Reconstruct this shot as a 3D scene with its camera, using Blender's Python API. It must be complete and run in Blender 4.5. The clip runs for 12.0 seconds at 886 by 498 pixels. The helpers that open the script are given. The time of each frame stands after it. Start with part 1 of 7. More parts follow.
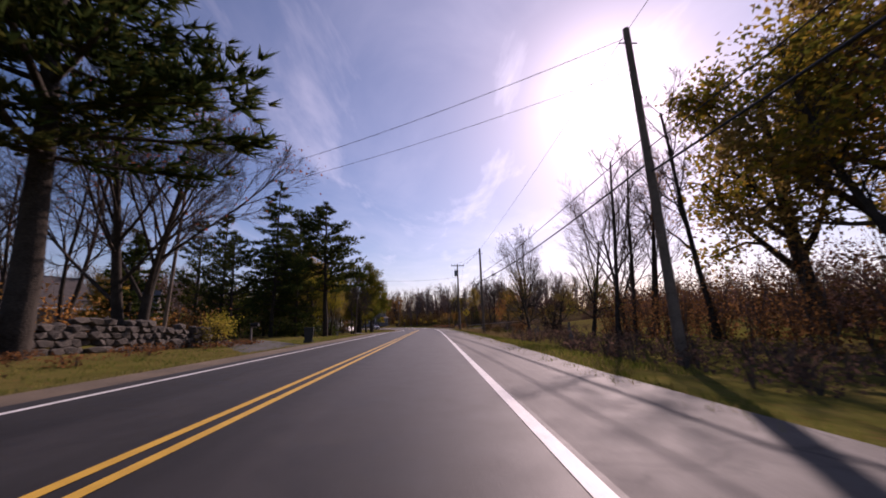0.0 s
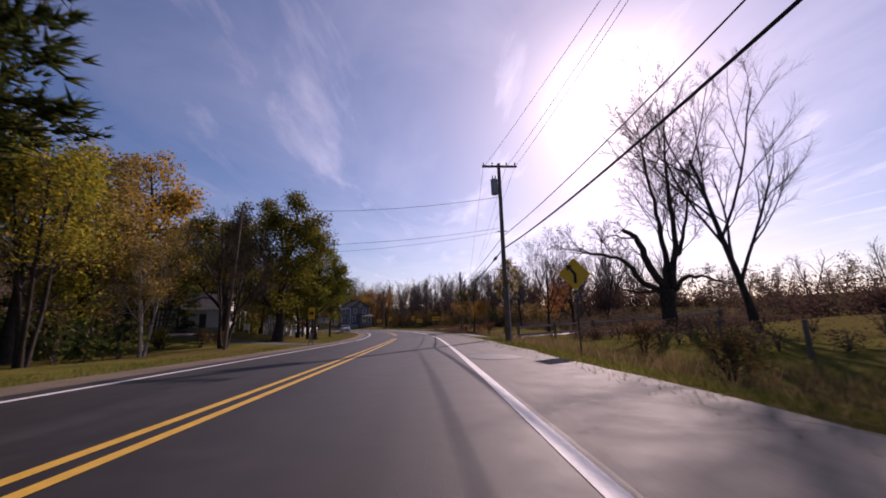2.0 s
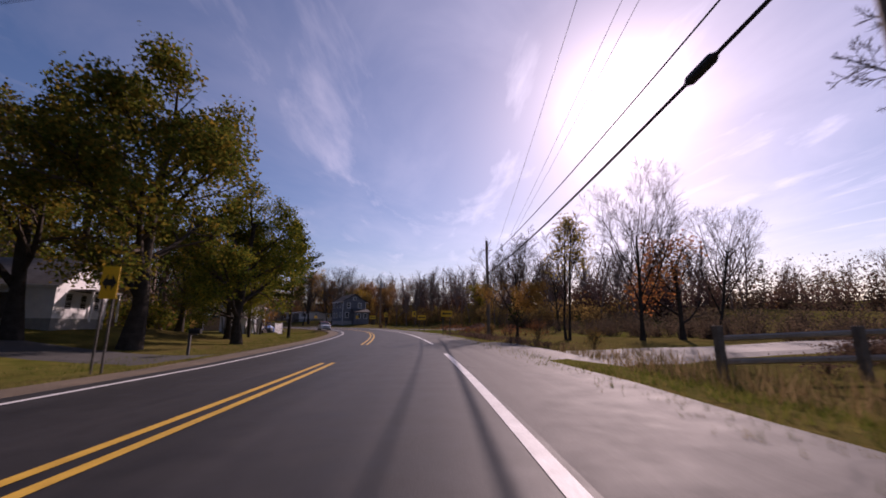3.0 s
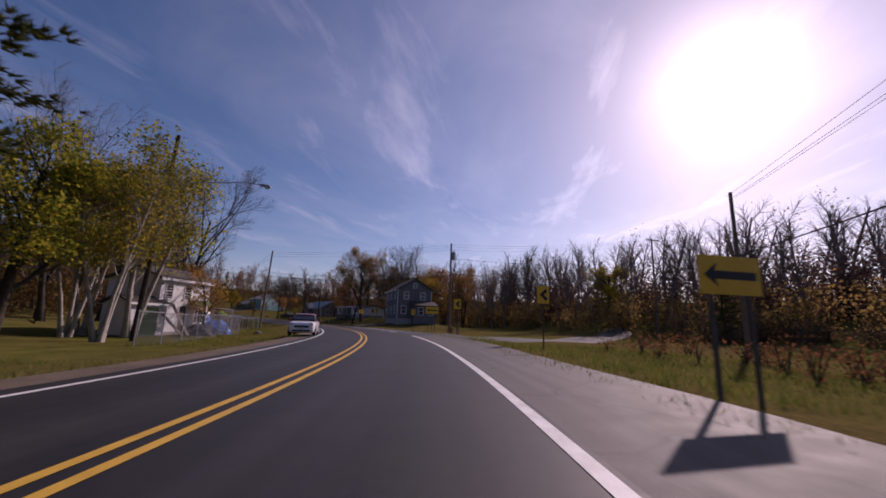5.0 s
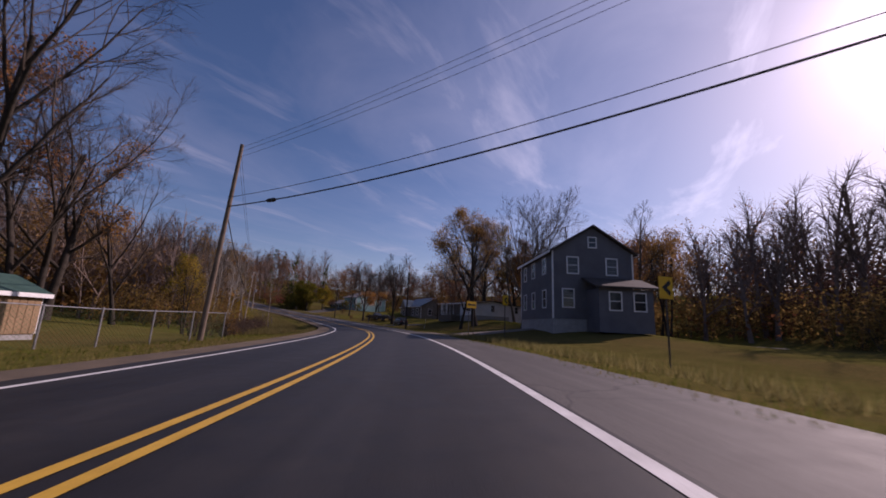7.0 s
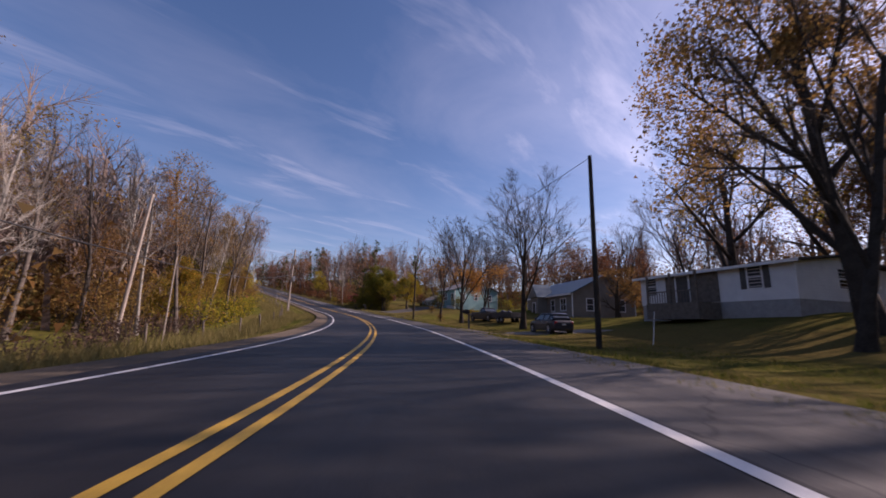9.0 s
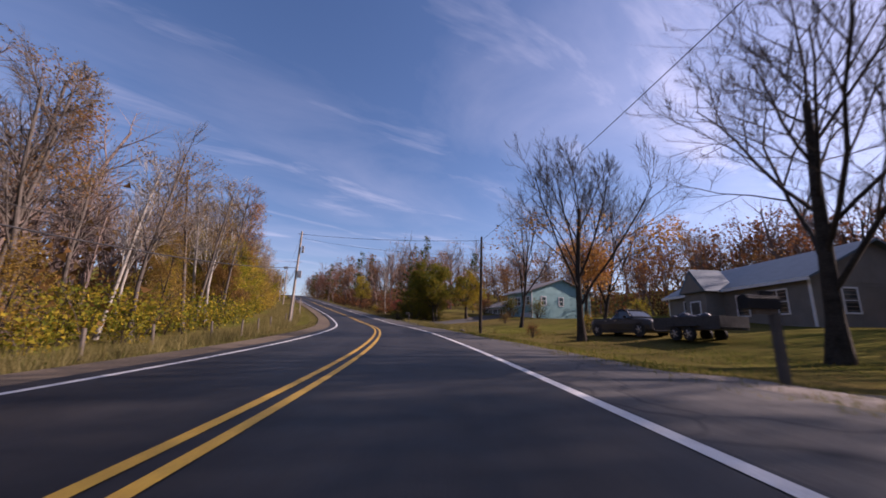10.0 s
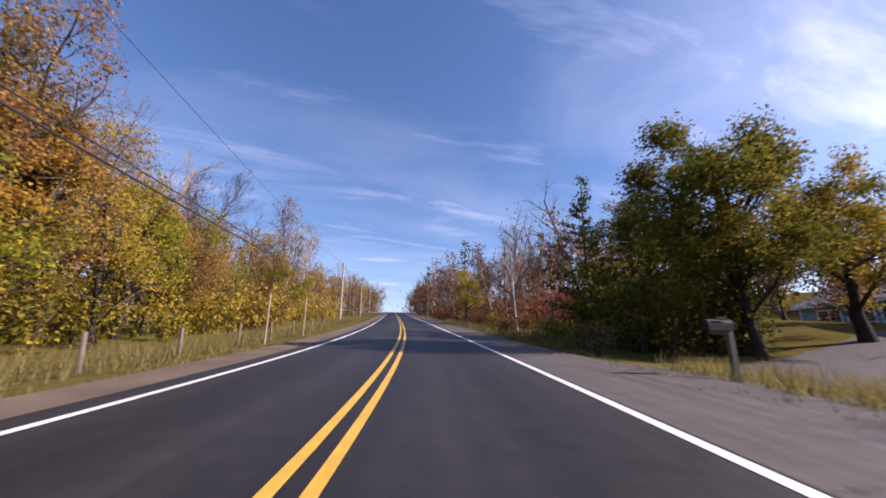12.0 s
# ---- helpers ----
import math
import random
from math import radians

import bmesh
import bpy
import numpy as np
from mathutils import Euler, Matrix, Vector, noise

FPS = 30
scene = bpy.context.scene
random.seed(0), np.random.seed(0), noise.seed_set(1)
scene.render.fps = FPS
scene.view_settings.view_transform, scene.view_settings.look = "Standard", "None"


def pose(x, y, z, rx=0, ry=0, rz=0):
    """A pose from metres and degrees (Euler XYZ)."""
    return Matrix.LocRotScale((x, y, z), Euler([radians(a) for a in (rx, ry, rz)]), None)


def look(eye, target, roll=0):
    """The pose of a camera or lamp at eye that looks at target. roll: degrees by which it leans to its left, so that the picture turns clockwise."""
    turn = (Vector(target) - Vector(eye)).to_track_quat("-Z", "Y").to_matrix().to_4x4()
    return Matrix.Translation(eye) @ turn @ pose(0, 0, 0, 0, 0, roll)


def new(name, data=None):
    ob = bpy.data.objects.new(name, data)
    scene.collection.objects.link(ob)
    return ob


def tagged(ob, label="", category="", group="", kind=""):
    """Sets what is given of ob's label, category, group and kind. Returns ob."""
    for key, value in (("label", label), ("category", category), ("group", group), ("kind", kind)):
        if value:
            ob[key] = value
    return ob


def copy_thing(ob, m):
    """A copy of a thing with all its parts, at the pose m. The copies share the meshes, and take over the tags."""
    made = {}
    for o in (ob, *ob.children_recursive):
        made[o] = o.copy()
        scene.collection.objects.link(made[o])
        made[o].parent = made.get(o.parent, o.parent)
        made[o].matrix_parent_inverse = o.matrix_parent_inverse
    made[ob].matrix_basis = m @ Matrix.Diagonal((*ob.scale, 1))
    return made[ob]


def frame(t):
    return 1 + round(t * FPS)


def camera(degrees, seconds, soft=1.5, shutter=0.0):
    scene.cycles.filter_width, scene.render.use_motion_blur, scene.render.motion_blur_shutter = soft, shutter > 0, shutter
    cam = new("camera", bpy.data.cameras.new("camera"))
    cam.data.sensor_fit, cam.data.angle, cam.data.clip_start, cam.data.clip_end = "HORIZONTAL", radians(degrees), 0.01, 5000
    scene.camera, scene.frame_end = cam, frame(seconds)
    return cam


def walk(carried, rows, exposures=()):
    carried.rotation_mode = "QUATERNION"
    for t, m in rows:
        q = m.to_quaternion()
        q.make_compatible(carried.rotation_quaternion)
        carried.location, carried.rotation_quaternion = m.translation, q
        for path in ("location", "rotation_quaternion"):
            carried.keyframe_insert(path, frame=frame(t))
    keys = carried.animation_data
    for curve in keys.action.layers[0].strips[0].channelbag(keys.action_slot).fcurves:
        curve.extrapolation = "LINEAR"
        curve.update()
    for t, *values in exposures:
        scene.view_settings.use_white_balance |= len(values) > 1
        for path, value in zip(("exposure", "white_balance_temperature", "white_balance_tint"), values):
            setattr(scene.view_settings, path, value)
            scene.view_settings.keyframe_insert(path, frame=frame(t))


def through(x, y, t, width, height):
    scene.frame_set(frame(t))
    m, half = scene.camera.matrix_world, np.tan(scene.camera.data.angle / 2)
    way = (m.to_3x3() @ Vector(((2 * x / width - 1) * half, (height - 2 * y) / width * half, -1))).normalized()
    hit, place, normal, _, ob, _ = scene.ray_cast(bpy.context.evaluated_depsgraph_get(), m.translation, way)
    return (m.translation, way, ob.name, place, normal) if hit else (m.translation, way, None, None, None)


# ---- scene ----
PATH = [
    # seconds, x, y, z, yaw, pitch, roll
    (0, 0.73, 0.00, 1.00, -1.80, 11.10, -1.70),
    (0.5, 0.73, 11.00, 1.00, -1.64, 10.90, -1.70),
    (1, 0.73, 21.60, 1.00, -1.55, 10.80, -1.90),
    (1.5, 0.73, 31.95, 1.00, -1.74, 11.10, -1.80),
    (2, 0.73, 42.05, 1.00, -1.86, 11.20, -1.40),
    (2.5, 0.70, 51.95, 1.00, -1.51, 11.10, -0.70),
    (3, 0.56, 61.65, 1.00, -0.67, 11.10, 0.00),
    (3.5, 0.14, 71.19, 1.00, 1.96, 11.10, 0.80),
    (4, -0.73, 80.65, 1.00, 4.72, 11.12, 1.15),
    (4.5, -2.08, 90.10, 1.00, 7.73, 11.15, 1.50),
    (5, -3.99, 99.61, 1.00, 11.17, 11.17, 1.85),
    (5.5, -6.56, 109.12, 1.00, 15.21, 11.20, 2.20),
    (6, -9.89, 118.55, 1.00, 19.88, 11.30, 2.50),
    (6.5, -13.92, 127.60, 1.00, 24.38, 11.50, 2.80),
    (7, -18.64, 136.35, 1.00, 28.47, 11.25, 2.50),
    (7.5, -24.00, 144.85, 1.00, 32.27, 11.00, 2.20),
    (8, -29.98, 153.06, 1.00, 36.03, 10.75, 1.90),
    (8.5, -36.55, 160.92, 1.00, 39.96, 10.50, 1.60),
    (9, -43.70, 168.34, 1.02, 44.07, 11.20, 1.60),
    (9.5, -51.28, 175.17, 1.12, 48.17, 11.90, 1.40),
    (10, -59.14, 181.26, 1.35, 52.50, 12.80, 1.30),
    (10.5, -67.37, 186.67, 1.73, 57.04, 13.60, 1.20),
    (11, -75.94, 191.43, 2.22, 61.12, 14.10, 1.20),
    (11.5, -84.96, 195.63, 2.79, 65.07, 14.50, 0.80),
    (12, -94.38, 199.27, 3.45, 68.88, 15.00, 0.50),
]


def aim(x, y, z, yaw, pitch, roll):
    a, b = radians(yaw), radians(pitch)
    ahead = Vector((-math.sin(a) * math.cos(b), math.cos(a) * math.cos(b), math.sin(b)))
    return look((x, y, z), Vector((x, y, z)) + 2 * ahead, roll)


cam = camera(98.2, 12.0, soft=1.7, shutter=0.1)
walk(cam, [(r[0], aim(*r[1:])) for r in PATH],
     exposures=[(0, 0.35, 6900, 42), (3.5, 0.2, 6900, 43), (5.5, 0.05, 6700, 44), (6.5, 0.1, 6700, 43), (8.5, 0.55, 6800, 40), (9.5, 0.95, 6900, 38), (10, 0.98, 6850, 37.5), (10.5, 1.18, 6800, 37), (11, 1.35, 6750, 35), (12, 1.4, 6600, 33)])

# ---- the line of the road: stations a metre apart along a survey line beside the double yellow line ----
LEFT_EDGE, RIGHT_EDGE = -2.6, 2.93     # the white edge lines
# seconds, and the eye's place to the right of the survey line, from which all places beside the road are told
OFFSET = [(0, 2.48), (2, 2.52), (3, 2.68), (3.5, 2.65), (4.5, 2.4), (5.5, 2.15), (6.5, 2.12), (8.5, 1.65), (9.5, 1.62),
          (10.5, 1.6), (11, 1.3), (11.5, 0.98), (12, 1.1)]
# the eye's place to the right of the yellow line, the road's cross fall, the eye's height over the road
LANE = [(0, 2.08), (1, 2.03), (2, 2.07), (3, 2.16), (3.5, 2.07), (4.5, 2.05), (5.5, 1.63), (6, 1.47), (6.5, 1.58), (7.5, 1.51), (8.5, 1.18), (9, 1.04),
        (9.5, 1.19), (10, 1.22), (10.5, 1.12), (11, 0.9), (11.5, 0.5), (12, 0.85)]
BANK = [(0, -0.67), (2, -1.21), (3.5, 0.92), (5.5, 1.25), (6.5, 1.62), (8.5, 0.38), (10, 0.9), (11, 0.12), (12, -0.39)]
EYE = [(0, 0.855), (2, 0.72), (3.5, 0.90), (5.5, 0.86), (6.5, 0.786), (8.5, 0.763), (10, 0.74), (11, 0.822), (12, 0.93)]


def road_line():
    rows = np.array(PATH)
    t = np.linspace(0, 12, 1201)
    tk = rows[:, 0]

    def smooth(v):
        fine = np.interp(t, tk, v)
        for _ in range(3):
            pad = np.pad(fine, 20, mode="reflect", reflect_type="odd")
            fine = np.convolve(pad, np.ones(41) / 41, "valid")
        return fine
    x, y, z = smooth(rows[:, 1]), smooth(rows[:, 2]), smooth(rows[:, 3]) - np.interp(t, *np.array(EYE).T)
    head = np.unwrap(np.arctan2(-np.gradient(x), np.gradient(y)))
    off = np.interp(t, *np.array(OFFSET).T)
    off = np.convolve(np.pad(off, 40, mode="edge"), np.ones(81) / 81, "valid")
    x, y = x - np.cos(head) * off, y - np.sin(head) * off
    pts = [(x[i], y[i], z[i]) for i in range(0, 1201)]
    s = np.r_[0, np.cumsum(np.hypot(np.diff(x), np.diff(y)))]
    grid = np.arange(0, math.floor(s[-1]) + 1.0)
    X, Y, Z = (np.interp(grid, s, v) for v in (x, y, z))
    bank = np.interp(np.interp(grid, s, t), *np.array(BANK).T)
    lane = np.interp(t, *np.array(OFFSET).T) - np.interp(t, *np.array(LANE).T)
    lane = np.interp(grid, s, np.convolve(np.pad(lane, 40, mode="edge"), np.ones(81) / 81, "valid"))
    h = np.arctan2(-(X[-1] - X[-5]), Y[-1] - Y[-5])
    # straight and level behind, on through the last of the bend and up the hill ahead
    back = np.arange(-80.0, 0)
    fx, fy, fz, px, py, pz, grade = [], [], [], X[-1], Y[-1], Z[-1], math.tan(radians(4.0))
    for i in range(420):
        h += (radians(76.3) - h) * 0.06
        want = radians(6.1) if i < 150 else radians(6.1) * max(-0.6, 1 - (i - 150) / 45)
        grade += (math.tan(want) - grade) * 0.05
        px, py, pz = px - math.sin(h), py + math.cos(h), pz + grade
        fx.append(px), fy.append(py), fz.append(pz)
    X, Y = np.r_[np.full(80, X[0]), X, fx], np.r_[back + Y[0], Y, fy]
    Z, bank = np.r_[np.full(80, Z[0]), Z, fz], np.r_[np.full(80, -0.5), bank, np.linspace(bank[-1], 0, 420)]
    lane = np.r_[np.full(80, lane[0]), lane, np.full(420, lane[-1])]
    S = np.r_[back, grid, grid[-1] + 1 + np.arange(420.0)]
    head = np.unwrap(np.arctan2(-np.gradient(X), np.gradient(Y)))
    return S, X, Y, Z, head, np.radians(bank), lane


RS, RX, RY, RZ, RH, RB, RL = road_line()


def at_road(s, d):
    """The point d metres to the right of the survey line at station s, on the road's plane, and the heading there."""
    x, y, z, h, b = (np.interp(s, RS, v) for v in (RX, RY, RZ, RH, RB))
    return x + d * np.cos(h), y + d * np.sin(h), z + np.clip(d, -7, 9) * np.tan(b), h


def to_road(x, y):
    """Station and offset to the right of points."""
    x, y = np.atleast_1d(np.asarray(x, float)), np.atleast_1d(np.asarray(y, float))
    s, d = np.empty_like(x), np.empty_like(x)
    for k in range(0, len(x), 4000):
        i = ((x[k:k + 4000, None] - RX) ** 2 + (y[k:k + 4000, None] - RY) ** 2).argmin(1)
        dx, dy = x[k:k + 4000] - RX[i], y[k:k + 4000] - RY[i]
        s[k:k + 4000] = RS[i] - dx * np.sin(RH[i]) + dy * np.cos(RH[i])
        d[k:k + 4000] = dx * np.cos(RH[i]) + dy * np.sin(RH[i])
    return s, d


def yellow(s):
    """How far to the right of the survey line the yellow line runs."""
    return np.interp(s, RS, RL)


def step01(v, a, b):
    u = np.clip((v - a) / (b - a), 0, 1)
    return u * u * (3 - 2 * u)


# mounds and hollows beside the road: station, offset, reach along, reach across, height
MOUNDS = [(52, 30, 22, 14, 1.5), (78, 60, 60, 18, 0.8), (30, -30, 30, 14, 0.5), (198, 26, 16, 9, 2.0), (230, 25, 16, 12, 1.6),
          (262, 19, 12, 9, 1.3), (168, 19, 13, 9, 1.3), (148, 78, 50, 24, 6.5), (205, 78, 40, 24, 6.5), (245, 66, 40, 18, 6), (350, 52, 75, 30, 8),
          (240, -52, 85, 18, 6), (150, -64, 45, 20, 5.5), (40, -78, 75, 20, 5.5), (370, -48, 70, 20, 6), (52, 10, 24, 2.4, -0.35), (12, -14.5, 15, 5.5, 0.75), (90, -23, 20, 9, 1.4), (205, -12, 40, 5, -0.5), (150, 13, 14, 3.5, -0.3)]


def ground_z(x, y):
    """The height of the ground, without the road on it."""
    s, d = to_road(x, y)
    x, y = np.atleast_1d(np.asarray(x, float)), np.atleast_1d(np.asarray(y, float))
    side = np.abs(d - yellow(s) - 1.0)
    z = np.interp(s, RS, RZ)
    far = step01(side, 60, 400)
    z = z * (1 - 0.75 * far) + 9.0 * step01(side, 92, 165)
    z += np.clip(d, -7, 9) * np.tan(np.interp(s, RS, RB)) * (1 - step01(side, 8, 25))
    z += -0.07 - 0.34 * step01(side, 4.6, 8)
    for ms, md, ls, ld, h in MOUNDS:
        rise = h * np.exp(-((s - ms) / ls) ** 2 - ((d - md) / ld) ** 2)
        z += rise * step01(side, 10, 26) if h > 3 else rise * (step01(side, 5.5, 9) if h > 0 else 1)
    rough = step01(side, 6, 14)
    z += rough * 0.10 * (np.sin(x * 0.31 + y * 0.17) + np.sin(y * 0.43 - x * 0.11 + 1.3)) * 0.7
    return z


def on_ground(s, d):
    x, y, _, h = at_road(s, d)
    return float(x), float(y), float(ground_z(x, y)[0]), float(h)

# ---- sky and sun ----
SUN_AZ, SUN_EL = 27.8, 29.5          # degrees clockwise from +y, and up
sun_way = Vector((math.sin(radians(SUN_AZ)) * math.cos(radians(SUN_EL)), math.cos(radians(SUN_AZ)) * math.cos(radians(SUN_EL)),
                  math.sin(radians(SUN_EL))))


def sky_world():
    w = bpy.data.worlds.new("sky")
    scene.world = w
    w.use_nodes = True
    nt = w.node_tree
    nt.nodes.clear()
    n = nt.nodes.new
    out, bg, sky = n("ShaderNodeOutputWorld"), n("ShaderNodeBackground"), n("ShaderNodeTexSky")
    sky.sky_type, sky.sun_disc = "NISHITA", False
    sky.sun_elevation, sky.sun_rotation = radians(SUN_EL), radians(SUN_AZ)
    sky.air_density, sky.dust_density, sky.ozone_density, sky.altitude = 1.0, 0.6, 2.0, 200
    bg.inputs["Strength"].default_value = 0.072
    co = n("ShaderNodeTexCoord")
    # thin cirrus: long wisps on a flat sheet high overhead
    sep = n("ShaderNodeSeparateXYZ")
    nt.links.new(co.outputs["Generated"], sep.inputs[0])
    add = n("ShaderNodeMath")
    add.operation = "MAXIMUM"
    add.inputs[1].default_value = 0.06
    nt.links.new(sep.outputs["Z"], add.inputs[0])
    sheet = n("ShaderNodeVectorMath")
    sheet.operation = "DIVIDE"
    comb = n("ShaderNodeCombineXYZ")
    for k in range(3):
        nt.links.new(add.outputs[0], comb.inputs[k])
    nt.links.new(co.outputs["Generated"], sheet.inputs[0])
    nt.links.new(comb.outputs[0], sheet.inputs[1])

    def wisps(angle, sx, sy, lo, hi, off):
        mp = n("ShaderNodeMapping")
        mp.inputs["Rotation"].default_value = (0, 0, radians(angle))
        mp.inputs["Scale"].default_value = (sx, sy, 0.0)
        mp.inputs["Location"].default_value = (off, off * 0.7, 0)
        nz = n("ShaderNodeTexNoise")
        nz.inputs["Scale"].default_value, nz.inputs["Detail"].default_value = 1.0, 6.0
        nz.inputs["Roughness"].default_value, nz.inputs["Distortion"].default_value = 0.58, 0.5
        rg = n("ShaderNodeMapRange")
        rg.inputs["From Min"].default_value, rg.inputs["From Max"].default_value = lo, hi
        nt.links.new(sheet.outputs[0], mp.inputs["Vector"])
        nt.links.new(mp.outputs[0], nz.inputs["Vector"])
        nt.links.new(nz.outputs["Fac"], rg.inputs["Value"])
        return rg
    a, b = wisps(14, 2.2, 0.7, 0.55, 0.84, 3.1), wisps(-20, 1.1, 0.6, 0.42, 0.85, 7.7)
    mx = n("ShaderNodeMath")
    mx.operation = "MULTIPLY_ADD"
    mx.inputs[1].default_value, mx.inputs[2].default_value = 0.40, 0.0
    nt.links.new(a.outputs[0], mx.inputs[0])
    sm = n("ShaderNodeMath")
    sm.operation = "MULTIPLY_ADD"
    sm.use_clamp = True
    sm.inputs[1].default_value = 0.16
    nt.links.new(b.outputs[0], sm.inputs[0])
    nt.links.new(mx.outputs[0], sm.inputs[2])
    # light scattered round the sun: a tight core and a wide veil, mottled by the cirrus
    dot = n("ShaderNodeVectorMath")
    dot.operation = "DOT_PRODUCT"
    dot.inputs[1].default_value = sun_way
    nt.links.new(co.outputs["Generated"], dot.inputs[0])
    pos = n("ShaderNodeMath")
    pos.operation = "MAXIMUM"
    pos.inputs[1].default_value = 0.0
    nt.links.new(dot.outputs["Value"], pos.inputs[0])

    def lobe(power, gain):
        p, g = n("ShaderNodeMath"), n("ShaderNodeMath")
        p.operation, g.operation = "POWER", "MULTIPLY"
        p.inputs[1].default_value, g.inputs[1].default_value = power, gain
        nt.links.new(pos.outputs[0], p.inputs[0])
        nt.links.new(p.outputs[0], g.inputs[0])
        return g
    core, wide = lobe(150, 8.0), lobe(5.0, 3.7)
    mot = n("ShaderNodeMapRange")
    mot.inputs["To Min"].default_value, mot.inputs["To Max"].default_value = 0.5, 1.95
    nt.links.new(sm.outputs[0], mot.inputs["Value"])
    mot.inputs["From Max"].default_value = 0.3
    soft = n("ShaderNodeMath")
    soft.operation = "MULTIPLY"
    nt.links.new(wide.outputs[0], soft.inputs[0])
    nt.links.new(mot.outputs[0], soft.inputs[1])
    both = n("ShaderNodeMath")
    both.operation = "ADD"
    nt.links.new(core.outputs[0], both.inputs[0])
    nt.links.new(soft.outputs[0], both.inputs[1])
    mix = n("ShaderNodeMix")
    mix.data_type = "RGBA"
    mix.inputs["B"].default_value = (6.4, 7.0, 8.2, 1)
    nt.links.new(sm.outputs[0], mix.inputs["Factor"])
    deep = n("ShaderNodeHueSaturation")
    deep.inputs["Saturation"].default_value = 1.2
    nt.links.new(sky.outputs[0], deep.inputs["Color"])
    nt.links.new(deep.outputs[0], mix.inputs["A"])
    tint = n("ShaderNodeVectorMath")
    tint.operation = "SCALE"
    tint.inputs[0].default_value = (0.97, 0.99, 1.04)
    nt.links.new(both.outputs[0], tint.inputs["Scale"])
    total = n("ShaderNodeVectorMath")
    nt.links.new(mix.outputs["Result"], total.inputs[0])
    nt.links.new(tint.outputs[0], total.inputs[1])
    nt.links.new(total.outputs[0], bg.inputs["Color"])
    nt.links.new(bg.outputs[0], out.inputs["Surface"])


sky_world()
sun = new("sun", bpy.data.lights.new("sun", "SUN"))
sun.data.energy, sun.data.angle, sun.data.color = 3.7, radians(0.6), (1.0, 0.93, 0.83)
sun.matrix_world = look(sun_way * 500, (0, 0, 0))


# ---- materials ----
def nodes_of(name):
    m = bpy.data.materials.new(name)
    m.use_nodes = True
    nt = m.node_tree
    return m, nt, nt.nodes["Principled BSDF"]


def link_ramp(nt, fac, stops):
    r = nt.nodes.new("ShaderNodeValToRGB")
    e = r.color_ramp.elements
    while len(e) < len(stops):
        e.new(0.5)
    for k, (p, c) in zip(e, stops):
        k.position, k.color = p, (*c, 1)
    nt.links.new(fac, r.inputs[0])
    return r.outputs[0]


def noise_node(nt, vec, scale, detail=4.0, rough=0.55, distort=0.0):
    nz = nt.nodes.new("ShaderNodeTexNoise")
    nz.inputs["Scale"].default_value, nz.inputs["Detail"].default_value = scale, detail
    nz.inputs["Roughness"].default_value, nz.inputs["Distortion"].default_value = rough, distort
    if vec is not None:
        nt.links.new(vec, nz.inputs["Vector"])
    return nz.outputs["Fac"]


def mixed(nt, fac, a, b, kind="MIX"):
    m = nt.nodes.new("ShaderNodeMix")
    m.data_type, m.blend_type = "RGBA", kind
    for v, key in ((fac, "Factor"), (a, "A"), (b, "B")):
        if isinstance(v, (int, float)):
            m.inputs[key].default_value = v
        elif isinstance(v, tuple):
            m.inputs[key].default_value = (*v, 1)
        else:
            nt.links.new(v, m.inputs[key])
    return m.outputs["Result"]


def bump(nt, bsdf, fac, strength=0.3, dist=0.01):
    b = nt.nodes.new("ShaderNodeBump")
    b.inputs["Strength"].default_value, b.inputs["Distance"].default_value = strength, dist
    nt.links.new(fac, b.inputs["Height"])
    nt.links.new(b.outputs[0], bsdf.inputs["Normal"])


def world_pos(nt):
    return nt.nodes.new("ShaderNodeNewGeometry").outputs["Position"]


def obj_pos(nt):
    return nt.nodes.new("ShaderNodeTexCoord").outputs["Object"]


def rough_mat(name, dark, light, scale=6.0, rough=0.75, metal=0.0, fine=60.0, relief=0.25, depth=0.01, spec=0.4, world=False):
    """A plain surface with stains at one scale and grain at another."""
    m, nt, b = nodes_of(name)
    p = world_pos(nt) if world else obj_pos(nt)
    big, small = noise_node(nt, p, scale, 5), noise_node(nt, p, fine, 3)
    c = link_ramp(nt, big, [(0.3, dark), (0.7, light)])
    c = mixed(nt, 0.35, c, link_ramp(nt, small, [(0.3, tuple(v * 0.6 for v in dark)), (0.7, tuple(min(1, v * 1.2) for v in light))]))
    nt.links.new(c, b.inputs["Base Color"])
    b.inputs["Roughness"].default_value, b.inputs["Metallic"].default_value = rough, metal
    b.inputs["Specular IOR Level"].default_value = spec
    bump(nt, b, small, relief, depth)
    return m


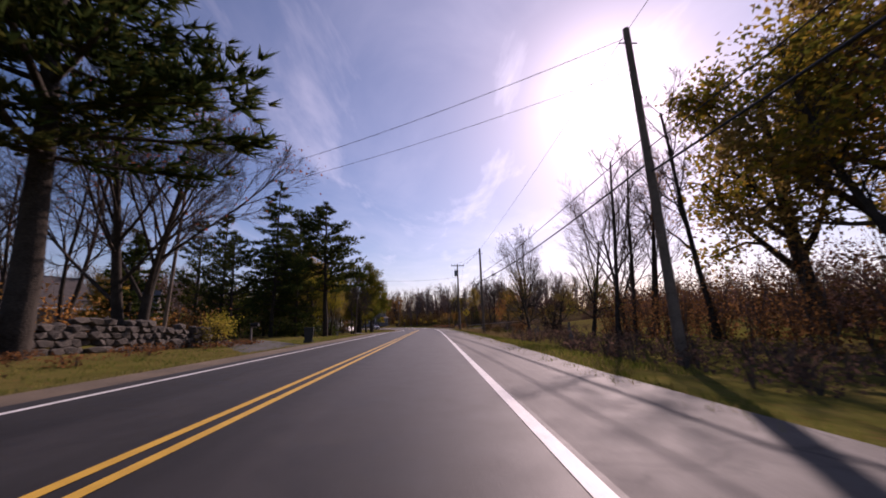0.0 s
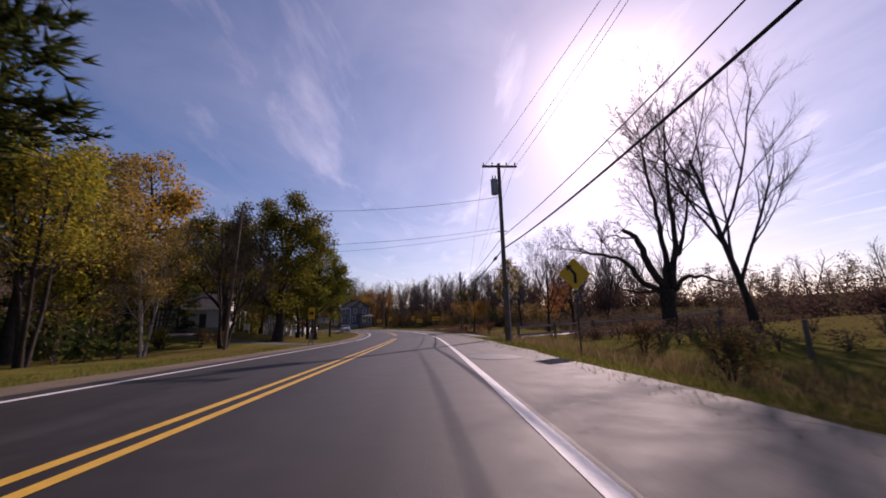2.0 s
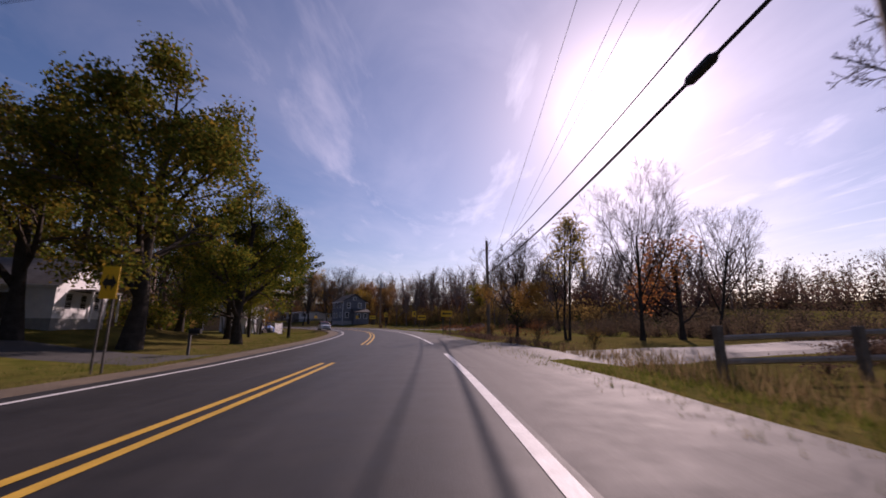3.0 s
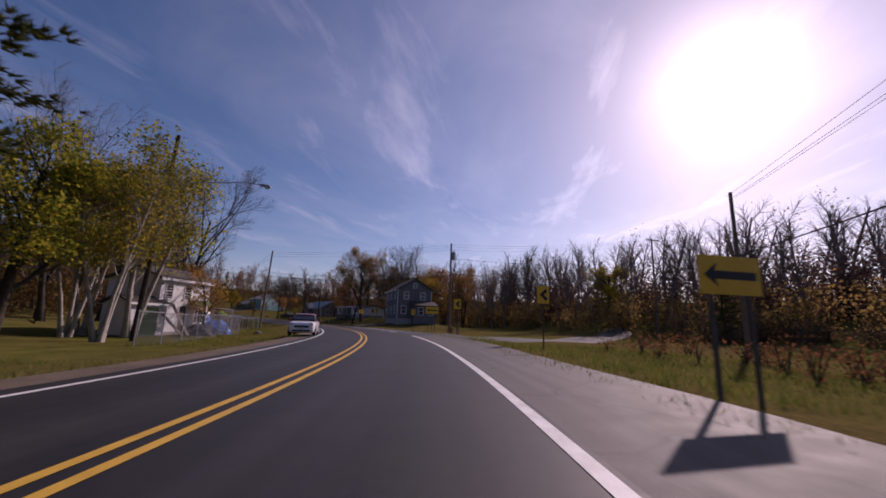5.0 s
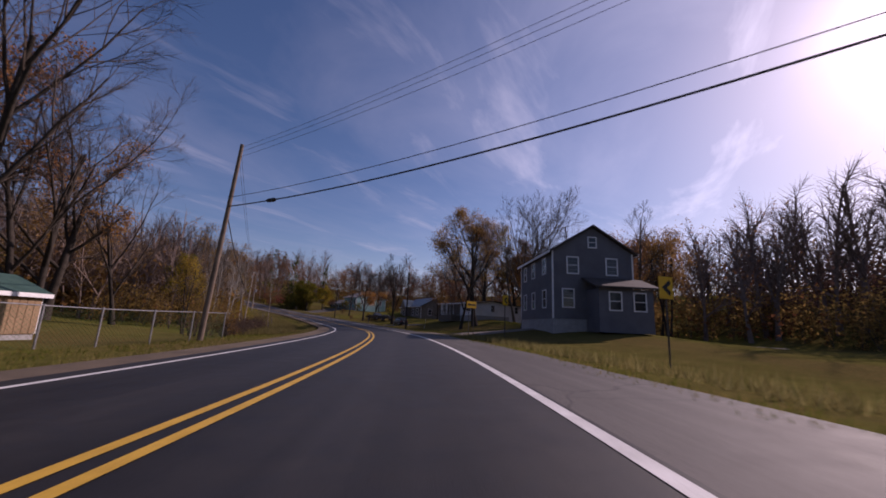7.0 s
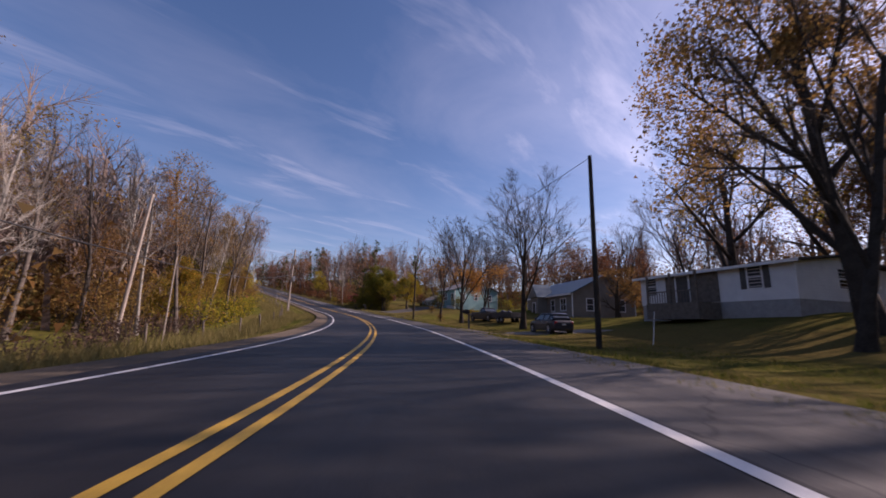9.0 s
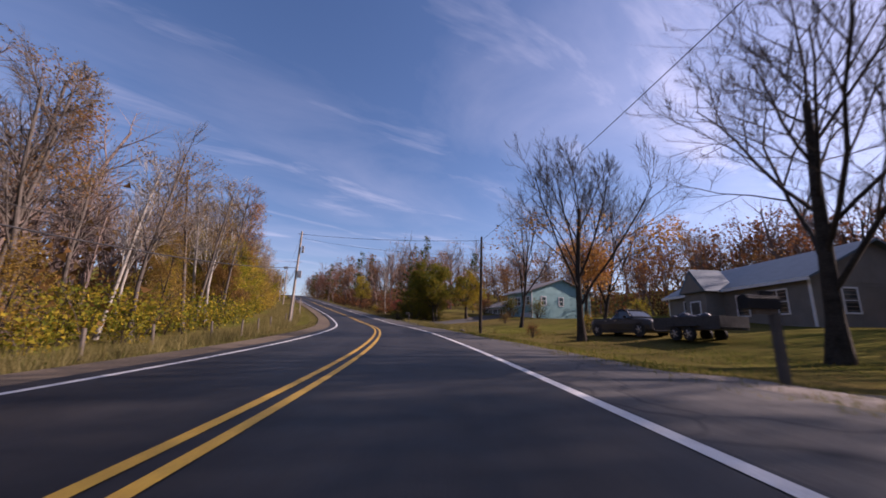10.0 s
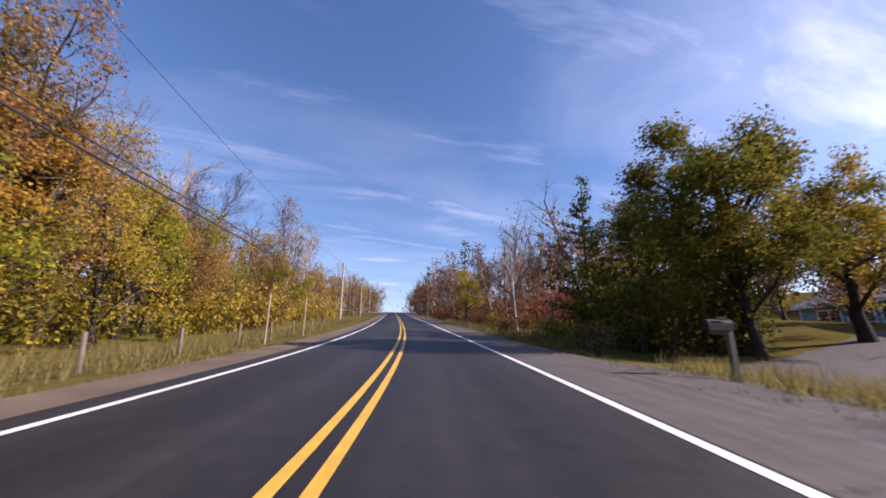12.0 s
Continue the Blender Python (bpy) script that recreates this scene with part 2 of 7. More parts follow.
def asphalt_mat(name, dark, light, rough=0.62, lanes=False, joints=0.0):
    m, nt, b = nodes_of(name)
    p = world_pos(nt)
    patch, mid, grit = noise_node(nt, p, 0.35, 4), noise_node(nt, p, 3.0, 5), noise_node(nt, p, 90.0, 2)
    c = link_ramp(nt, patch, [(0.3, dark), (0.72, light)])
    c = mixed(nt, 0.4, c, link_ramp(nt, mid, [(0.3, tuple(v * 0.7 for v in dark)), (0.7, tuple(v * 1.25 for v in light))]))
    c = mixed(nt, 0.35, c, link_ramp(nt, grit, [(0.35, tuple(v * 0.4 for v in dark)), (0.7, tuple(v * 1.9 for v in light))]))
    # tar lines over old cracks
    v = nt.nodes.new("ShaderNodeTexVoronoi")
    v.feature = "DISTANCE_TO_EDGE"
    v.inputs["Scale"].default_value = 0.22
    warp = nt.nodes.new("ShaderNodeVectorMath")
    warp.operation = "MULTIPLY_ADD"
    nz = nt.nodes.new("ShaderNodeTexNoise")
    nz.inputs["Scale"].default_value = 1.2
    nt.links.new(p, nz.inputs["Vector"])
    nt.links.new(nz.outputs["Color"], warp.inputs[0])
    warp.inputs[1].default_value = (1.1, 1.1, 0)
    nt.links.new(p, warp.inputs[2])
    nt.links.new(warp.outputs[0], v.inputs["Vector"])
    crack = link_ramp(nt, v.outputs["Distance"], [(0.0, (1, 1, 1)), (0.006, (0, 0, 0))])
    c = mixed(nt, crack, c, (0.018, 0.018, 0.019))
    at = nt.nodes.new("ShaderNodeAttribute")
    at.attribute_name = "along"
    sep = nt.nodes.new("ShaderNodeSeparateXYZ")
    nt.links.new(at.outputs["Vector"], sep.inputs[0])

    def sums(op, x, y):
        q = nt.nodes.new("ShaderNodeMath")
        q.operation = op
        for i, v in enumerate((x, y)):
            if isinstance(v, (int, float)):
                q.inputs[i].default_value = v
            else:
                nt.links.new(v, q.inputs[i])
        return q.outputs[0]
    if lanes or joints:
        # long streaks that run with the traffic
        mp = nt.nodes.new("ShaderNodeMapping")
        mp.inputs["Scale"].default_value = (0.07, 3.2, 1)
        nt.links.new(at.outputs["Vector"], mp.inputs["Vector"])
        streak = noise_node(nt, mp.outputs[0], 1.0, 5, 0.6)
        c = mixed(nt, 0.7, c, link_ramp(nt, streak, [(0.3, (0.62, 0.60, 0.59)), (0.7, (1.35, 1.33, 1.32))]), "MULTIPLY")
    if lanes:
        # worn, paler wheel tracks and a darker oiled strip between them
        off = sums("ABSOLUTE", sums("SUBTRACT", sums("ABSOLUTE", sep.outputs["Y"], 0), 1.8), 0)
        off = sums("ABSOLUTE", sums("SUBTRACT", off, 0.88), 0)
        off = sums("ADD", off, sums("MULTIPLY", sums("SUBTRACT", streak, 0.5), 0.5))
        c = mixed(nt, 0.8, c, link_ramp(nt, off, [(0.10, (1.28, 1.27, 1.26)), (0.62, (0.80, 0.79, 0.79))]), "MULTIPLY")
    if joints:
        # cracks across, filled and open
        wob = sums("MULTIPLY", noise_node(nt, p, 0.9, 4), 0.22)
        u = sums("FRACT", sums("ADD", sums("DIVIDE", sep.outputs["X"], joints), wob), 0)
        u = sums("ABSOLUTE", sums("SUBTRACT", u, 0.5), 0)
        c = mixed(nt, link_ramp(nt, u, [(0.0, (0.85, 0.85, 0.85)), (0.004, (0, 0, 0))]), c, (0.02, 0.02, 0.02))
    nt.links.new(c, b.inputs["Base Color"])
    rr = nt.nodes.new("ShaderNodeMapRange")
    rr.inputs["To Min"].default_value, rr.inputs["To Max"].default_value = rough - 0.08, rough + 0.14
    nt.links.new(mid, rr.inputs["Value"])
    nt.links.new(rr.outputs[0], b.inputs["Roughness"])
    b.inputs["Specular IOR Level"].default_value = 0.32
    bump(nt, b, grit, 0.35, 0.006)
    return m


def ground_mat():
    """Autumn grass: mown green, tired yellow, litter of fallen leaves, bare soil."""
    m, nt, b = nodes_of("autumn_grass_ground")
    p = world_pos(nt)
    wide, mid, fine = noise_node(nt, p, 0.06, 4, 0.6), noise_node(nt, p, 0.7, 5, 0.65), noise_node(nt, p, 14.0, 4, 0.7)
    c = link_ramp(nt, mid, [(0.28, (0.075, 0.085, 0.020)), (0.5, (0.15, 0.155, 0.038)), (0.72, (0.23, 0.20, 0.065))])
    dry = link_ramp(nt, fine, [(0.3, (0.10, 0.075, 0.032)), (0.7, (0.24, 0.18, 0.085))])
    c = mixed(nt, link_ramp(nt, wide, [(0.38, (0, 0, 0)), (0.60, (0.8, 0.8, 0.8))]), c, dry)
    c = mixed(nt, 0.45, c, link_ramp(nt, fine, [(0.3, (0.03, 0.042, 0.011)), (0.7, (0.2, 0.19, 0.06))]), "OVERLAY")
    leaf = noise_node(nt, p, 5.0, 6, 0.8)
    c = mixed(nt, link_ramp(nt, leaf, [(0.54, (0, 0, 0)), (0.64, (0.6, 0.6, 0.6))]), c, (0.19, 0.10, 0.04))
    nt.links.new(c, b.inputs["Base Color"])
    b.inputs["Roughness"].default_value, b.inputs["Specular IOR Level"].default_value = 1.0, 0.0
    bump(nt, b, fine, 0.6, 0.05)
    return m


def leaf_mat(name, colours, through=0.42):
    """Leaves: each its own tint, with light coming through."""
    m, nt, b = nodes_of(name)
    nt.nodes.remove(b)
    geo, info = nt.nodes.new("ShaderNodeNewGeometry"), nt.nodes.new("ShaderNodeObjectInfo")
    c = link_ramp(nt, geo.outputs["Random Per Island"], [(i / max(1, len(colours) - 1), k) for i, k in enumerate(colours)])
    clump = noise_node(nt, geo.outputs["Position"], 0.55, 3)
    c = mixed(nt, 0.6, c, link_ramp(nt, clump, [(0.3, (0.55, 0.55, 0.55)), (0.7, (1.25, 1.2, 1.1))]), "MULTIPLY")
    hs = nt.nodes.new("ShaderNodeHueSaturation")
    rg = nt.nodes.new("ShaderNodeMapRange")
    rg.inputs["To Min"].default_value, rg.inputs["To Max"].default_value = 0.475, 0.525
    nt.links.new(info.outputs["Random"], rg.inputs["Value"])
    nt.links.new(rg.outputs[0], hs.inputs["Hue"])
    nt.links.new(c, hs.inputs["Color"])
    d, t, mx = nt.nodes.new("ShaderNodeBsdfDiffuse"), nt.nodes.new("ShaderNodeBsdfTranslucent"), nt.nodes.new("ShaderNodeMixShader")
    mx.inputs[0].default_value = through
    nt.links.new(hs.outputs[0], d.inputs[0])
    nt.links.new(hs.outputs[0], t.inputs[0])
    nt.links.new(d.outputs[0], mx.inputs[1])
    nt.links.new(t.outputs[0], mx.inputs[2])
    nt.links.new(mx.outputs[0], nt.nodes["Material Output"].inputs[0])
    return m


M = {
    "asphalt": asphalt_mat("worn_asphalt", (0.0125, 0.0118, 0.0118), (0.0225, 0.021, 0.0205), 0.60, True, 13.7),
    "shoulder": asphalt_mat("pale_shoulder_asphalt", (0.047, 0.043, 0.039), (0.088, 0.081, 0.074), 0.72, False, 6.1),
    "drive": asphalt_mat("drive_asphalt", (0.038, 0.036, 0.034), (0.072, 0.068, 0.064), 0.85),
    "gravel": rough_mat("gravel", (0.11, 0.09, 0.072), (0.24, 0.20, 0.165), 1.5, 0.9, fine=40, relief=0.7, depth=0.03, world=True),
    "verge": rough_mat("leaf_littered_verge", (0.06, 0.045, 0.03), (0.17, 0.125, 0.08), 0.8, 0.95, fine=30, relief=0.8, depth=0.03, world=True),
    "tar": rough_mat("fresh_tar", (0.012, 0.012, 0.013), (0.022, 0.022, 0.023), 8, 0.5, world=True),
    "white_line": rough_mat("white_road_paint", (0.50, 0.49, 0.46), (0.78, 0.77, 0.74), 4, 0.6, world=True),
    "yellow_line": rough_mat("yellow_road_paint", (0.46, 0.26, 0.03), (0.68, 0.40, 0.05), 4, 0.6, world=True),
    "ground": ground_mat(),
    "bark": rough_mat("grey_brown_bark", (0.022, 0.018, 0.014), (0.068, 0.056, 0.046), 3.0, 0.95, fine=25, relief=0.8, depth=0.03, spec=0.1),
    # lit copy of the bark: sunlight and glow put into the colour
    "grey_bark": rough_mat("grey_bark_painted_sunlit", (0.06, 0.05, 0.042), (0.16, 0.135, 0.112), 3.0, 0.95, fine=25, relief=0.8, depth=0.03, spec=0.1),
    "pale_bark": rough_mat("pale_grey_bark", (0.16, 0.145, 0.12), (0.40, 0.37, 0.32), 2.5, 0.9, fine=22, relief=0.6, depth=0.02, spec=0.1),
    "pole": rough_mat("weathered_pole_wood", (0.10, 0.075, 0.055), (0.22, 0.17, 0.13), 2.0, 0.9, fine=30, relief=0.5, depth=0.01, spec=0.15),
    "pale_pole": rough_mat("bleached_pole_wood", (0.22, 0.18, 0.145), (0.42, 0.36, 0.30), 2.0, 0.9, fine=30, relief=0.5, depth=0.01, spec=0.15),
    "oak": leaf_mat("green_oak_leaves", [(0.06, 0.085, 0.016), (0.11, 0.135, 0.024), (0.18, 0.17, 0.03), (0.30, 0.20, 0.03)]),
    "maple_yellow": leaf_mat("yellow_maple_leaves", [(0.30, 0.20, 0.04), (0.44, 0.30, 0.055), (0.50, 0.32, 0.06), (0.23, 0.20, 0.045)], 0.5),
    "maple_orange": leaf_mat("orange_brown_leaves", [(0.24, 0.125, 0.04), (0.36, 0.185, 0.05), (0.45, 0.27, 0.07), (0.21, 0.135, 0.045)], 0.5),
    "rust": leaf_mat("rust_brown_leaves", [(0.12, 0.065, 0.03), (0.19, 0.10, 0.04), (0.25, 0.14, 0.05), (0.10, 0.07, 0.035)]),
    "brown_orange": leaf_mat("faded_orange_brown_leaves", [(0.17, 0.10, 0.045), (0.27, 0.155, 0.06), (0.37, 0.23, 0.08), (0.22, 0.145, 0.055)], 0.55),
    "brush": leaf_mat("dead_brown_brush", [(0.075, 0.05, 0.042), (0.115, 0.075, 0.06), (0.16, 0.105, 0.075), (0.10, 0.075, 0.055)], 0.4),
    "russet": leaf_mat("russet_hill_leaves", [(0.18, 0.078, 0.048), (0.27, 0.115, 0.06), (0.22, 0.13, 0.07), (0.13, 0.085, 0.055)], 0.45),
    "mixed": leaf_mat("green_gold_leaves", [(0.11, 0.13, 0.022), (0.20, 0.20, 0.03), (0.34, 0.26, 0.035), (0.46, 0.30, 0.04)], 0.5),
    "red": leaf_mat("red_pink_leaves", [(0.30, 0.06, 0.05), (0.42, 0.12, 0.09), (0.26, 0.09, 0.04)]),
    "needle": leaf_mat("pine_needles", [(0.022, 0.038, 0.013), (0.042, 0.064, 0.019), (0.07, 0.088, 0.025), (0.12, 0.115, 0.03)], 0.32),
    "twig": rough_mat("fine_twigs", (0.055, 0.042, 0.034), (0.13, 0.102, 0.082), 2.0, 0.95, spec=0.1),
    # paler copy of the twigs: haze over the far woods put into the colour
    "hazed_twig": rough_mat("twigs_paled_for_haze", (0.105, 0.076, 0.064), (0.24, 0.182, 0.155), 2.0, 0.95, spec=0.1),
    "dry_grass": leaf_mat("dry_grass_blades", [(0.13, 0.095, 0.04), (0.22, 0.165, 0.075), (0.30, 0.235, 0.11), (0.09, 0.09, 0.03)]),
    "green_grass": leaf_mat("green_grass_blades", [(0.06, 0.09, 0.016), (0.11, 0.14, 0.025), (0.18, 0.17, 0.04), (0.25, 0.20, 0.07)]),
}


# ---- mesh helpers ----
def mesh_from(name, verts, faces, mats, slots=None, smooth=False):
    me = bpy.data.meshes.new(name)
    me.from_pydata([tuple(v) for v in verts], [], [tuple(f) for f in faces])
    for m in (mats if isinstance(mats, (list, tuple)) else [mats]):
        me.materials.append(m)
    if slots is not None:
        me.polygons.foreach_set("material_index", slots)
    if smooth:
        me.polygons.foreach_set("use_smooth", [True] * len(me.polygons))
    me.update()
    return me


def part(name, bm, material, parent, label=""):
    me = bpy.data.meshes.new(name)
    bm.normal_update()
    bm.to_mesh(me)
    bm.free()
    me.materials.append(material)
    ob = new(name, me)
    ob.parent = parent
    return tagged(ob, label)


def under(name, me, parent, label=""):
    ob = new(name, me)
    ob.parent = parent
    return tagged(ob, label)


def box(bm, x0, x1, y0, y1, z0, z1, bevel=0.0):
    r = bmesh.ops.create_cube(bm, size=1, matrix=Matrix.LocRotScale(((x0 + x1) / 2, (y0 + y1) / 2, (z0 + z1) / 2), None, (x1 - x0, y1 - y0, z1 - z0)))
    if bevel:
        es = {e for v in r["verts"] for e in v.link_edges}
        bmesh.ops.bevel(bm, geom=list(es), offset=bevel, segments=2, affect="EDGES", profile=0.5)
    return bm


def rod(bm, a, b, r0, r1=None, n=10):
    a, b = Vector(a), Vector(b)
    m = Matrix.Translation((a + b) / 2) @ (b - a).to_track_quat("Z", "Y").to_matrix().to_4x4()
    bmesh.ops.create_cone(bm, cap_ends=True, segments=n, radius1=r0, radius2=r0 if r1 is None else r1, depth=(b - a).length, matrix=m)
    return bm


def cube(*a, bevel=0.0):
    return box(bmesh.new(), *a, bevel=bevel)


def holder(name, s=None, d=None, turn=0.0, at=None, label="", category="", group="", dz=0.0):
    """An Empty at a thing's base: by station and offset, or at a place. Its y axis runs along the road."""
    ob = new(name)
    x, y, z, h = at if at else on_ground(s, d)
    ob.matrix_basis = pose(x, y, z + dz, 0, 0, math.degrees(h) + turn)
    return tagged(ob, label, category, group)


# ---- ground, road, markings ----
def graded(lo, hi, step, far):
    a = list(np.arange(lo, hi + 0.1, step))
    g = step
    while a[-1] < far:
        g *= 1.25
        a.append(a[-1] + g)
    g = step
    while a[0] > -far:
        g *= 1.25
        a.insert(0, a[0] - g)
    return np.array(a)


def build_ground():
    gx, gy = graded(-230, 100, 2.0, 3500), graded(-40, 300, 2.0, 3500)
    X, Y = np.meshgrid(gx, gy)
    Z = ground_z(X.ravel(), Y.ravel())
    n, k = len(gx), len(gy)
    i = (np.arange(k - 1)[:, None] * n + np.arange(n - 1)).ravel()
    me = mesh_from("ground", np.c_[X.ravel(), Y.ravel(), Z], np.c_[i, i + 1, i + n + 1, i + n], M["ground"], smooth=True)
    tagged(new("ground", me), "autumn grass ground strewn with fallen leaves", "ground", kind="structure")


def ribbon(name, s0, s1, d0, d1, lift, mat, step=1.0, skirt=0.0, wobble=0.0, seed=0):
    """A strip along the road between two offsets, a little above the road's plane."""
    s = np.arange(s0, s1 + step * 0.5, step)
    rng = np.random.default_rng(seed)
    w = np.convolve(rng.normal(0, 1, len(s) + 8), np.ones(9) / 3, "valid") * wobble
    rows = [np.c_[at_road(s, d0 + yellow(s))[:3]], np.c_[at_road(s, d1 + yellow(s) + w)[:3]]]
    for r in rows:
        r[:, 2] += lift
    if skirt:
        a, b = rows[0].copy(), rows[1].copy()
        a[:, 2] -= skirt
        b[:, 2] -= skirt
        rows = [a, rows[0], rows[1], b]
    V, n, k = np.concatenate(rows), len(s), len(rows)
    F = [(r * n + i, (r + 1) * n + i, (r + 1) * n + i + 1, r * n + i + 1) for r in range(k - 1) for i in range(n - 1)]
    me = mesh_from(name, V, F, mat)
    ds = [d0, d1] if k == 2 else [d0, d0, d1, d1]
    along = np.concatenate([np.c_[s, np.full(n, d), np.zeros(n)] for d in ds])
    me.attributes.new("along", "FLOAT_VECTOR", "POINT").data.foreach_set("vector", along.ravel())
    return me


def drape(name, pts, width, mat, lift=0.035, start=1.0):
    """A strip laid over the ground along a smooth line of (station, offset)."""
    p = np.array([at_road(s, d)[:2] for s, d in pts])
    u = np.linspace(0, len(p) - 1, 40)
    x, y = np.interp(u, range(len(p)), p[:, 0]), np.interp(u, range(len(p)), p[:, 1])
    for _ in range(2):
        x[1:-1], y[1:-1] = (x[:-2] + 2 * x[1:-1] + x[2:]) / 4, (y[:-2] + 2 * y[1:-1] + y[2:]) / 4
    tx, ty = np.gradient(x), np.gradient(y)
    ln = np.hypot(tx, ty)
    w = np.interp(u, np.linspace(0, len(p) - 1, len(width)), width) / 2
    V, cols = [], 7
    rise = lift * np.interp(u, [0, 0.35], [start, 1.0])
    for c in np.linspace(-1, 1, cols):
        vx, vy = x + ty / ln * w * c, y - tx / ln * w * c
        V.append(np.c_[vx, vy, ground_z(vx, vy) + (rise if abs(c) < 0.99 else -lift)])
    V, n = np.concatenate(V), len(u)
    F = [(r * n + i, (r + 1) * n + i, (r + 1) * n + i + 1, r * n + i + 1) for r in range(cols - 1) for i in range(n - 1)]
    return mesh_from(name, V, F, mat)


build_ground()
S_END = float(RS[-1])
tagged(new("road", ribbon("road", -80, S_END - 2, -3.05, 3.05, 0.0, M["asphalt"], skirt=0.2)),
              "dark asphalt two-lane country road", "road", kind="structure")
tagged(new("road_shoulder", ribbon("road_shoulder", -80, S_END - 2, 3.052, 5.2, -0.004, M["shoulder"], skirt=0.2, wobble=0.10, seed=3)),
       "pale worn asphalt shoulder beside the road", "road shoulder", kind="structure")
tagged(new("gravel_verge", ribbon("gravel_verge", -80, S_END - 2, -4.1, -3.052, -0.03, M["verge"], skirt=0.2)),
       "narrow gravel verge along the road", "verge", kind="structure")


def line_mark(name, runs, d, wide, mat, label):
    """Painted line: one object for the runs of one line."""
    V, F = [], []
    for s0, s1 in runs:
        s = np.arange(s0, s1 + 0.1, 1.0)
        k = len(V)
        for i, q in enumerate(s):
            for e in (-wide / 2, wide / 2):
                x, y, z, _ = at_road(q, yellow(q) + d + e)
                V.append((x, y, z + 0.005))
            if i:
                F.append((k + 2 * i - 2, k + 2 * i - 1, k + 2 * i + 1, k + 2 * i))
    tagged(new(name, mesh_from(name, V, F, mat)), label, "road marking", kind="structure")


line_mark("yellow_line", [(-80, 71.5), (79, 655)], -0.12, 0.10, M["yellow_line"], "double yellow centre line painted on asphalt")
line_mark("yellow_line", [(-80, 71.5), (79, 655)], 0.12, 0.10, M["yellow_line"], "double yellow centre line painted on asphalt")
line_mark("white_edge_line", [(-80, 655)], LEFT_EDGE, 0.11, M["white_line"], "white edge line painted on asphalt")
line_mark("white_edge_line", [(-80, 73), (78, 123.5), (130, 655)], RIGHT_EDGE, 0.13, M["white_line"], "white edge line painted on asphalt")


# ---- trees ----
class Shape:
    """Grows verts and faces as plain lists."""

    def __init__(self):
        self.v, self.f = [], []

    def tube(self, pts, rad, n):
        k0 = len(self.v)
        pts = np.asarray(pts, float)
        if n == 1:
            # the finest twigs of far woods: one sliver each
            side = np.cross(pts[-1] - pts[0], [0.3, 0.8, 0.52])
            side *= rad[0] * 1.3 / (np.linalg.norm(side) + 1e-9)
            self.v += [(pts[0] - side).tolist(), (pts[0] + side).tolist(), pts[-1].tolist()]
            self.f.append((k0, k0 + 1, k0 + 2))
            return
        t = np.gradient(pts, axis=0)
        t /= np.linalg.norm(t, axis=1)[:, None] + 1e-9
        ref = np.array([0.31, 0.95, 0.05]) if abs(t[0, 2]) > 0.9 else np.array([0.0, 0.0, 1.0])
        a = np.cross(t, ref)
        a /= np.linalg.norm(a, axis=1)[:, None] + 1e-9
        b = np.cross(t, a)
        ang = np.arange(n) * 2 * math.pi / n
        ring = pts[:, None] + (a[:, None] * np.cos(ang)[:, None] + b[:, None] * np.sin(ang)[:, None]) * np.asarray(rad)[:, None, None]
        self.v += ring.reshape(-1, 3).tolist()
        m = len(pts)
        for i in range(m - 1):
            for j in range(n):
                p, q = k0 + i * n + j, k0 + i * n + (j + 1) % n
                self.f.append((p, q, q + n, p + n))

    def leaves(self, centre, size, rng, flat=0.0, aspect=0.7):
        """Leaves: small blades with random turns."""
        c = np.asarray(centre, float)
        m = len(c)
        if not m:
            return
        u = rng.normal(size=(m, 3))
        u[:, 2] *= 1 - flat
        u /= np.linalg.norm(u, axis=1)[:, None] + 1e-9
        w = np.cross(u, rng.normal(size=(m, 3)))
        w /= np.linalg.norm(w, axis=1)[:, None] + 1e-9
        s = size * rng.uniform(0.6, 1.3, (m, 1))
        q = np.stack([c - u * s, c + u * s * 0.55 + w * s * aspect, c + u * s * 0.6 - w * s * aspect], 1)
        k = len(self.v)
        self.v += q.reshape(-1, 3).tolist()
        self.f += [(k + 3 * i, k + 3 * i + 1, k + 3 * i + 2) for i in range(m)]

    def needles(self, base, way, length, width, rng):
        """Tufts: thin blades from a base along a way."""
        b, w = np.asarray(base, float), np.asarray(way, float)
        m = len(b)
        if not m:
            return
        w = w / (np.linalg.norm(w, axis=1)[:, None] + 1e-9)
        side = np.cross(w, rng.normal(size=(m, 3)))
        side /= np.linalg.norm(side, axis=1)[:, None] + 1e-9
        ln = length * rng.uniform(0.7, 1.25, (m, 1))
        q = np.stack([b - side * width, b + side * width, b + w * ln], 1)
        k = len(self.v)
        self.v += q.reshape(-1, 3).tolist()
        self.f += [(k + 3 * i, k + 3 * i + 1, k + 3 * i + 2) for i in range(m)]


def turned(way, angle, spin, rng):
    way = way / np.linalg.norm(way)
    a = np.cross(way, [0.0, 0.0, 1.0] if abs(way[2]) < 0.95 else [1.0, 0.0, 0.0])
    a /= np.linalg.norm(a)
    b = np.cross(way, a)
    return way * math.cos(angle) + (a * math.cos(spin) + b * math.sin(spin)) * math.sin(angle)


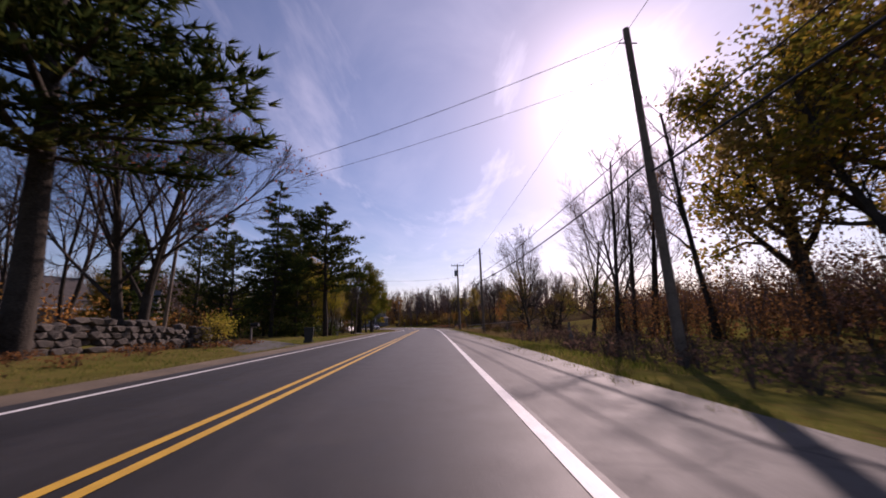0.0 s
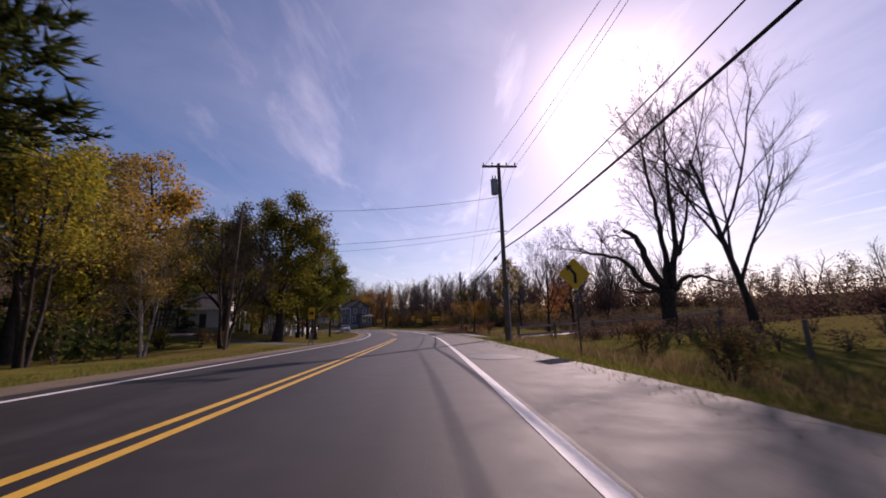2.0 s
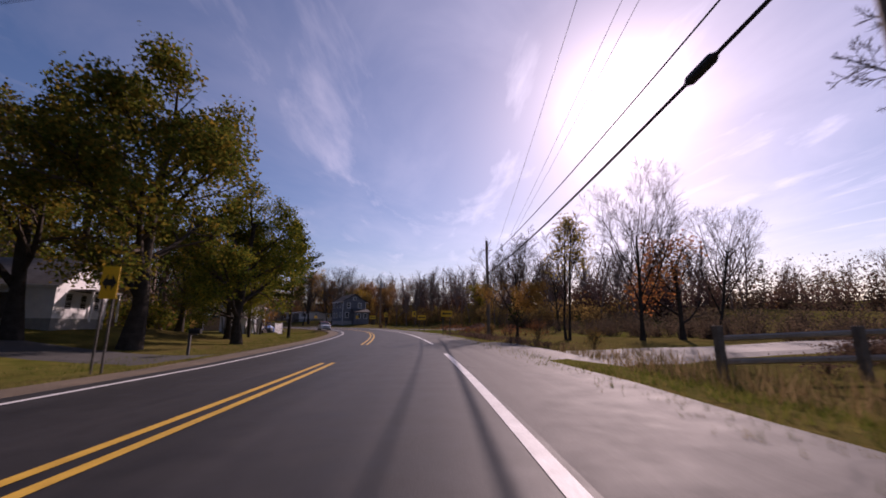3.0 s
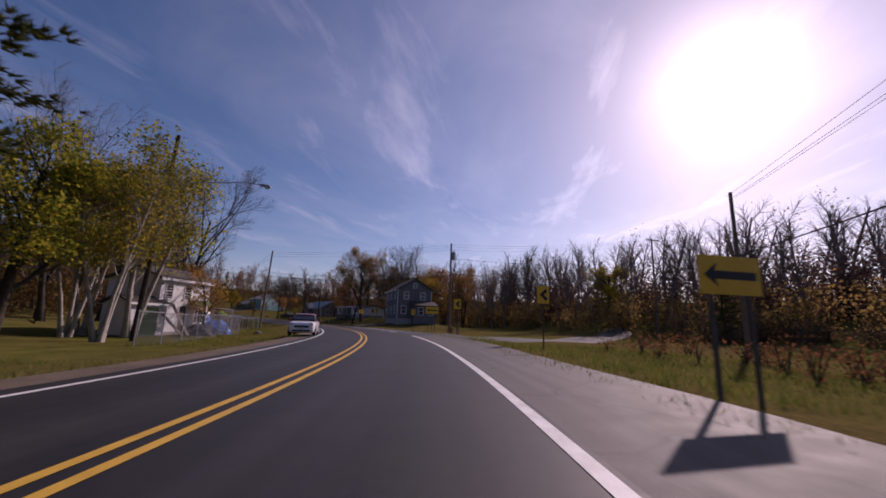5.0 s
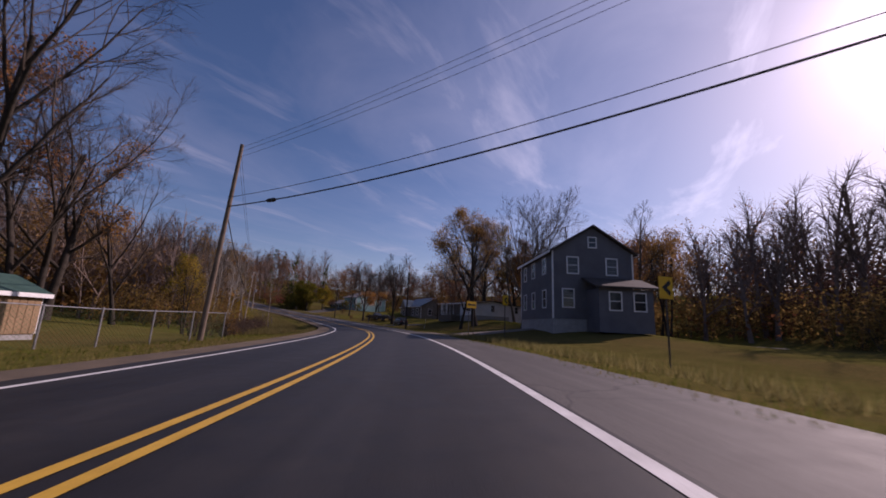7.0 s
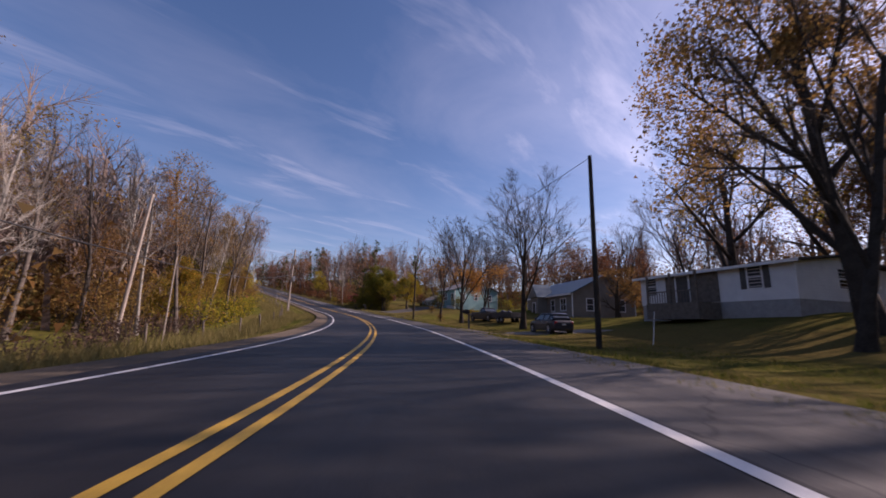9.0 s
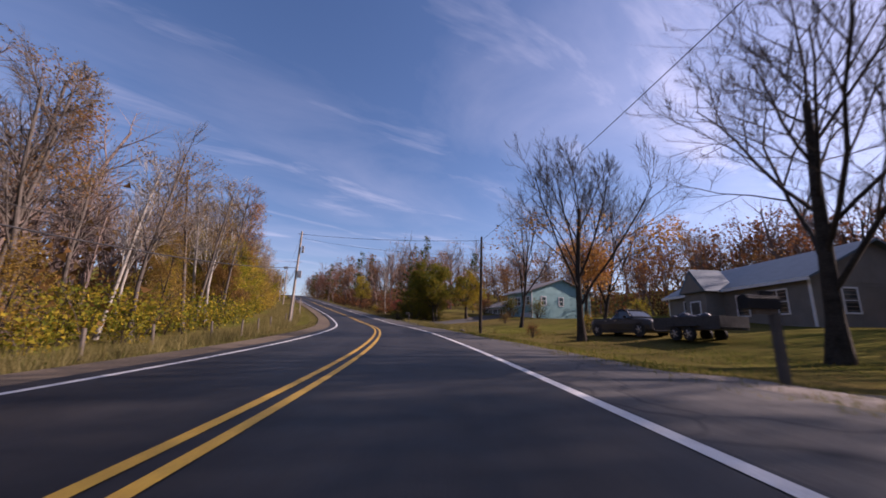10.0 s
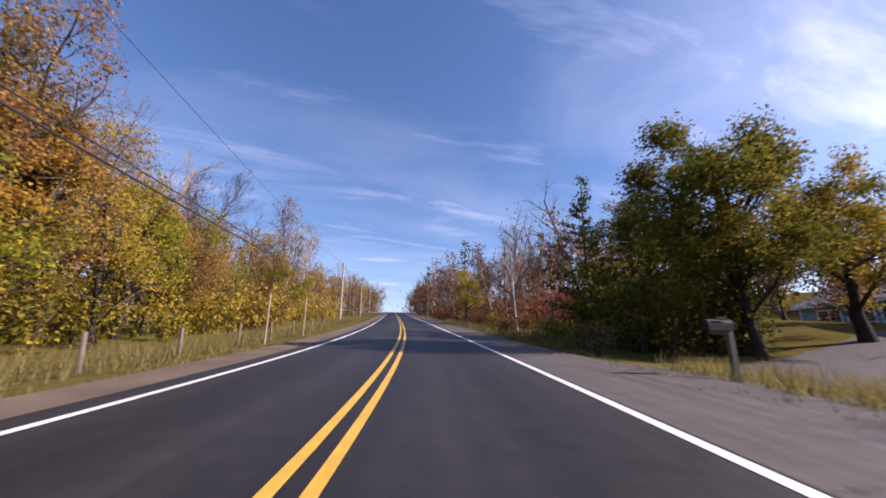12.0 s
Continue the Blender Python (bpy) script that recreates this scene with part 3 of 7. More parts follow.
def grow(rng, wood, twig, tips, start, way, length, rad, level, spec):
    """One branch and all that grows from it. spec: per level sides, pieces, children, spread, ratio, wander, lift."""
    n, pieces, kids, spread, ratio, wander, lift = spec[level][:7]
    pts, p, w = [np.array(start)], np.array(start), np.array(way)
    for _ in range(pieces):
        w = w + rng.normal(0, wander, 3) + np.array([0, 0, lift])
        w /= np.linalg.norm(w)
        p = p + w * length / pieces
        pts.append(p)
    last = level == len(spec) - 1
    end = 0.25 if last else (0.35 if level else 0.42)
    rad = max(rad, (0.045, 0.024, 0.012, 0.008, 0.0065)[level])
    radii = np.linspace(rad, max(rad * end, 0.003), pieces + 1)
    if level == 0:
        radii[0] *= 1.5
    (wood if level < 2 else twig).tube(pts, radii, n)
    if last:
        tips.append((pts, level))
        return
    lo = {0: spec[0][7] if len(spec[0]) > 7 else 0.35}.get(level, 0.25)
    for i in range(kids):
        f = lo + (1 - lo) * (i + rng.uniform(0.2, 0.9)) / kids
        k = min(int(f * pieces), pieces - 1)
        u = f * pieces - k
        at = pts[k] * (1 - u) + pts[k + 1] * u
        direction = pts[k + 1] - pts[k]
        ang = math.radians(rng.uniform(*spread)) * (1.15 - 0.35 * f)
        d = turned(direction, ang, i * 2.4 + rng.uniform(0, 1.2), rng)
        grow(rng, wood, twig, tips, at, d, length * ratio * (1.15 - 0.55 * f) * rng.uniform(0.75, 1.2), rad * (1 - 0.62 * f) * (0.46 if kids > 10 and level == 0 else 0.62), level + 1, spec)


# sides, pieces, children, spread, ratio, wander, lift, where limbs begin
HABITS = {
    "maple": [(8, 6, 8, (28, 55), 0.62, 0.05, 0.02, 0.22), (5, 5, 6, (25, 50), 0.50, 0.10, 0.10), (4, 4, 5, (25, 55), 0.55, 0.13, 0.06), (3, 2, 12, (25, 60), 0.7, 0.16, 0.04), (1, 1, 0, (0, 0), 0, 0.2, 0.03)],
    "elm": [(8, 6, 9, (24, 46), 0.80, 0.04, 0.03, 0.20), (5, 5, 6, (18, 36), 0.55, 0.08, 0.09), (4, 4, 5, (22, 42), 0.58, 0.11, 0.06), (3, 2, 13, (25, 50), 0.75, 0.14, 0.04), (1, 1, 0, (0, 0), 0, 0.2, 0.02)],
    "vase": [(9, 6, 11, (22, 46), 0.86, 0.03, 0.03, 0.20), (5, 5, 8, (18, 38), 0.50, 0.07, 0.08), (4, 4, 6, (22, 42), 0.52, 0.10, 0.05), (3, 2, 13, (25, 50), 0.75, 0.13, 0.04), (1, 1, 0, (0, 0), 0, 0.2, 0.02)],
    "slim": [(6, 7, 11, (24, 48), 0.30, 0.035, 0.02, 0.34), (4, 4, 6, (22, 45), 0.5, 0.10, 0.12), (3, 2, 14, (22, 55), 0.72, 0.14, 0.06), (1, 1, 0, (0, 0), 0, 0.2, 0.03)],
    "round": [(7, 5, 10, (35, 70), 0.50, 0.05, 0.01, 0.20), (4, 4, 6, (30, 60), 0.52, 0.12, 0.07), (3, 3, 5, (30, 65), 0.5, 0.16, 0.04), (1, 1, 0, (0, 0), 0, 0.2, 0.02)],
    "young": [(5, 6, 11, (28, 60), 0.38, 0.05, 0.02, 0.06), (3, 3, 11, (28, 60), 0.6, 0.13, 0.06), (1, 1, 0, (0, 0), 0, 0.2, 0.03)],
    "orchard": [(7, 5, 10, (40, 75), 0.55, 0.06, 0.0, 0.24), (4, 4, 7, (30, 65), 0.52, 0.14, 0.02), (3, 3, 8, (30, 70), 0.55, 0.18, -0.02), (1, 1, 0, (0, 0), 0, 0.2, -0.03)],
    "low": [(3, 4, 10, (20, 46), 0.36, 0.05, 0.03, 0.22), (3, 2, 13, (22, 55), 0.75, 0.12, 0.08), (1, 1, 0, (0, 0), 0, 0.2, 0.04)],
    "shrub": [(3, 3, 7, (30, 70), 0.6, 0.12, 0.03, 0.05), (3, 2, 5, (30, 70), 0.55, 0.18, 0.04), (3, 1, 0, (0, 0), 0, 0.2, 0.0)],
}


def leafy(seed, habit, height, girth, leaves=0, size=0.16, share=1.0, blob=0.45, stems=1, lean=0.06, only_low=None, bias=0.0):
    """Wood, twigs and leaves of a broad-leaved tree of that height."""
    rng = np.random.default_rng(seed)
    wood, twig, crown, tips = Shape(), Shape(), Shape(), []
    for i in range(stems):
        way = np.array([rng.normal(0, lean), rng.normal(0, lean), 1.0])
        at = np.array([0.0, 0.0, -0.15])
        if stems > 1:
            a = 2.4 * i
            way += np.array([math.cos(a), math.sin(a), 0]) * 0.16
            at[:2] = np.array([math.cos(a), math.sin(a)]) * girth * 1.4
        grow(rng, wood, twig, tips, at, way, height * (0.74 if habit != "slim" else 0.9) * rng.uniform(0.85, 1.0 + 0.02 * stems), girth, 0, HABITS[habit])
    top = max(p[-1][2] for p, _ in tips)
    k = height / top
    for sh in (wood, twig):
        sh.v = [(x * k, y * k, z * k) for x, y, z in sh.v]
    if leaves:
        mids = np.array([q * k for p, _ in tips for q in p[1:]])
        if only_low:
            mids = mids[mids[:, 2] < only_low * height]
        if share < 1:
            # leaves hold on in patches, not evenly
            keep = np.array([noise.noise(Vector(m) * 0.33 + Vector((seed, 0, 0))) for m in mids])
            mids = mids[keep > np.quantile(keep, 1 - share)]
        many = int(leaves * 1.22)
        pick = mids[rng.integers(0, len(mids), many)]
        crown.leaves(pick + np.clip(rng.normal(0, blob, (many, 3)), -1.7 * blob, 1.7 * blob) * [1, 1, 0.75], size * 0.83, rng, 0.3)
    return wood, twig, crown


def pine(seed, height, girth, whorls, reach, gap=0.25, droop=0.0, tufts=11, first=0.2, plates=True):
    """A conifer: straight trunk, branches in whorls, blades of needles along them."""
    rng = np.random.default_rng(seed)
    wood, twig, crown = Shape(), Shape(), Shape()
    zs = np.linspace(0, height, 9)
    sway = np.cumsum(rng.normal(0, 0.06, (9, 2)), 0)
    spine = np.c_[sway, zs]
    spine[0, 2] = -0.15
    wood.tube(spine, np.linspace(girth, 0.03, 9), 8)
    for i in range(whorls):
        f = first + (1 - first) * (i + 0.5) / whorls
        z = f * height
        at = np.array([np.interp(z, zs, spine[:, 0]), np.interp(z, zs, spine[:, 1]), z])
        long = reach * (1 - f) ** 0.7 * (1 if f > first + 0.12 else 0.8)
        for j in range(rng.integers(3, 6)):
            if rng.random() < gap:
                continue
            a = rng.uniform(0, 2 * math.pi)
            ln = max(0.35, long * rng.uniform(0.55, 1.25))
            up = (0.35 * f - droop) + rng.normal(0, 0.10)
            p, w, pts = at.copy(), np.array([math.cos(a), math.sin(a), up]), [at.copy()]
            for q in range(4):
                w = w + np.array([0, 0, 0.10 if plates else -0.05 + 0.07 * q]) + rng.normal(0, 0.07, 3)
                p = p + w / np.linalg.norm(w) * ln / 4
                pts.append(p.copy())
            (wood if ln > 2 else twig).tube(pts, np.linspace(0.018 * ln + 0.012, 0.008, 5), 4)
            pts = np.array(pts)
            m = max(4, int(tufts * ln))
            u = rng.uniform(0.25, 1.0, m) * 4
            kk = np.minimum(u.astype(int), 3)
            c = pts[kk] + (pts[kk + 1] - pts[kk]) * (u - kk)[:, None]
            side = rng.normal(0, 0.20 * ln / 2, (m, 3)) * [1, 1, 0.25]
            c = c + side * (1.1 - np.abs(u / 4 - 0.6))[:, None]
            for _ in range(7):
                way = rng.normal(0, 0.6, (m, 3)) + (pts[kk + 1] - pts[kk]) * 1.2 + side * 0.9 + [0, 0, 0.35 if plates else -0.45]
                crown.needles(c, way, 0.36 if plates else 0.32, 0.045, rng)
    return wood, twig, crown


def old_maple(seed=34):
    """A storm-broken old maple: a short thick trunk, heavy forked limbs, one of them snapped off, and fine shoots on them all."""
    rng = np.random.default_rng(seed)
    wood, twig, tips = Shape(), Shape(), []
    wood.tube([(0, 0, -0.2), (0.02, 0, 0.4), (0.0, 0.05, 1.5), (0.05, 0, 2.7)], [0.62, 0.47, 0.42, 0.46], 10)
    shoots = [(3, 3, 5, (25, 55), 0.55, 0.14, 0.08), (3, 2, 8, (25, 60), 0.65, 0.16, 0.05), (1, 1, 0, (0, 0), 0, 0.2, 0.03)]
    # along the limb: side, depth and height over the fork; then its radii and how many shoots it bears
    limbs = [([(0, 0, 0), (-0.9, -0.1, 1.7), (-1.35, -0.2, 3.1), (-1.75, -0.2, 3.9), (-2.35, -0.2, 4.25)], (0.26, 0.12), 2),
             ([(-0.3, 0.1, 0.1), (-1.6, 0.4, 0.9), (-2.1, 0.5, 2.3), (-3.5, 0.7, 2.75), (-4.7, 0.8, 3.0), (-6.0, 0.9, 3.3)], (0.20, 0.03), 9),
             ([(-0.2, -0.1, 0.0), (-1.1, -0.3, 0.0), (-2.6, -0.5, 0.15)], (0.12, 0.05), 2),
             ([(0.2, 0.1, 0), (0.3, 0.2, 2.8), (0.15, 0.3, 5.3), (-0.2, 0.3, 9.2), (-0.5, 0.3, 12.5)], (0.22, 0.03), 13),
             ([(0.4, -0.1, 0.2), (0.95, -0.3, 3.9), (0.8, -0.5, 8.0), (1.1, -0.6, 12.8)], (0.22, 0.03), 13),
             ([(0.5, 0, 0.1), (1.3, 0.2, 0.95), (2.4, 0.3, 0.95), (3.8, 0.4, 0.6)], (0.18, 0.05), 4),
             ([(0.5, 0.2, 1.4), (1.6, 0.6, 3.1), (2.5, 0.9, 5.6), (3.3, 1.2, 9.5)], (0.18, 0.03), 12),
             ([(-1.6, -0.2, 3.6), (-2.8, -0.5, 3.75), (-4.0, -0.8, 3.7)], (0.06, 0.02), 4)]
    for pts, (r0, r1), many in limbs:
        pts = np.array(pts) + [0, 0, 2.55]
        n = 4 * (len(pts) - 1) + 1
        u = np.linspace(0, len(pts) - 1, n)
        line = np.c_[tuple(np.interp(u, range(len(pts)), pts[:, k]) for k in range(3))]
        for _ in range(2):
            line[1:-1] = (line[:-2] + 2 * line[1:-1] + line[2:]) / 4
        line[1:-1] += rng.normal(0, 0.05, (n - 2, 3))
        wood.tube(line, np.linspace(r0, r1, n), 8)
        size = np.linalg.norm(np.diff(line, axis=0), axis=1).sum()
        for i in range(many):
            f = 0.3 + 0.7 * (i + rng.uniform(0, 1)) / many
            k = min(int(f * (n - 1)), n - 2)
            way = turned(line[k + 1] - line[k], radians(rng.uniform(25, 60)), i * 2.4 + rng.uniform(0, 1), rng) + np.array([0, 0, 0.25])
            grow(rng, wood, twig, tips, line[k], way, size * rng.uniform(0.22, 0.36) * (1.25 - 0.5 * f), r0 * 0.2, 1, [shoots[0], (5, 4, 6, (25, 55), 0.55, 0.12, 0.07)] + shoots)
    return wood, twig, Shape()


BROAD = {
    # seed, habit, height, girth, leaves, size, share, blob, stems
    "bare_maple": dict(seed=11, habit="maple", height=14, girth=0.26),
    "bare_elm": dict(seed=13, habit="elm", height=16, girth=0.22),
    "old_maple": dict(height=15),
    "vase_maple": dict(seed=36, habit="vase", height=14, girth=0.21, lean=0.02),
    "big_oak": dict(seed=37, habit="round", height=14, girth=0.30, leaves=19000, size=0.14, share=0.9, blob=0.42),
    "bare_elm_b": dict(seed=35, habit="elm", height=16, girth=0.22, stems=2),
    "bare_slim": dict(seed=14, habit="slim", height=15, girth=0.16),
    "bare_slim_b": dict(seed=15, habit="slim", height=15, girth=0.17, lean=0.1),
    "sparse_maple": dict(seed=16, habit="maple", height=13, girth=0.25, leaves=3400, size=0.09, share=0.35, blob=0.3),
    "orange_skirt": dict(seed=17, habit="vase", height=12, girth=0.20, leaves=4200, size=0.09, share=0.8, blob=0.35, only_low=0.47),
    "red_maple": dict(seed=18, habit="vase", height=14, girth=0.25, stems=2, leaves=1000, size=0.08, share=0.4, blob=0.35),
    "oak": dict(seed=19, habit="round", height=13, girth=0.25, leaves=10000, size=0.15, share=0.85, blob=0.42),
    "oak_b": dict(seed=20, habit="round", height=13, girth=0.26, leaves=9500, size=0.15, share=0.8, blob=0.42),
    "yellow_maple": dict(seed=21, habit="round", height=11, girth=0.24, leaves=8800, size=0.13, share=0.8, blob=0.42),
    "sugar_maple": dict(seed=22, habit="maple", height=14, girth=0.26, leaves=14000, size=0.105, share=0.62, blob=0.36),
    "poplar": dict(seed=23, habit="slim", height=12, girth=0.13, leaves=5600, size=0.12, share=0.75, blob=0.5, stems=3),
    "young_gold": dict(seed=24, habit="young", height=10, girth=0.11, leaves=4600, size=0.10, share=0.65, blob=0.4),
    "young_gold_b": dict(seed=25, habit="young", height=10, girth=0.10, leaves=4200, size=0.10, share=0.65, blob=0.42, stems=2),
    "young_bare": dict(seed=26, habit="slim", height=11, girth=0.10, leaves=1300, size=0.075, share=0.4, blob=0.3),
    "apple": dict(seed=27, habit="orchard", height=5.5, girth=0.11, leaves=3600, size=0.034, share=0.8, blob=0.22, lean=0.02),
    "yellow_birch": dict(seed=28, habit="slim", height=9, girth=0.09, leaves=1700, size=0.11, share=0.6, blob=0.3, stems=2),
    "orange_small": dict(seed=29, habit="round", height=6, girth=0.13, leaves=1100, size=0.12, share=0.5, blob=0.3),
    "shrub": dict(seed=31, habit="shrub", height=2.0, girth=0.04, leaves=900, size=0.07, share=0.8, blob=0.22, stems=4),
    "bare_shrub": dict(seed=32, habit="shrub", height=2.4, girth=0.04, stems=6),
}
NEEDLED = {
    "white_pine": dict(seed=41, height=15, girth=0.22, whorls=17, reach=6.2, gap=0.18, tufts=16, first=0.30),
    "full_pine": dict(seed=42, height=14, girth=0.25, whorls=19, reach=5.6, gap=0.10, tufts=11, first=0.08),
    "spruce": dict(seed=43, height=18, girth=0.24, whorls=34, reach=5.0, gap=0.16, droop=0.16, tufts=11, first=0.16, plates=False),
    "young_fir": dict(seed=44, height=11, girth=0.18, whorls=22, reach=2.8, gap=0.1, droop=0.1, tufts=12, first=0.06, plates=False),
}
SOWN = {}


def plant(kind, s, d, height, leaf="oak", bark="bark", turn=None, label="", group="", at=None, tilt=0.0, name="tree", squash=1.0):
    """Puts a tree of a kind on the ground. Trees of one kind and leaf share their meshes."""
    x, y, z, h = at if at else on_ground(s, d)
    turn = (s * 53.7 + d * 91.3) % 360 if turn is None else turn
    key = (kind, leaf, bark)
    nominal = (BROAD.get(kind) or NEEDLED.get(kind))["height"]
    k = height / nominal
    m = pose(x, y, z, tilt, 0, turn) @ Matrix.Diagonal((k * squash, k * squash, k, 1))
    if key in SOWN:
        ob = copy_thing(SOWN[key], m)
        ob.matrix_basis = m
    else:
        wood, twig, crown = old_maple() if kind == "old_maple" else leafy(**BROAD[kind]) if kind in BROAD else pine(**NEEDLED[kind])
        ob = new(name)
        under("trunk", mesh_from("trunk", wood.v, wood.f, M[bark], smooth=True), ob)
        if twig.v:
            under("branchwork", mesh_from("branchwork", twig.v, twig.f, M["twig" if bark == "bark" else bark]), ob)["kind"] = "stuff"
        if crown.v:
            under("crown", mesh_from("crown", crown.v, crown.f, M[leaf]), ob)["kind"] = "stuff"
        ob.matrix_basis = m
        SOWN[key] = ob
    return tagged(ob, label, "shrub" if name == "shrub" else "tree", group)


# far woods, in which nobody could count the trees
LOWS = {}


def low_tree(kind):
    if kind not in LOWS:
        seed, habit, ht, leaves, size, share = {
            "bare": (61, "low", 14, 0, 0, 0), "bare2": (62, "low", 15, 0, 0, 0), "bare3": (65, "low", 13, 90, 0.17, 0.4),
            "leafy": (63, "low", 12, 560, 0.24, 0.95), "gold": (64, "low", 11, 520, 0.24, 0.9)}[kind]
        w, t, c = leafy(seed, habit, ht, 0.17, leaves, size or 0.1, share or 1.0, 0.6)
        nw = len(w.v)
        v = np.array(w.v + t.v + c.v)
        f = w.f + [tuple(i + nw for i in q) for q in t.f]
        n2 = nw + len(t.v)
        LOWS[kind] = (v, f, [tuple(i + n2 for i in q) for q in c.f])
    return LOWS[kind]


def low_fir():
    if "fir" not in LOWS:
        w, t, c = pine(71, 13, 0.2, 13, 3.0, 0.15, 0.08, 3.2, 0.1, False)
        rng = np.random.default_rng(5)
        c2 = Shape()
        mids = np.array(c.v)[::6]
        c2.leaves(mids + rng.normal(0, 0.24, mids.shape), 0.18, rng, 0.3)
        v = np.array(w.v + c2.v)
        LOWS["fir"] = (v, w.f, [tuple(i + len(w.v) for i in q) for q in c2.f])
    return LOWS["fir"]


def woods(name, label, spots, kinds, leaf, seed, tall=(0.8, 1.2), floor=True):
    """One stand of distant trees joined into a single object."""
    rng = np.random.default_rng(seed)
    V, F, slot, n = [], [], [], 0
    xs, ys = np.array([p[0] for p in spots]), np.array([p[1] for p in spots])
    zs = ground_z(xs, ys)
    for x, y, z in zip(xs, ys, zs):
        kind = kinds[rng.integers(len(kinds))]
        v, fw, fl = low_fir() if kind == "fir" else low_tree(kind)
        a, k = rng.uniform(0, 2 * math.pi), rng.uniform(*tall)
        r = np.array([[math.cos(a), -math.sin(a), 0], [math.sin(a), math.cos(a), 0], [0, 0, 1]]) * k
        V.append(v @ r.T + [x, y, z - 0.1])
        F += [tuple(i + n for i in q) for q in fw] + [tuple(i + n for i in q) for q in fl]
        mat = 1 if kind != "fir" else 2
        slot += [0] * len(fw) + [mat] * len(fl)
        n += len(v)
    if floor:
        # undergrowth along the foot of the stand
        m = len(spots) * 45
        sh = Shape()
        i = rng.integers(0, len(spots), m)
        c = np.c_[xs[i] + rng.normal(0, 2.6, m), ys[i] + rng.normal(0, 2.6, m), zs[i] + rng.gamma(2.0, 1.1, m)]
        sh.leaves(c, 0.27, rng)
        V.append(np.array(sh.v))
        F += [tuple(j + n for j in q) for q in sh.f]
        slot += [3] * len(sh.f)
    # wood and twigs take the colour paled for haze
    me = mesh_from(name, np.concatenate(V), F, [M["hazed_twig"], M[leaf], M["needle"], M["rust"]], slot)
    return tagged(new(name, me), label, "woods", kind="stuff")


def strip(rng, n, s0, s1, d0, d1):
    """Random spots in a stretch of the plan, as places."""
    s, d = rng.uniform(s0, s1, n), rng.uniform(d0, d1, n)
    x, y, _, _ = at_road(s, d)
    return list(zip(x, y))


def tufts(name, label, spots, mat, seed, length=0.5, blades=7, width=0.012, spread=0.14):
    """Grass in tufts, joined."""
    rng = np.random.default_rng(seed)
    p = np.array(spots)
    z = ground_z(p[:, 0], p[:, 1])
    c = np.repeat(np.c_[p, z - 0.02], blades, 0)
    c[:, :2] += rng.normal(0, spread, (len(c), 2))
    way = np.c_[rng.normal(0, 0.35, (len(c), 2)), np.ones(len(c))]
    sh = Shape()
    sh.needles(c, way, length, width, rng)
    return tagged(new(name, mesh_from(name, sh.v, sh.f, M[mat])), label, "grass", kind="stuff")


def thicket(name, label, spots, leaf, seed, height=2.5, per=120, size=0.13, stems=5, low=False):
    """Dense undergrowth of thin stems and leaves, joined."""
    rng = np.random.default_rng(seed)
    p = np.array(spots)
    z = ground_z(p[:, 0], p[:, 1])
    sh = Shape()
    top = height * rng.uniform(0.5, 1.15, len(p))
    for i in range(len(p)):
        for _ in range(stems):
            w = rng.normal(0, 0.28, 2) * top[i]
            a = np.array([p[i, 0], p[i, 1], z[i] - 0.05])
            b = a + np.array([w[0] * 0.4, w[1] * 0.4, top[i] * 0.55])
            c = a + np.array([w[0], w[1], top[i]])
            sh.tube([a, b, c], [0.022, 0.014, 0.006], 3)
    nf = len(sh.f)
    i = rng.integers(0, len(p), len(p) * per)
    f = rng.beta(1.05, 1.5, len(i)) if low else rng.beta(1.6, 1.3, len(i))
    c = np.c_[p[i] + rng.normal(0, 1, (len(i), 2)) * (0.25 + 0.25 * top[i] * f)[:, None], z[i] + top[i] * f]
    sh.leaves(c, size, rng, 0.2)
    me = mesh_from(name, sh.v, sh.f, [M["twig"], M[leaf]], [0] * nf + [1] * (len(sh.f) - nf))
    return tagged(new(name, me), label, "undergrowth", kind="stuff")


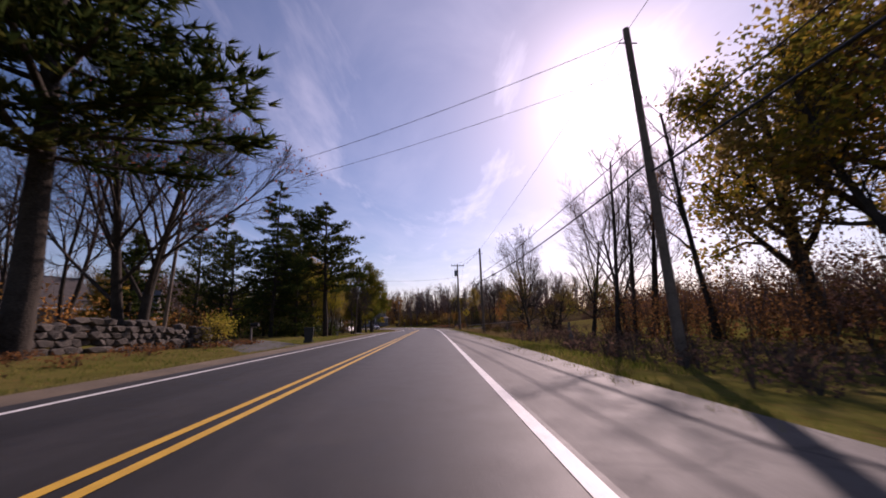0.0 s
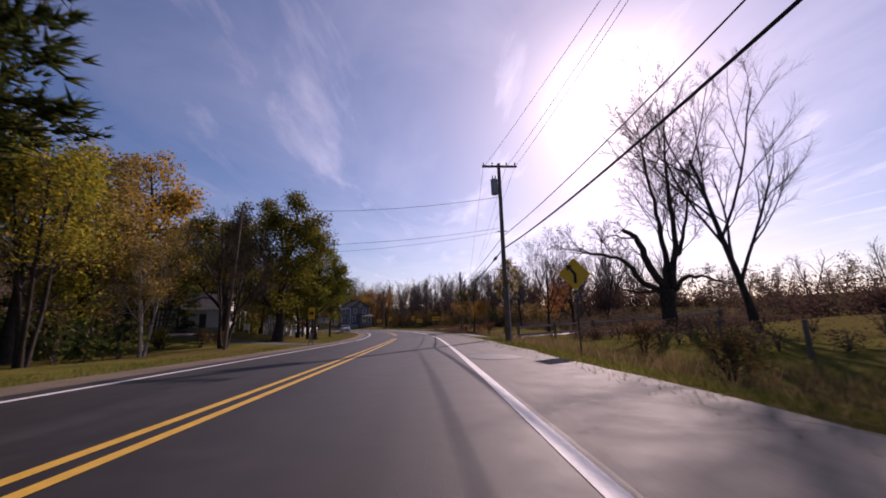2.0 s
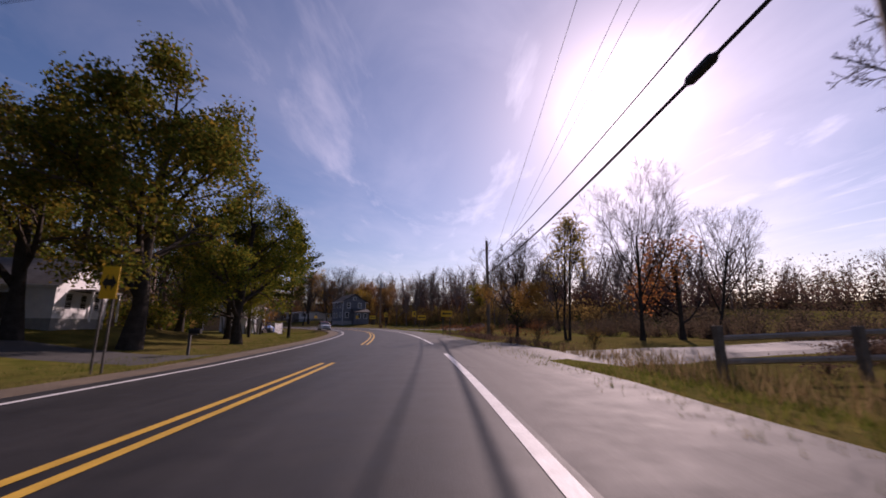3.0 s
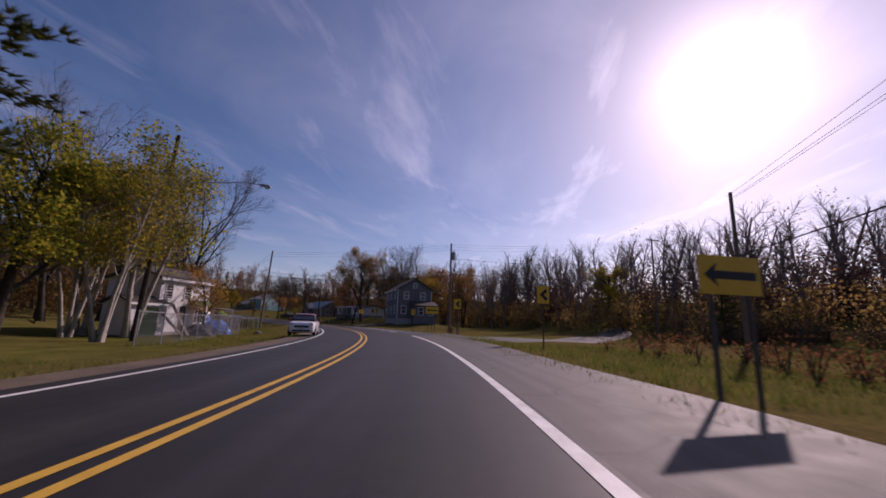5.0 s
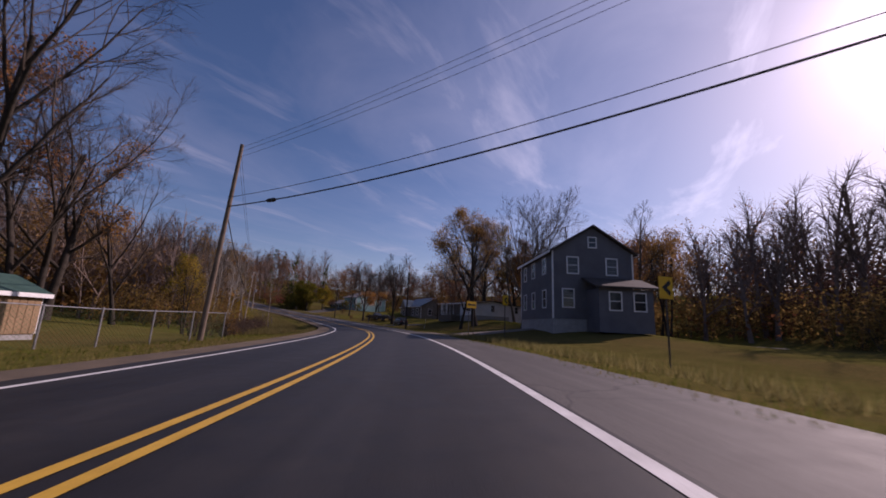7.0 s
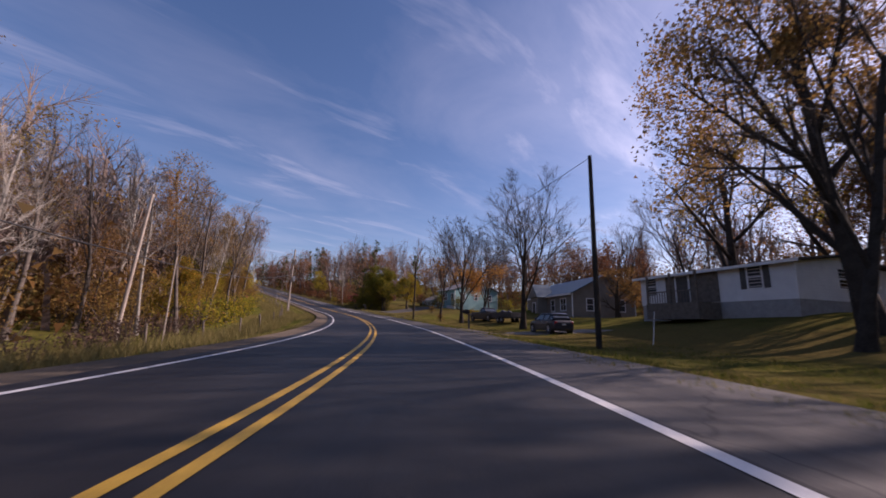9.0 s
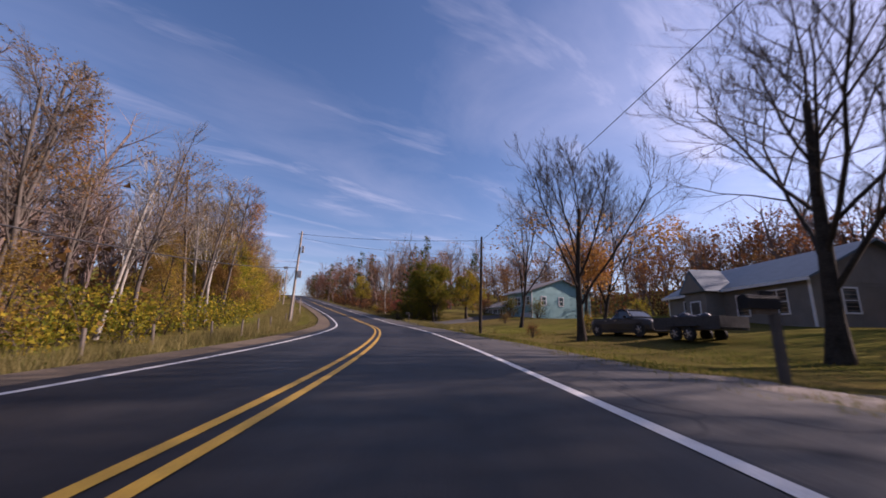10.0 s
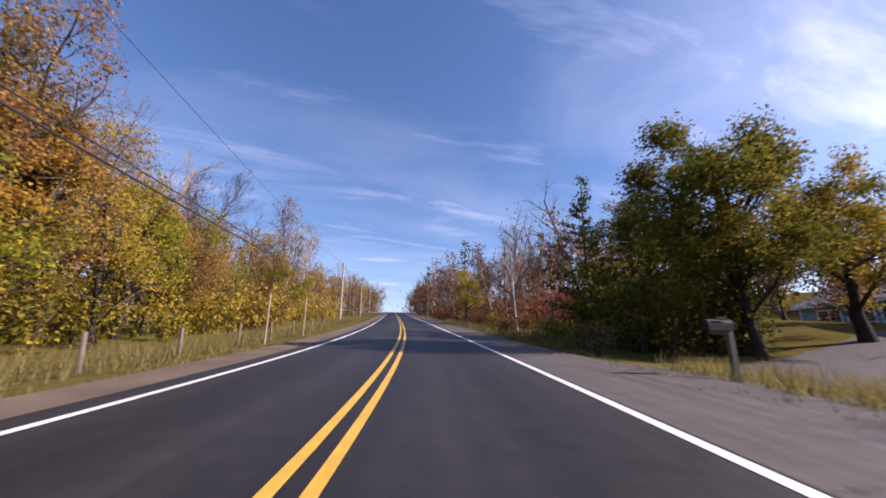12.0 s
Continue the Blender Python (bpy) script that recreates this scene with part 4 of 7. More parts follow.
# ---- planting ----
def plant_all():
    P = plant
    bare = "bare grey-brown tree without leaves beside the road"
    # by the stone wall, and over the start of the drive
    P("red_maple", 18.6, -11.6, 16.5, "red", label="half-bare maple with pinkish red leaves behind a stone wall", turn=70, squash=1.15)
    P("white_pine", 8.6, -12.2, 17, "needle", label="tall white pine with boughs hanging over a stone wall", turn=140, squash=1.2)
    P("bare_slim", 24, -24, 13, label=bare)
    P("bare_slim_b", 28, -27, 14, label=bare)
    P("yellow_maple", 27, -20, 5, "maple_yellow", label="small golden leafed tree behind a stone wall")
    P("full_pine", 47.5, -22.9, 15.2, "needle", label="bushy dark green pine beside a lawn")
    P("full_pine", 42, -19.0, 11.5, "needle", label="bushy dark green pine beside a lawn", turn=200)
    P("full_pine", 53, -29, 16, "needle", label="bushy dark green pine behind a lawn", turn=100)
    P("spruce", 42, -14.6, 17.4, "needle", label="tall narrow spruce with drooping branches")
    P("white_pine", 49, -10.6, 17.5, "needle", label="white pine with open flat plates of needles", turn=30, squash=1.3)
    P("young_fir", 44, -12.6, 7.5, "needle", label="dense dark evergreen below a tall pine", squash=1.5)
    P("full_pine", 52, -14, 8.5, "needle", label="dense dark evergreen below a tall pine", turn=60)
    P("white_pine", 55, -16.5, 18, "needle", label="big white pine with heavy limbs", turn=190)
    P("poplar", 57, -12, 9, "mixed", label="thin green and gold tree at the lawn's edge")
    P("oak", 60, -15.5, 11, "mixed", label="green and gold tree in full leaf")
    P("yellow_maple", 66, -17, 12, "brown_orange", label="orange-brown tree in full leaf")
    P("yellow_maple", 75, -20.7, 16, "maple_yellow", label="golden yellow maple in full leaf beside a house")
    P("poplar", 64, -12.5, 7, "brown_orange", bark="pale_bark", label="pale stemmed birch clump with thin leaves")
    P("bare_elm_b", 69.6, -10.9, 10.5, label="bare dead tree beside a utility pole")
    P("oak", 80.5, -23.5, 9, "oak", label="dark green oak beside a white bungalow", turn=10)
    P("young_fir", 83, -20.5, 6.5, "needle", label="dark evergreen beside a white bungalow", squash=1.5, turn=40)
    P("oak", 103, -17, 11.5, "oak", label="large green oak turning yellow on a lawn", turn=220)
    P("oak", 93, -20, 13, "oak", label="large green oak on a shaded lawn", turn=80)
    P("white_pine", 106, -11.5, 11, "needle", label="white pine with open flat plates of needles", turn=80)
    # right of the first straight
    P("big_oak", 13.0, 21.5, 18.5, "brown_orange", label="tall tree thick with brown and olive leaves", turn=20, squash=0.9)
    P("poplar", 11.0, 18.5, 15, "mixed", label="tall slender tree thick with green-brown leaves", turn=310, squash=1.3)
    P("bare_slim_b", 19, 16.5, 14, label=bare)
    P("bare_slim_b", 22, 13, 13, label=bare)
    P("bare_slim", 24, 15, 13, label=bare)
    P("young_bare", 25.5, 17, 13, "maple_orange", label="tall thin tree with the last orange leaves")
    P("bare_elm", 28, 16.5, 13, label=bare)
    P("bare_slim_b", 30, 20, 13, label=bare)
    P("apple", 31.5, 10.4, 5.6, "mixed", label="crooked old apple tree with few leaves", turn=40)
    P("apple", 36.5, 14.5, 5.0, "mixed", label="crooked old apple tree with few leaves", turn=160)
    P("apple", 29, 14.5, 5.6, "mixed", label="crooked old apple tree with few leaves", turn=250)
    P("bare_maple", 112, 30, 11, label=bare)
    P("white_pine", 12.6, -10.4, 21, "needle", label="tall white pine with boughs hanging over the verge", turn=20, squash=1.45)
    P("big_oak", 82.3, -11.0, 14.4, "oak", label="large green oak turning yellow on a lawn", squash=1.05, turn=30)
    P("oak_b", 81.5, -15.5, 12.5, "oak", label="large green oak turning gold on a lawn", turn=70)
    P("big_oak", 89.9, -8.6, 11.2, "oak", label="large green oak turning yellow on a lawn", turn=150)
    P("oak", 94, -9.8, 9.0, "oak", label="small green oak turning yellow on a lawn", turn=120)
    P("white_pine", 104.5, -7.6, 11.8, "needle", label="white pine with open flat plates of needles", turn=250)
    P("big_oak", 97.5, -11.5, 7.5, "oak", label="low spreading green oak on a lawn", turn=300, squash=1.15)
    P("oak_b", 20, 23, 17, "mixed", label="tall brown-green tree still in leaf", turn=20)
    P("oak", 14, 26, 17, "maple_orange", label="tall brown tree still in leaf", turn=120)
    P("bare_elm", 34, 16.6, 13.5, label=bare, turn=50)
    P("bare_maple", 50, 29, 12, label=bare)
    P("old_maple", 66.0, 18.4, 15.0, label="huge old bare maple with a broken limb", turn=-8)
    P("bare_elm", 58.8, 17.4, 15, label=bare, turn=140)
    P("orange_skirt", 85, 9.4, 7.4, "maple_orange", label="half-bare tree with orange leaves on its lower boughs", turn=20)
    P("yellow_birch", 87.4, 14, 9.2, "maple_yellow", label="slender tree with pale yellow leaves", turn=0)
    P("vase_maple", 86.4, 19, 13.2, label=bare, turn=200)
    P("orange_small", 86.7, 22.4, 8.0, "maple_orange", label="half-bare tree with orange leaves on a lawn")
    P("bare_elm", 90.3, 29.5, 12.5, label=bare, turn=20)
    P("full_pine", 51, -18, 12.5, "needle", label="bushy dark green pine beside a lawn", turn=10)
    P("full_pine", 56, -21, 13, "needle", label="bushy dark green pine beside a lawn", turn=130)
    P("full_pine", 60.5, -20.5, 12, "needle", label="bushy dark green pine beside a lawn", turn=250)
    P("poplar", 70.5, -15.5, 8.5, "mixed", label="thin green and gold tree before a white house", turn=40)
    P("poplar", 73.5, -17.5, 8, "mixed", label="thin green and gold tree before a white house", turn=160)
    P("bare_slim_b", 148.5, -14.6, 4.5, label="small dead sapling beside a shed", turn=30)
    P("bare_slim", 20, -16, 12, label=bare)
    P("bare_slim_b", 23, -19, 13, label=bare)
    P("bare_elm", 19, -21, 13, label=bare, turn=40)
    P("young_fir", 27, -18, 8, "needle", label="dark evergreen before a house", squash=1.4)
    P("young_fir", 31, -21, 9, "needle", label="dark evergreen before a house", squash=1.4, turn=90)
    # by the white house and the chain-link fence
    P("poplar", 127.5, -13.5, 12.5, "mixed", bark="pale_bark", label="pale stemmed birch clump with green and gold leaves", turn=10, squash=1.25)
    P("poplar", 128.4, -16.4, 12.5, "mixed", bark="pale_bark", label="pale stemmed birch clump with green and gold leaves", turn=200, squash=1.1)
    P("poplar", 126, -16, 11.0, "mixed", bark="pale_bark", label="pale stemmed birch clump with green and gold leaves", turn=130)
    P("poplar", 121.5, -12.2, 9.8, "mixed", bark="pale_bark", label="pale stemmed birch clump with olive and yellow leaves", turn=70)
    P("yellow_maple", 119, -15, 10.5, "mixed", label="green and gold tree in full leaf")
    P("orange_small", 132.2, -10.7, 4.9, "maple_orange", label="small tree with orange leaves before a white house")
    tall = "tall bare tree above a chain-link fence"
    for s, d, h, kind, turn in ((158.3, -17.5, 20, "bare_elm", 20), (164, -18.5, 17, "bare_elm_b", 110), (161, -22, 17, "sparse_maple", 70), (154, -19.5, 18, "bare_slim_b", 20), (149, -20, 18, "bare_slim", 40), (153, -24, 16, "sparse_maple", 0), (170, -24, 18, "bare_slim_b", 50),
                                (150, -28, 20, "bare_elm", 200), (163, -29, 18, "bare_slim", 150), (175, -19, 13, "bare_elm", 260), (153, -21, 14, "bare_slim_b", 90), (145, -26, 20, "bare_elm", 330)):
        P(kind, s, d, h * 1.12, "brown_orange", label="tall tree with thin brown leaves above a chain-link fence" if kind == "sparse_maple" else tall, turn=turn, group="tall bare trees")
    P("sparse_maple", 172, -22, 15, "maple_orange", label="tall tree with the last orange leaves", turn=40)
    P("yellow_birch", 173, -13.5, 6, "maple_yellow", label="small golden tree beyond the fence")
    # right of the bend
    P("oak_b", 153, 50, 11, "mixed", label="yellow-green tree at the edge of dark woods", turn=200, squash=1.2)
    P("young_fir", 130, 37, 8, "needle", label="dark evergreen at the edge of a lawn")
    P("sugar_maple", 195, 33, 15, "rust", label="big rust-brown maple behind a white house", turn=90)
    # front gardens of the third stretch
    P("sugar_maple", 191.2, 19.5, 18.6, "brown_orange", label="big old maple with thinning orange-brown leaves on a lawn", turn=15, squash=1.0)
    P("bare_elm", 189.6, 16.3, 17.5, label="bare maple beside an orange one on a lawn", turn=60)
    P("vase_maple", 207.8, 12.8, 13.2, label="large bare maple on a lawn", turn=210, squash=1.5)
    P("orange_skirt", 217.6, 11.0, 12.6, "maple_orange", label="maple bare above with orange leaves on its lower boughs", turn=210, squash=1.1)
    P("bare_elm", 230.5, 13.8, 13.2, label="bare tree with stubby broken limbs on a lawn", turn=130)
    P("bare_elm", 233.4, 23.0, 13, label=bare, turn=10)
    P("bare_slim", 238, 27, 12, label=bare, turn=10)
    P("sparse_maple", 205, 31, 21, "maple_yellow", label="tall tree with thin gold leaves", turn=10)
    P("sparse_maple", 199, 34, 19, "mixed", label="tall tree with thin green and gold leaves", turn=100)
    P("bare_elm", 212, 36, 17, label="tall bare tree behind houses", turn=190)
    P("bare_elm", 222, 38, 15, label="tall bare tree behind houses", turn=90)
    P("yellow_maple", 292, 9.5, 8.0, "maple_yellow", label="rounded golden tree beside the road", turn=40)
    P("bare_slim", 268, 9.4, 9.5, "maple_orange", bark="pale_bark", label="slender bare tree beside the road", turn=40)
    P("orange_small", 261.8, 9.7, 2.7, "red", label="low crimson red bush beside a hedge", squash=1.6)
    P("bare_elm", 223.5, 16.5, 11, label=bare, turn=80)
    P("orange_small", 209.5, 23.5, 4.6, "rust", label="low red-brown tree before a beige house", squash=1.3)
    P("orange_small", 212.5, 26.0, 5.0, "brown_orange", label="low orange-brown tree before a beige house", squash=1.3)
    for s, d, h, kind, turn in ((184, 22.5, 20, "bare_elm", 10), (187, 27, 20, "bare_elm", 100), (190, 31, 19, "bare_slim", 0), (193, 28, 17, "bare_slim_b", 0), (183, 30, 18, "bare_slim", 90), (178, 34, 18, "bare_slim_b", 200), (196, 38, 18, "bare_elm", 240)):
        # lighter bark: the glow round these backlit trees is put into the colour
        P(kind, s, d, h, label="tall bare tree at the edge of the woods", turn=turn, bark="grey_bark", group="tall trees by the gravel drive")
    P("young_fir", 181, 25.5, 11, "needle", label="dark evergreen among bare trees")
    for s, d, h, kind, leaf, turn in ((188, 36, 15, "poplar", "brown_orange", 10), (185, 34, 13, "poplar", "mixed", 80), (182, 37, 15, "poplar", "brown_orange", 170), (180, 32, 12, "poplar", "maple_yellow", 260),
                                      (192, 40, 14, "sparse_maple", "brown_orange", 30), (176, 37, 14, "poplar", "brown_orange", 120), (186, 40, 15, "young_bare", "brown_orange", 0), (179, 40, 15, "young_bare", "brown_orange", 60)):
        P(kind, s, d, h, leaf, label="slender tree with thin " + {"brown_orange": "orange-brown", "mixed": "green and gold", "maple_yellow": "yellow"}[leaf] + " leaves at a wood's edge", turn=turn, group="slender trees by the gravel drive")
    for s, d, h, turn in ((184, -14.6, 7, 0), (187.5, -14.8, 7.5, 200), (190.5, -13.4, 8, 260), (194, -13.6, 9, 320)):
        P("bare_slim_b" if turn % 140 else "bare_slim", s, d, h, bark="pale_bark", label="pale slender bare stem among roadside brush", turn=turn, group="pale bare stems", tilt=0.05)
    P("big_oak", 250.5, 12.2, 8.4, "oak", label="broad green tree in full leaf beside a drive", turn=0, squash=1.2)
    P("big_oak", 250.8, 17.2, 7.0, "mixed", label="broad green tree turning yellow beside a drive", turn=200, squash=1.1)
    P("big_oak", 256, 12.5, 7.0, "oak", label="broad green tree in full leaf beside the road", turn=110, squash=1.2)
    P("full_pine", 259.5, 11.2, 8.0, "needle", label="dark evergreen beside broad green trees", turn=70)
    P("young_fir", 255.5, 11.4, 6.2, "needle", label="dark evergreen below a broad green tree", turn=10, squash=1.5)
    for s, d, h in ((259.5, 8.6, 1.2), (257, 8.3, 1.1), (254.2, 8.0, 1.1)):
        P("shrub", s, d, h, "mixed", label="low sprawling olive-green juniper beside the road", name="shrub", squash=1.7)
    P("oak", 249.4, 11.6, 5.0, "oak", label="small bushy green tree beside a drive", turn=60, squash=1.25)
    P("orange_small", 258, 22, 4.2, "rust", label="small dark red tree on a lawn")
    # the golden edge of the woods along the left
    rng = np.random.default_rng(9)
    for i in range(70):
        s = 186 + i * 1.5 + rng.uniform(-1, 1)
        d = -11.5 - rng.gamma(1.5, 2.2) - (2.5 if s < 200 else 0)
        pick = rng.random()
        grown = 9.5
        if pick < (0.76 if s < 214 else 0.64 if s < 238 else 0.3):
            # sunlight on these stems is put into the paler bark colours
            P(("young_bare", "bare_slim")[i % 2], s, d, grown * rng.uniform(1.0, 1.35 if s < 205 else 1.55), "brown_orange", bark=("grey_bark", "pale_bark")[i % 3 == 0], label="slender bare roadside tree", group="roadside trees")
        else:
            leaf = ("brown_orange", "mixed", "maple_orange", "mixed", "maple_yellow")[rng.integers(5)]
            if s < 210 and leaf != "mixed":
                leaf = "brown_orange"
            P(("young_gold", "young_gold_b", "yellow_maple")[rng.integers(3)], s, d, grown * rng.uniform(0.45, 0.8 if s < 214 else 0.9 if s < 238 else 1.05), leaf, label="roadside tree in " + {"maple_yellow": "golden yellow", "mixed": "green and gold", "maple_orange": "orange-brown", "brown_orange": "faded orange-brown"}[leaf] + " autumn leaf", group="roadside trees")
    P("sparse_maple", 250.5, -14.5, 14.0, "maple_orange", label="tall orange-gold tree thinning at the top", turn=15)
    P("yellow_maple", 248.5, -13.0, 8.8, "mixed", label="green and gold roadside tree in full leaf", turn=200)
    P("poplar", 252, -16.0, 11.5, "maple_orange", label="slender tree with orange-brown leaves", turn=100)
    P("yellow_maple", 253, -14.5, 9.5, "maple_yellow", label="golden roadside tree in full leaf", turn=15)
    P("yellow_maple", 258, -13.5, 8.0, "mixed", label="green and gold roadside tree in full leaf", turn=75)
    P("yellow_maple", 263, -14.5, 8.0, "maple_yellow", label="golden roadside tree in full leaf", turn=135)
    for s, d, h, turn in ((271, -18, 14, 75), (262, -18.5, 14, 10), (257, -19, 15, 150), (266, -20, 14.5, 220), (249, -18, 14.5, 300)):
        P("bare_elm_b" if turn > 100 else "bare_elm", s, d, h, label="bare tree above golden thickets", turn=turn)
    # shrubs
    for s, d, h, leaf in ((70, -12.5, 1.3, "rust"), (75, -13.5, 1.2, "rust"), (68, -14, 1.5, "mixed"), (12, -13, 2.2, "maple_yellow"), (22, -9.5, 1.7, "maple_yellow"),
                          (26, -11.5, 1.9, "mixed"), (33, 10, 1.6, "rust"), (51, 9.6, 1.2, "rust"), (57, 11, 1.3, "rust"), (44, 9.8, 1.3, "rust"), 
                          (165, -8.5, 1.3, "rust"), (168, -9.5, 1.5, "rust"), (252, 27, 2.6, "oak"), (247.5, 22.5, 3.0, "oak"), (244, 24.5, 2.6, "oak"), (255, 22.5, 2.8, "rust"),
                          (250, 6.6, 1.1, "dry_grass"), (263, 7.0, 1.2, "rust"), (268, 7.5, 1.6, "mixed"), (275, 8, 1.5, "rust"), (222, 14.2, 1.3, "mixed"), (226, 22, 1.6, "mixed"),
                          (236, 15, 1.2, "rust"), (88.5, 12.3, 1.4, "rust"), (80, 11.6, 1.0, "rust"), (98, 12, 1.2, "rust"), (140, 11.5, 1.0, "rust"), (221, 9.8, 0.9, "rust")):
        P("shrub", s, d, h, leaf, label="low " + {"rust": "rust-brown", "mixed": "green and gold", "maple_yellow": "golden", "oak": "dark green", "dry_grass": "straw-coloured"}[leaf] + " shrub on the ground", name="shrub")
    P("bare_shrub", 41, 14.5, 3.0, label="bare twiggy bush at a field's edge", name="shrub")
    P("bare_shrub", 35, 13.5, 3.2, label="bare twiggy bush at a field's edge", name="shrub")


plant_all()


def woods_all():
    rng = np.random.default_rng(77)
    # beyond the field on the right of the first stretch, and across the bend
    woods("far_woods", "dark bare woods beyond a field", strip(rng, 105, -40, 112, 95, 135), ["bare", "bare2", "bare3", "leafy", "fir"], "rust", 1, (0.8, 1.1))
    woods("far_woods", "dark bare woods behind a lawn by the bend", strip(rng, 115, 114, 182, 46, 84), ["bare", "bare2", "bare3", "bare", "bare2"], "brown_orange", 2, (0.95, 1.3))
    woods("far_woods", "brown autumn woods beyond the bend", strip(rng, 70, 190, 262, 55, 100), ["bare", "bare2", "bare3", "leafy"], "russet", 3, (0.8, 1.15))
    woods("far_woods", "bare woods behind the houses", strip(rng, 38, 160, 215, 38, 60), ["bare", "bare2", "bare3", "bare3"], "brown_orange", 4, (0.9, 1.3))
    woods("far_woods", "red-brown woods on the hill beside the road", strip(rng, 125, 268, 430, 11, 62), ["leafy", "bare3", "bare", "bare2", "bare3", "leafy", "fir"], "russet", 5, (0.85, 1.35))
    woods("far_woods", "orange and gold woods along the road up the hill", strip(rng, 90, 292, 440, -40, -11), ["gold", "gold", "bare3", "leafy"], "maple_orange", 6, (0.6, 1.05))
    woods("far_woods", "bare woods behind golden roadside trees", strip(rng, 120, 196, 300, -50, -19), ["bare", "bare2", "bare", "bare3"], "maple_orange", 7, (0.85, 1.2))
    woods("far_woods", "brown woods behind a shed and a white house", strip(rng, 70, 120, 200, -70, -32), ["bare", "leafy", "bare3", "bare2"], "rust", 8, (0.8, 1.1))
    woods("far_woods", "bare woods behind gardens", strip(rng, 70, -30, 115, -85, -42), ["bare", "leafy", "bare2", "fir"], "rust", 9, (0.7, 1.0))
    woods("far_woods", "dark woods behind houses", strip(rng, 60, 215, 270, 38, 60), ["leafy", "bare2", "bare", "bare3"], "rust", 10, (0.7, 1.0))

    woods("far_woods", "tall bare woods behind roadside trees", strip(rng, 105, 182, 230, -34, -16), ["bare", "bare2", "bare3", "leafy"], "brown_orange", 14, (0.55, 0.85))
    ring = [(rng.uniform(92, 140), rng.uniform(-90, 300)) for _ in range(75)] + [(rng.uniform(-60, 140), rng.uniform(285, 330)) for _ in range(42)]
    woods("far_woods", "distant dark woods all along the horizon", ring, ["bare", "bare2", "leafy", "fir", "bare3"], "rust", 11, (0.9, 1.3))
    ring = [(rng.uniform(-150, -95), rng.uniform(-90, 130)) for _ in range(60)]
    woods("far_woods", "distant dark woods all along the horizon", ring, ["bare", "bare2", "leafy", "fir", "bare3"], "rust", 12, (0.9, 1.3))
    woods("far_woods", "brown trees closing in on the road over the hill", strip(rng, 34, 325, 440, 7.5, 12), ["leafy", "bare3", "leafy", "fir"], "russet", 15, (0.7, 1.1))
    woods("far_woods", "brown trees closing in on the road over the hill", strip(rng, 34, 325, 440, -12, -7.5), ["leafy", "gold", "bare3"], "brown_orange", 16, (0.6, 1.0))
    # undergrowth
    thicket("undergrowth", "golden undergrowth below the roadside trees", strip(rng, 150, 206, 300, -17, -10.5), "mixed", 1, 2.6, 170, 0.11)
    thicket("undergrowth", "orange-brown undergrowth below bare trees", strip(rng, 120, 178, 216, -22, -12.5), "brown_orange", 2, 3.6, 230, 0.075)
    thicket("undergrowth", "low dead brush behind the guard posts", strip(rng, 70, 168, 206, -12.5, -9.2), "brush", 12, 1.2, 80, 0.07)
    thicket("undergrowth", "brown brush along a field fence", strip(rng, 60, 36, 64, 12.5, 17), "brush", 3, 0.8, 260, 0.042)
    thicket("undergrowth", "brown brush beside the junction", strip(rng, 40, 96, 116, 11.5, 15.5), "rust", 4, 1.0, 90, 0.06)
    thicket("undergrowth", "dark shaded shrubs below the pines", strip(rng, 50, 40, 66, -22, -12), "needle", 5, 2.2, 90, 0.16)
    thicket("undergrowth", "brown brush on the bank beside the road", strip(rng, 50, 262, 330, 8.5, 12), "rust", 6, 2.0, 80, 0.14)
    thicket("undergrowth", "dark shaded brush below tall trees", strip(rng, 45, 9, 30, 13.5, 21), "rust", 8, 4.2, 260, 0.085, low=True)
    thicket("undergrowth", "dark shrubs below broad green trees", strip(rng, 80, 250.5, 259.5, 9.0, 13.2), "oak", 9, 3.2, 240, 0.085)
    thicket("undergrowth", "golden undergrowth along the road", strip(rng, 60, 262, 300, -14, -9.5), "maple_yellow", 10, 3.5, 95, 0.17)
    edge = "dense brown brush along the edge of the woods"
    thicket("brush", edge, strip(rng, 200, -30, 118, 78, 92), "brush", 21, 6.0, 170, 0.25, low=True)
    thicket("brush", edge, strip(rng, 90, 114, 184, 40, 47), "brown_orange", 22, 5.2, 190, 0.18)
    thicket("brush", edge, strip(rng, 120, 104, 196, 72, 100), "brush", 30, 9.5, 330, 0.28, low=True)
    thicket("brush", edge, strip(rng, 95, 110, 182, 50, 66), "brush", 31, 7.5, 380, 0.22, low=True)
    thicket("undergrowth", "dark dead weeds on the verge", strip(rng, 90, 4, 34, 7.6, 13.5), "brush", 32, 0.8, 80, 0.06)
    thicket("undergrowth", "dark dead weeds beside the junction", strip(rng, 60, 80, 100, 7.6, 10.5), "brush", 33, 0.4, 80, 0.05)
    thicket("brush", edge, strip(rng, 110, 184, 300, 37, 48), "rust", 23, 8.0, 300, 0.17)
    thicket("brush", edge, strip(rng, 80, 122, 205, -38, -30), "rust", 24, 4.5, 150, 0.20)
    thicket("brush", edge, strip(rng, 80, -30, 66, -46, -38), "rust", 25, 4.5, 110, 0.27)
    thicket("brush", "brown brush below the woods on the hill", strip(rng, 120, 266, 420, 11.5, 22), "russet", 26, 4.5, 130, 0.20)
    woods("far_woods", "dark shaded trees behind a lawn", strip(rng, 42, 94, 127, -42, -19), ["leafy", "fir", "leafy", "bare3"], "oak", 13, (0.6, 0.95))
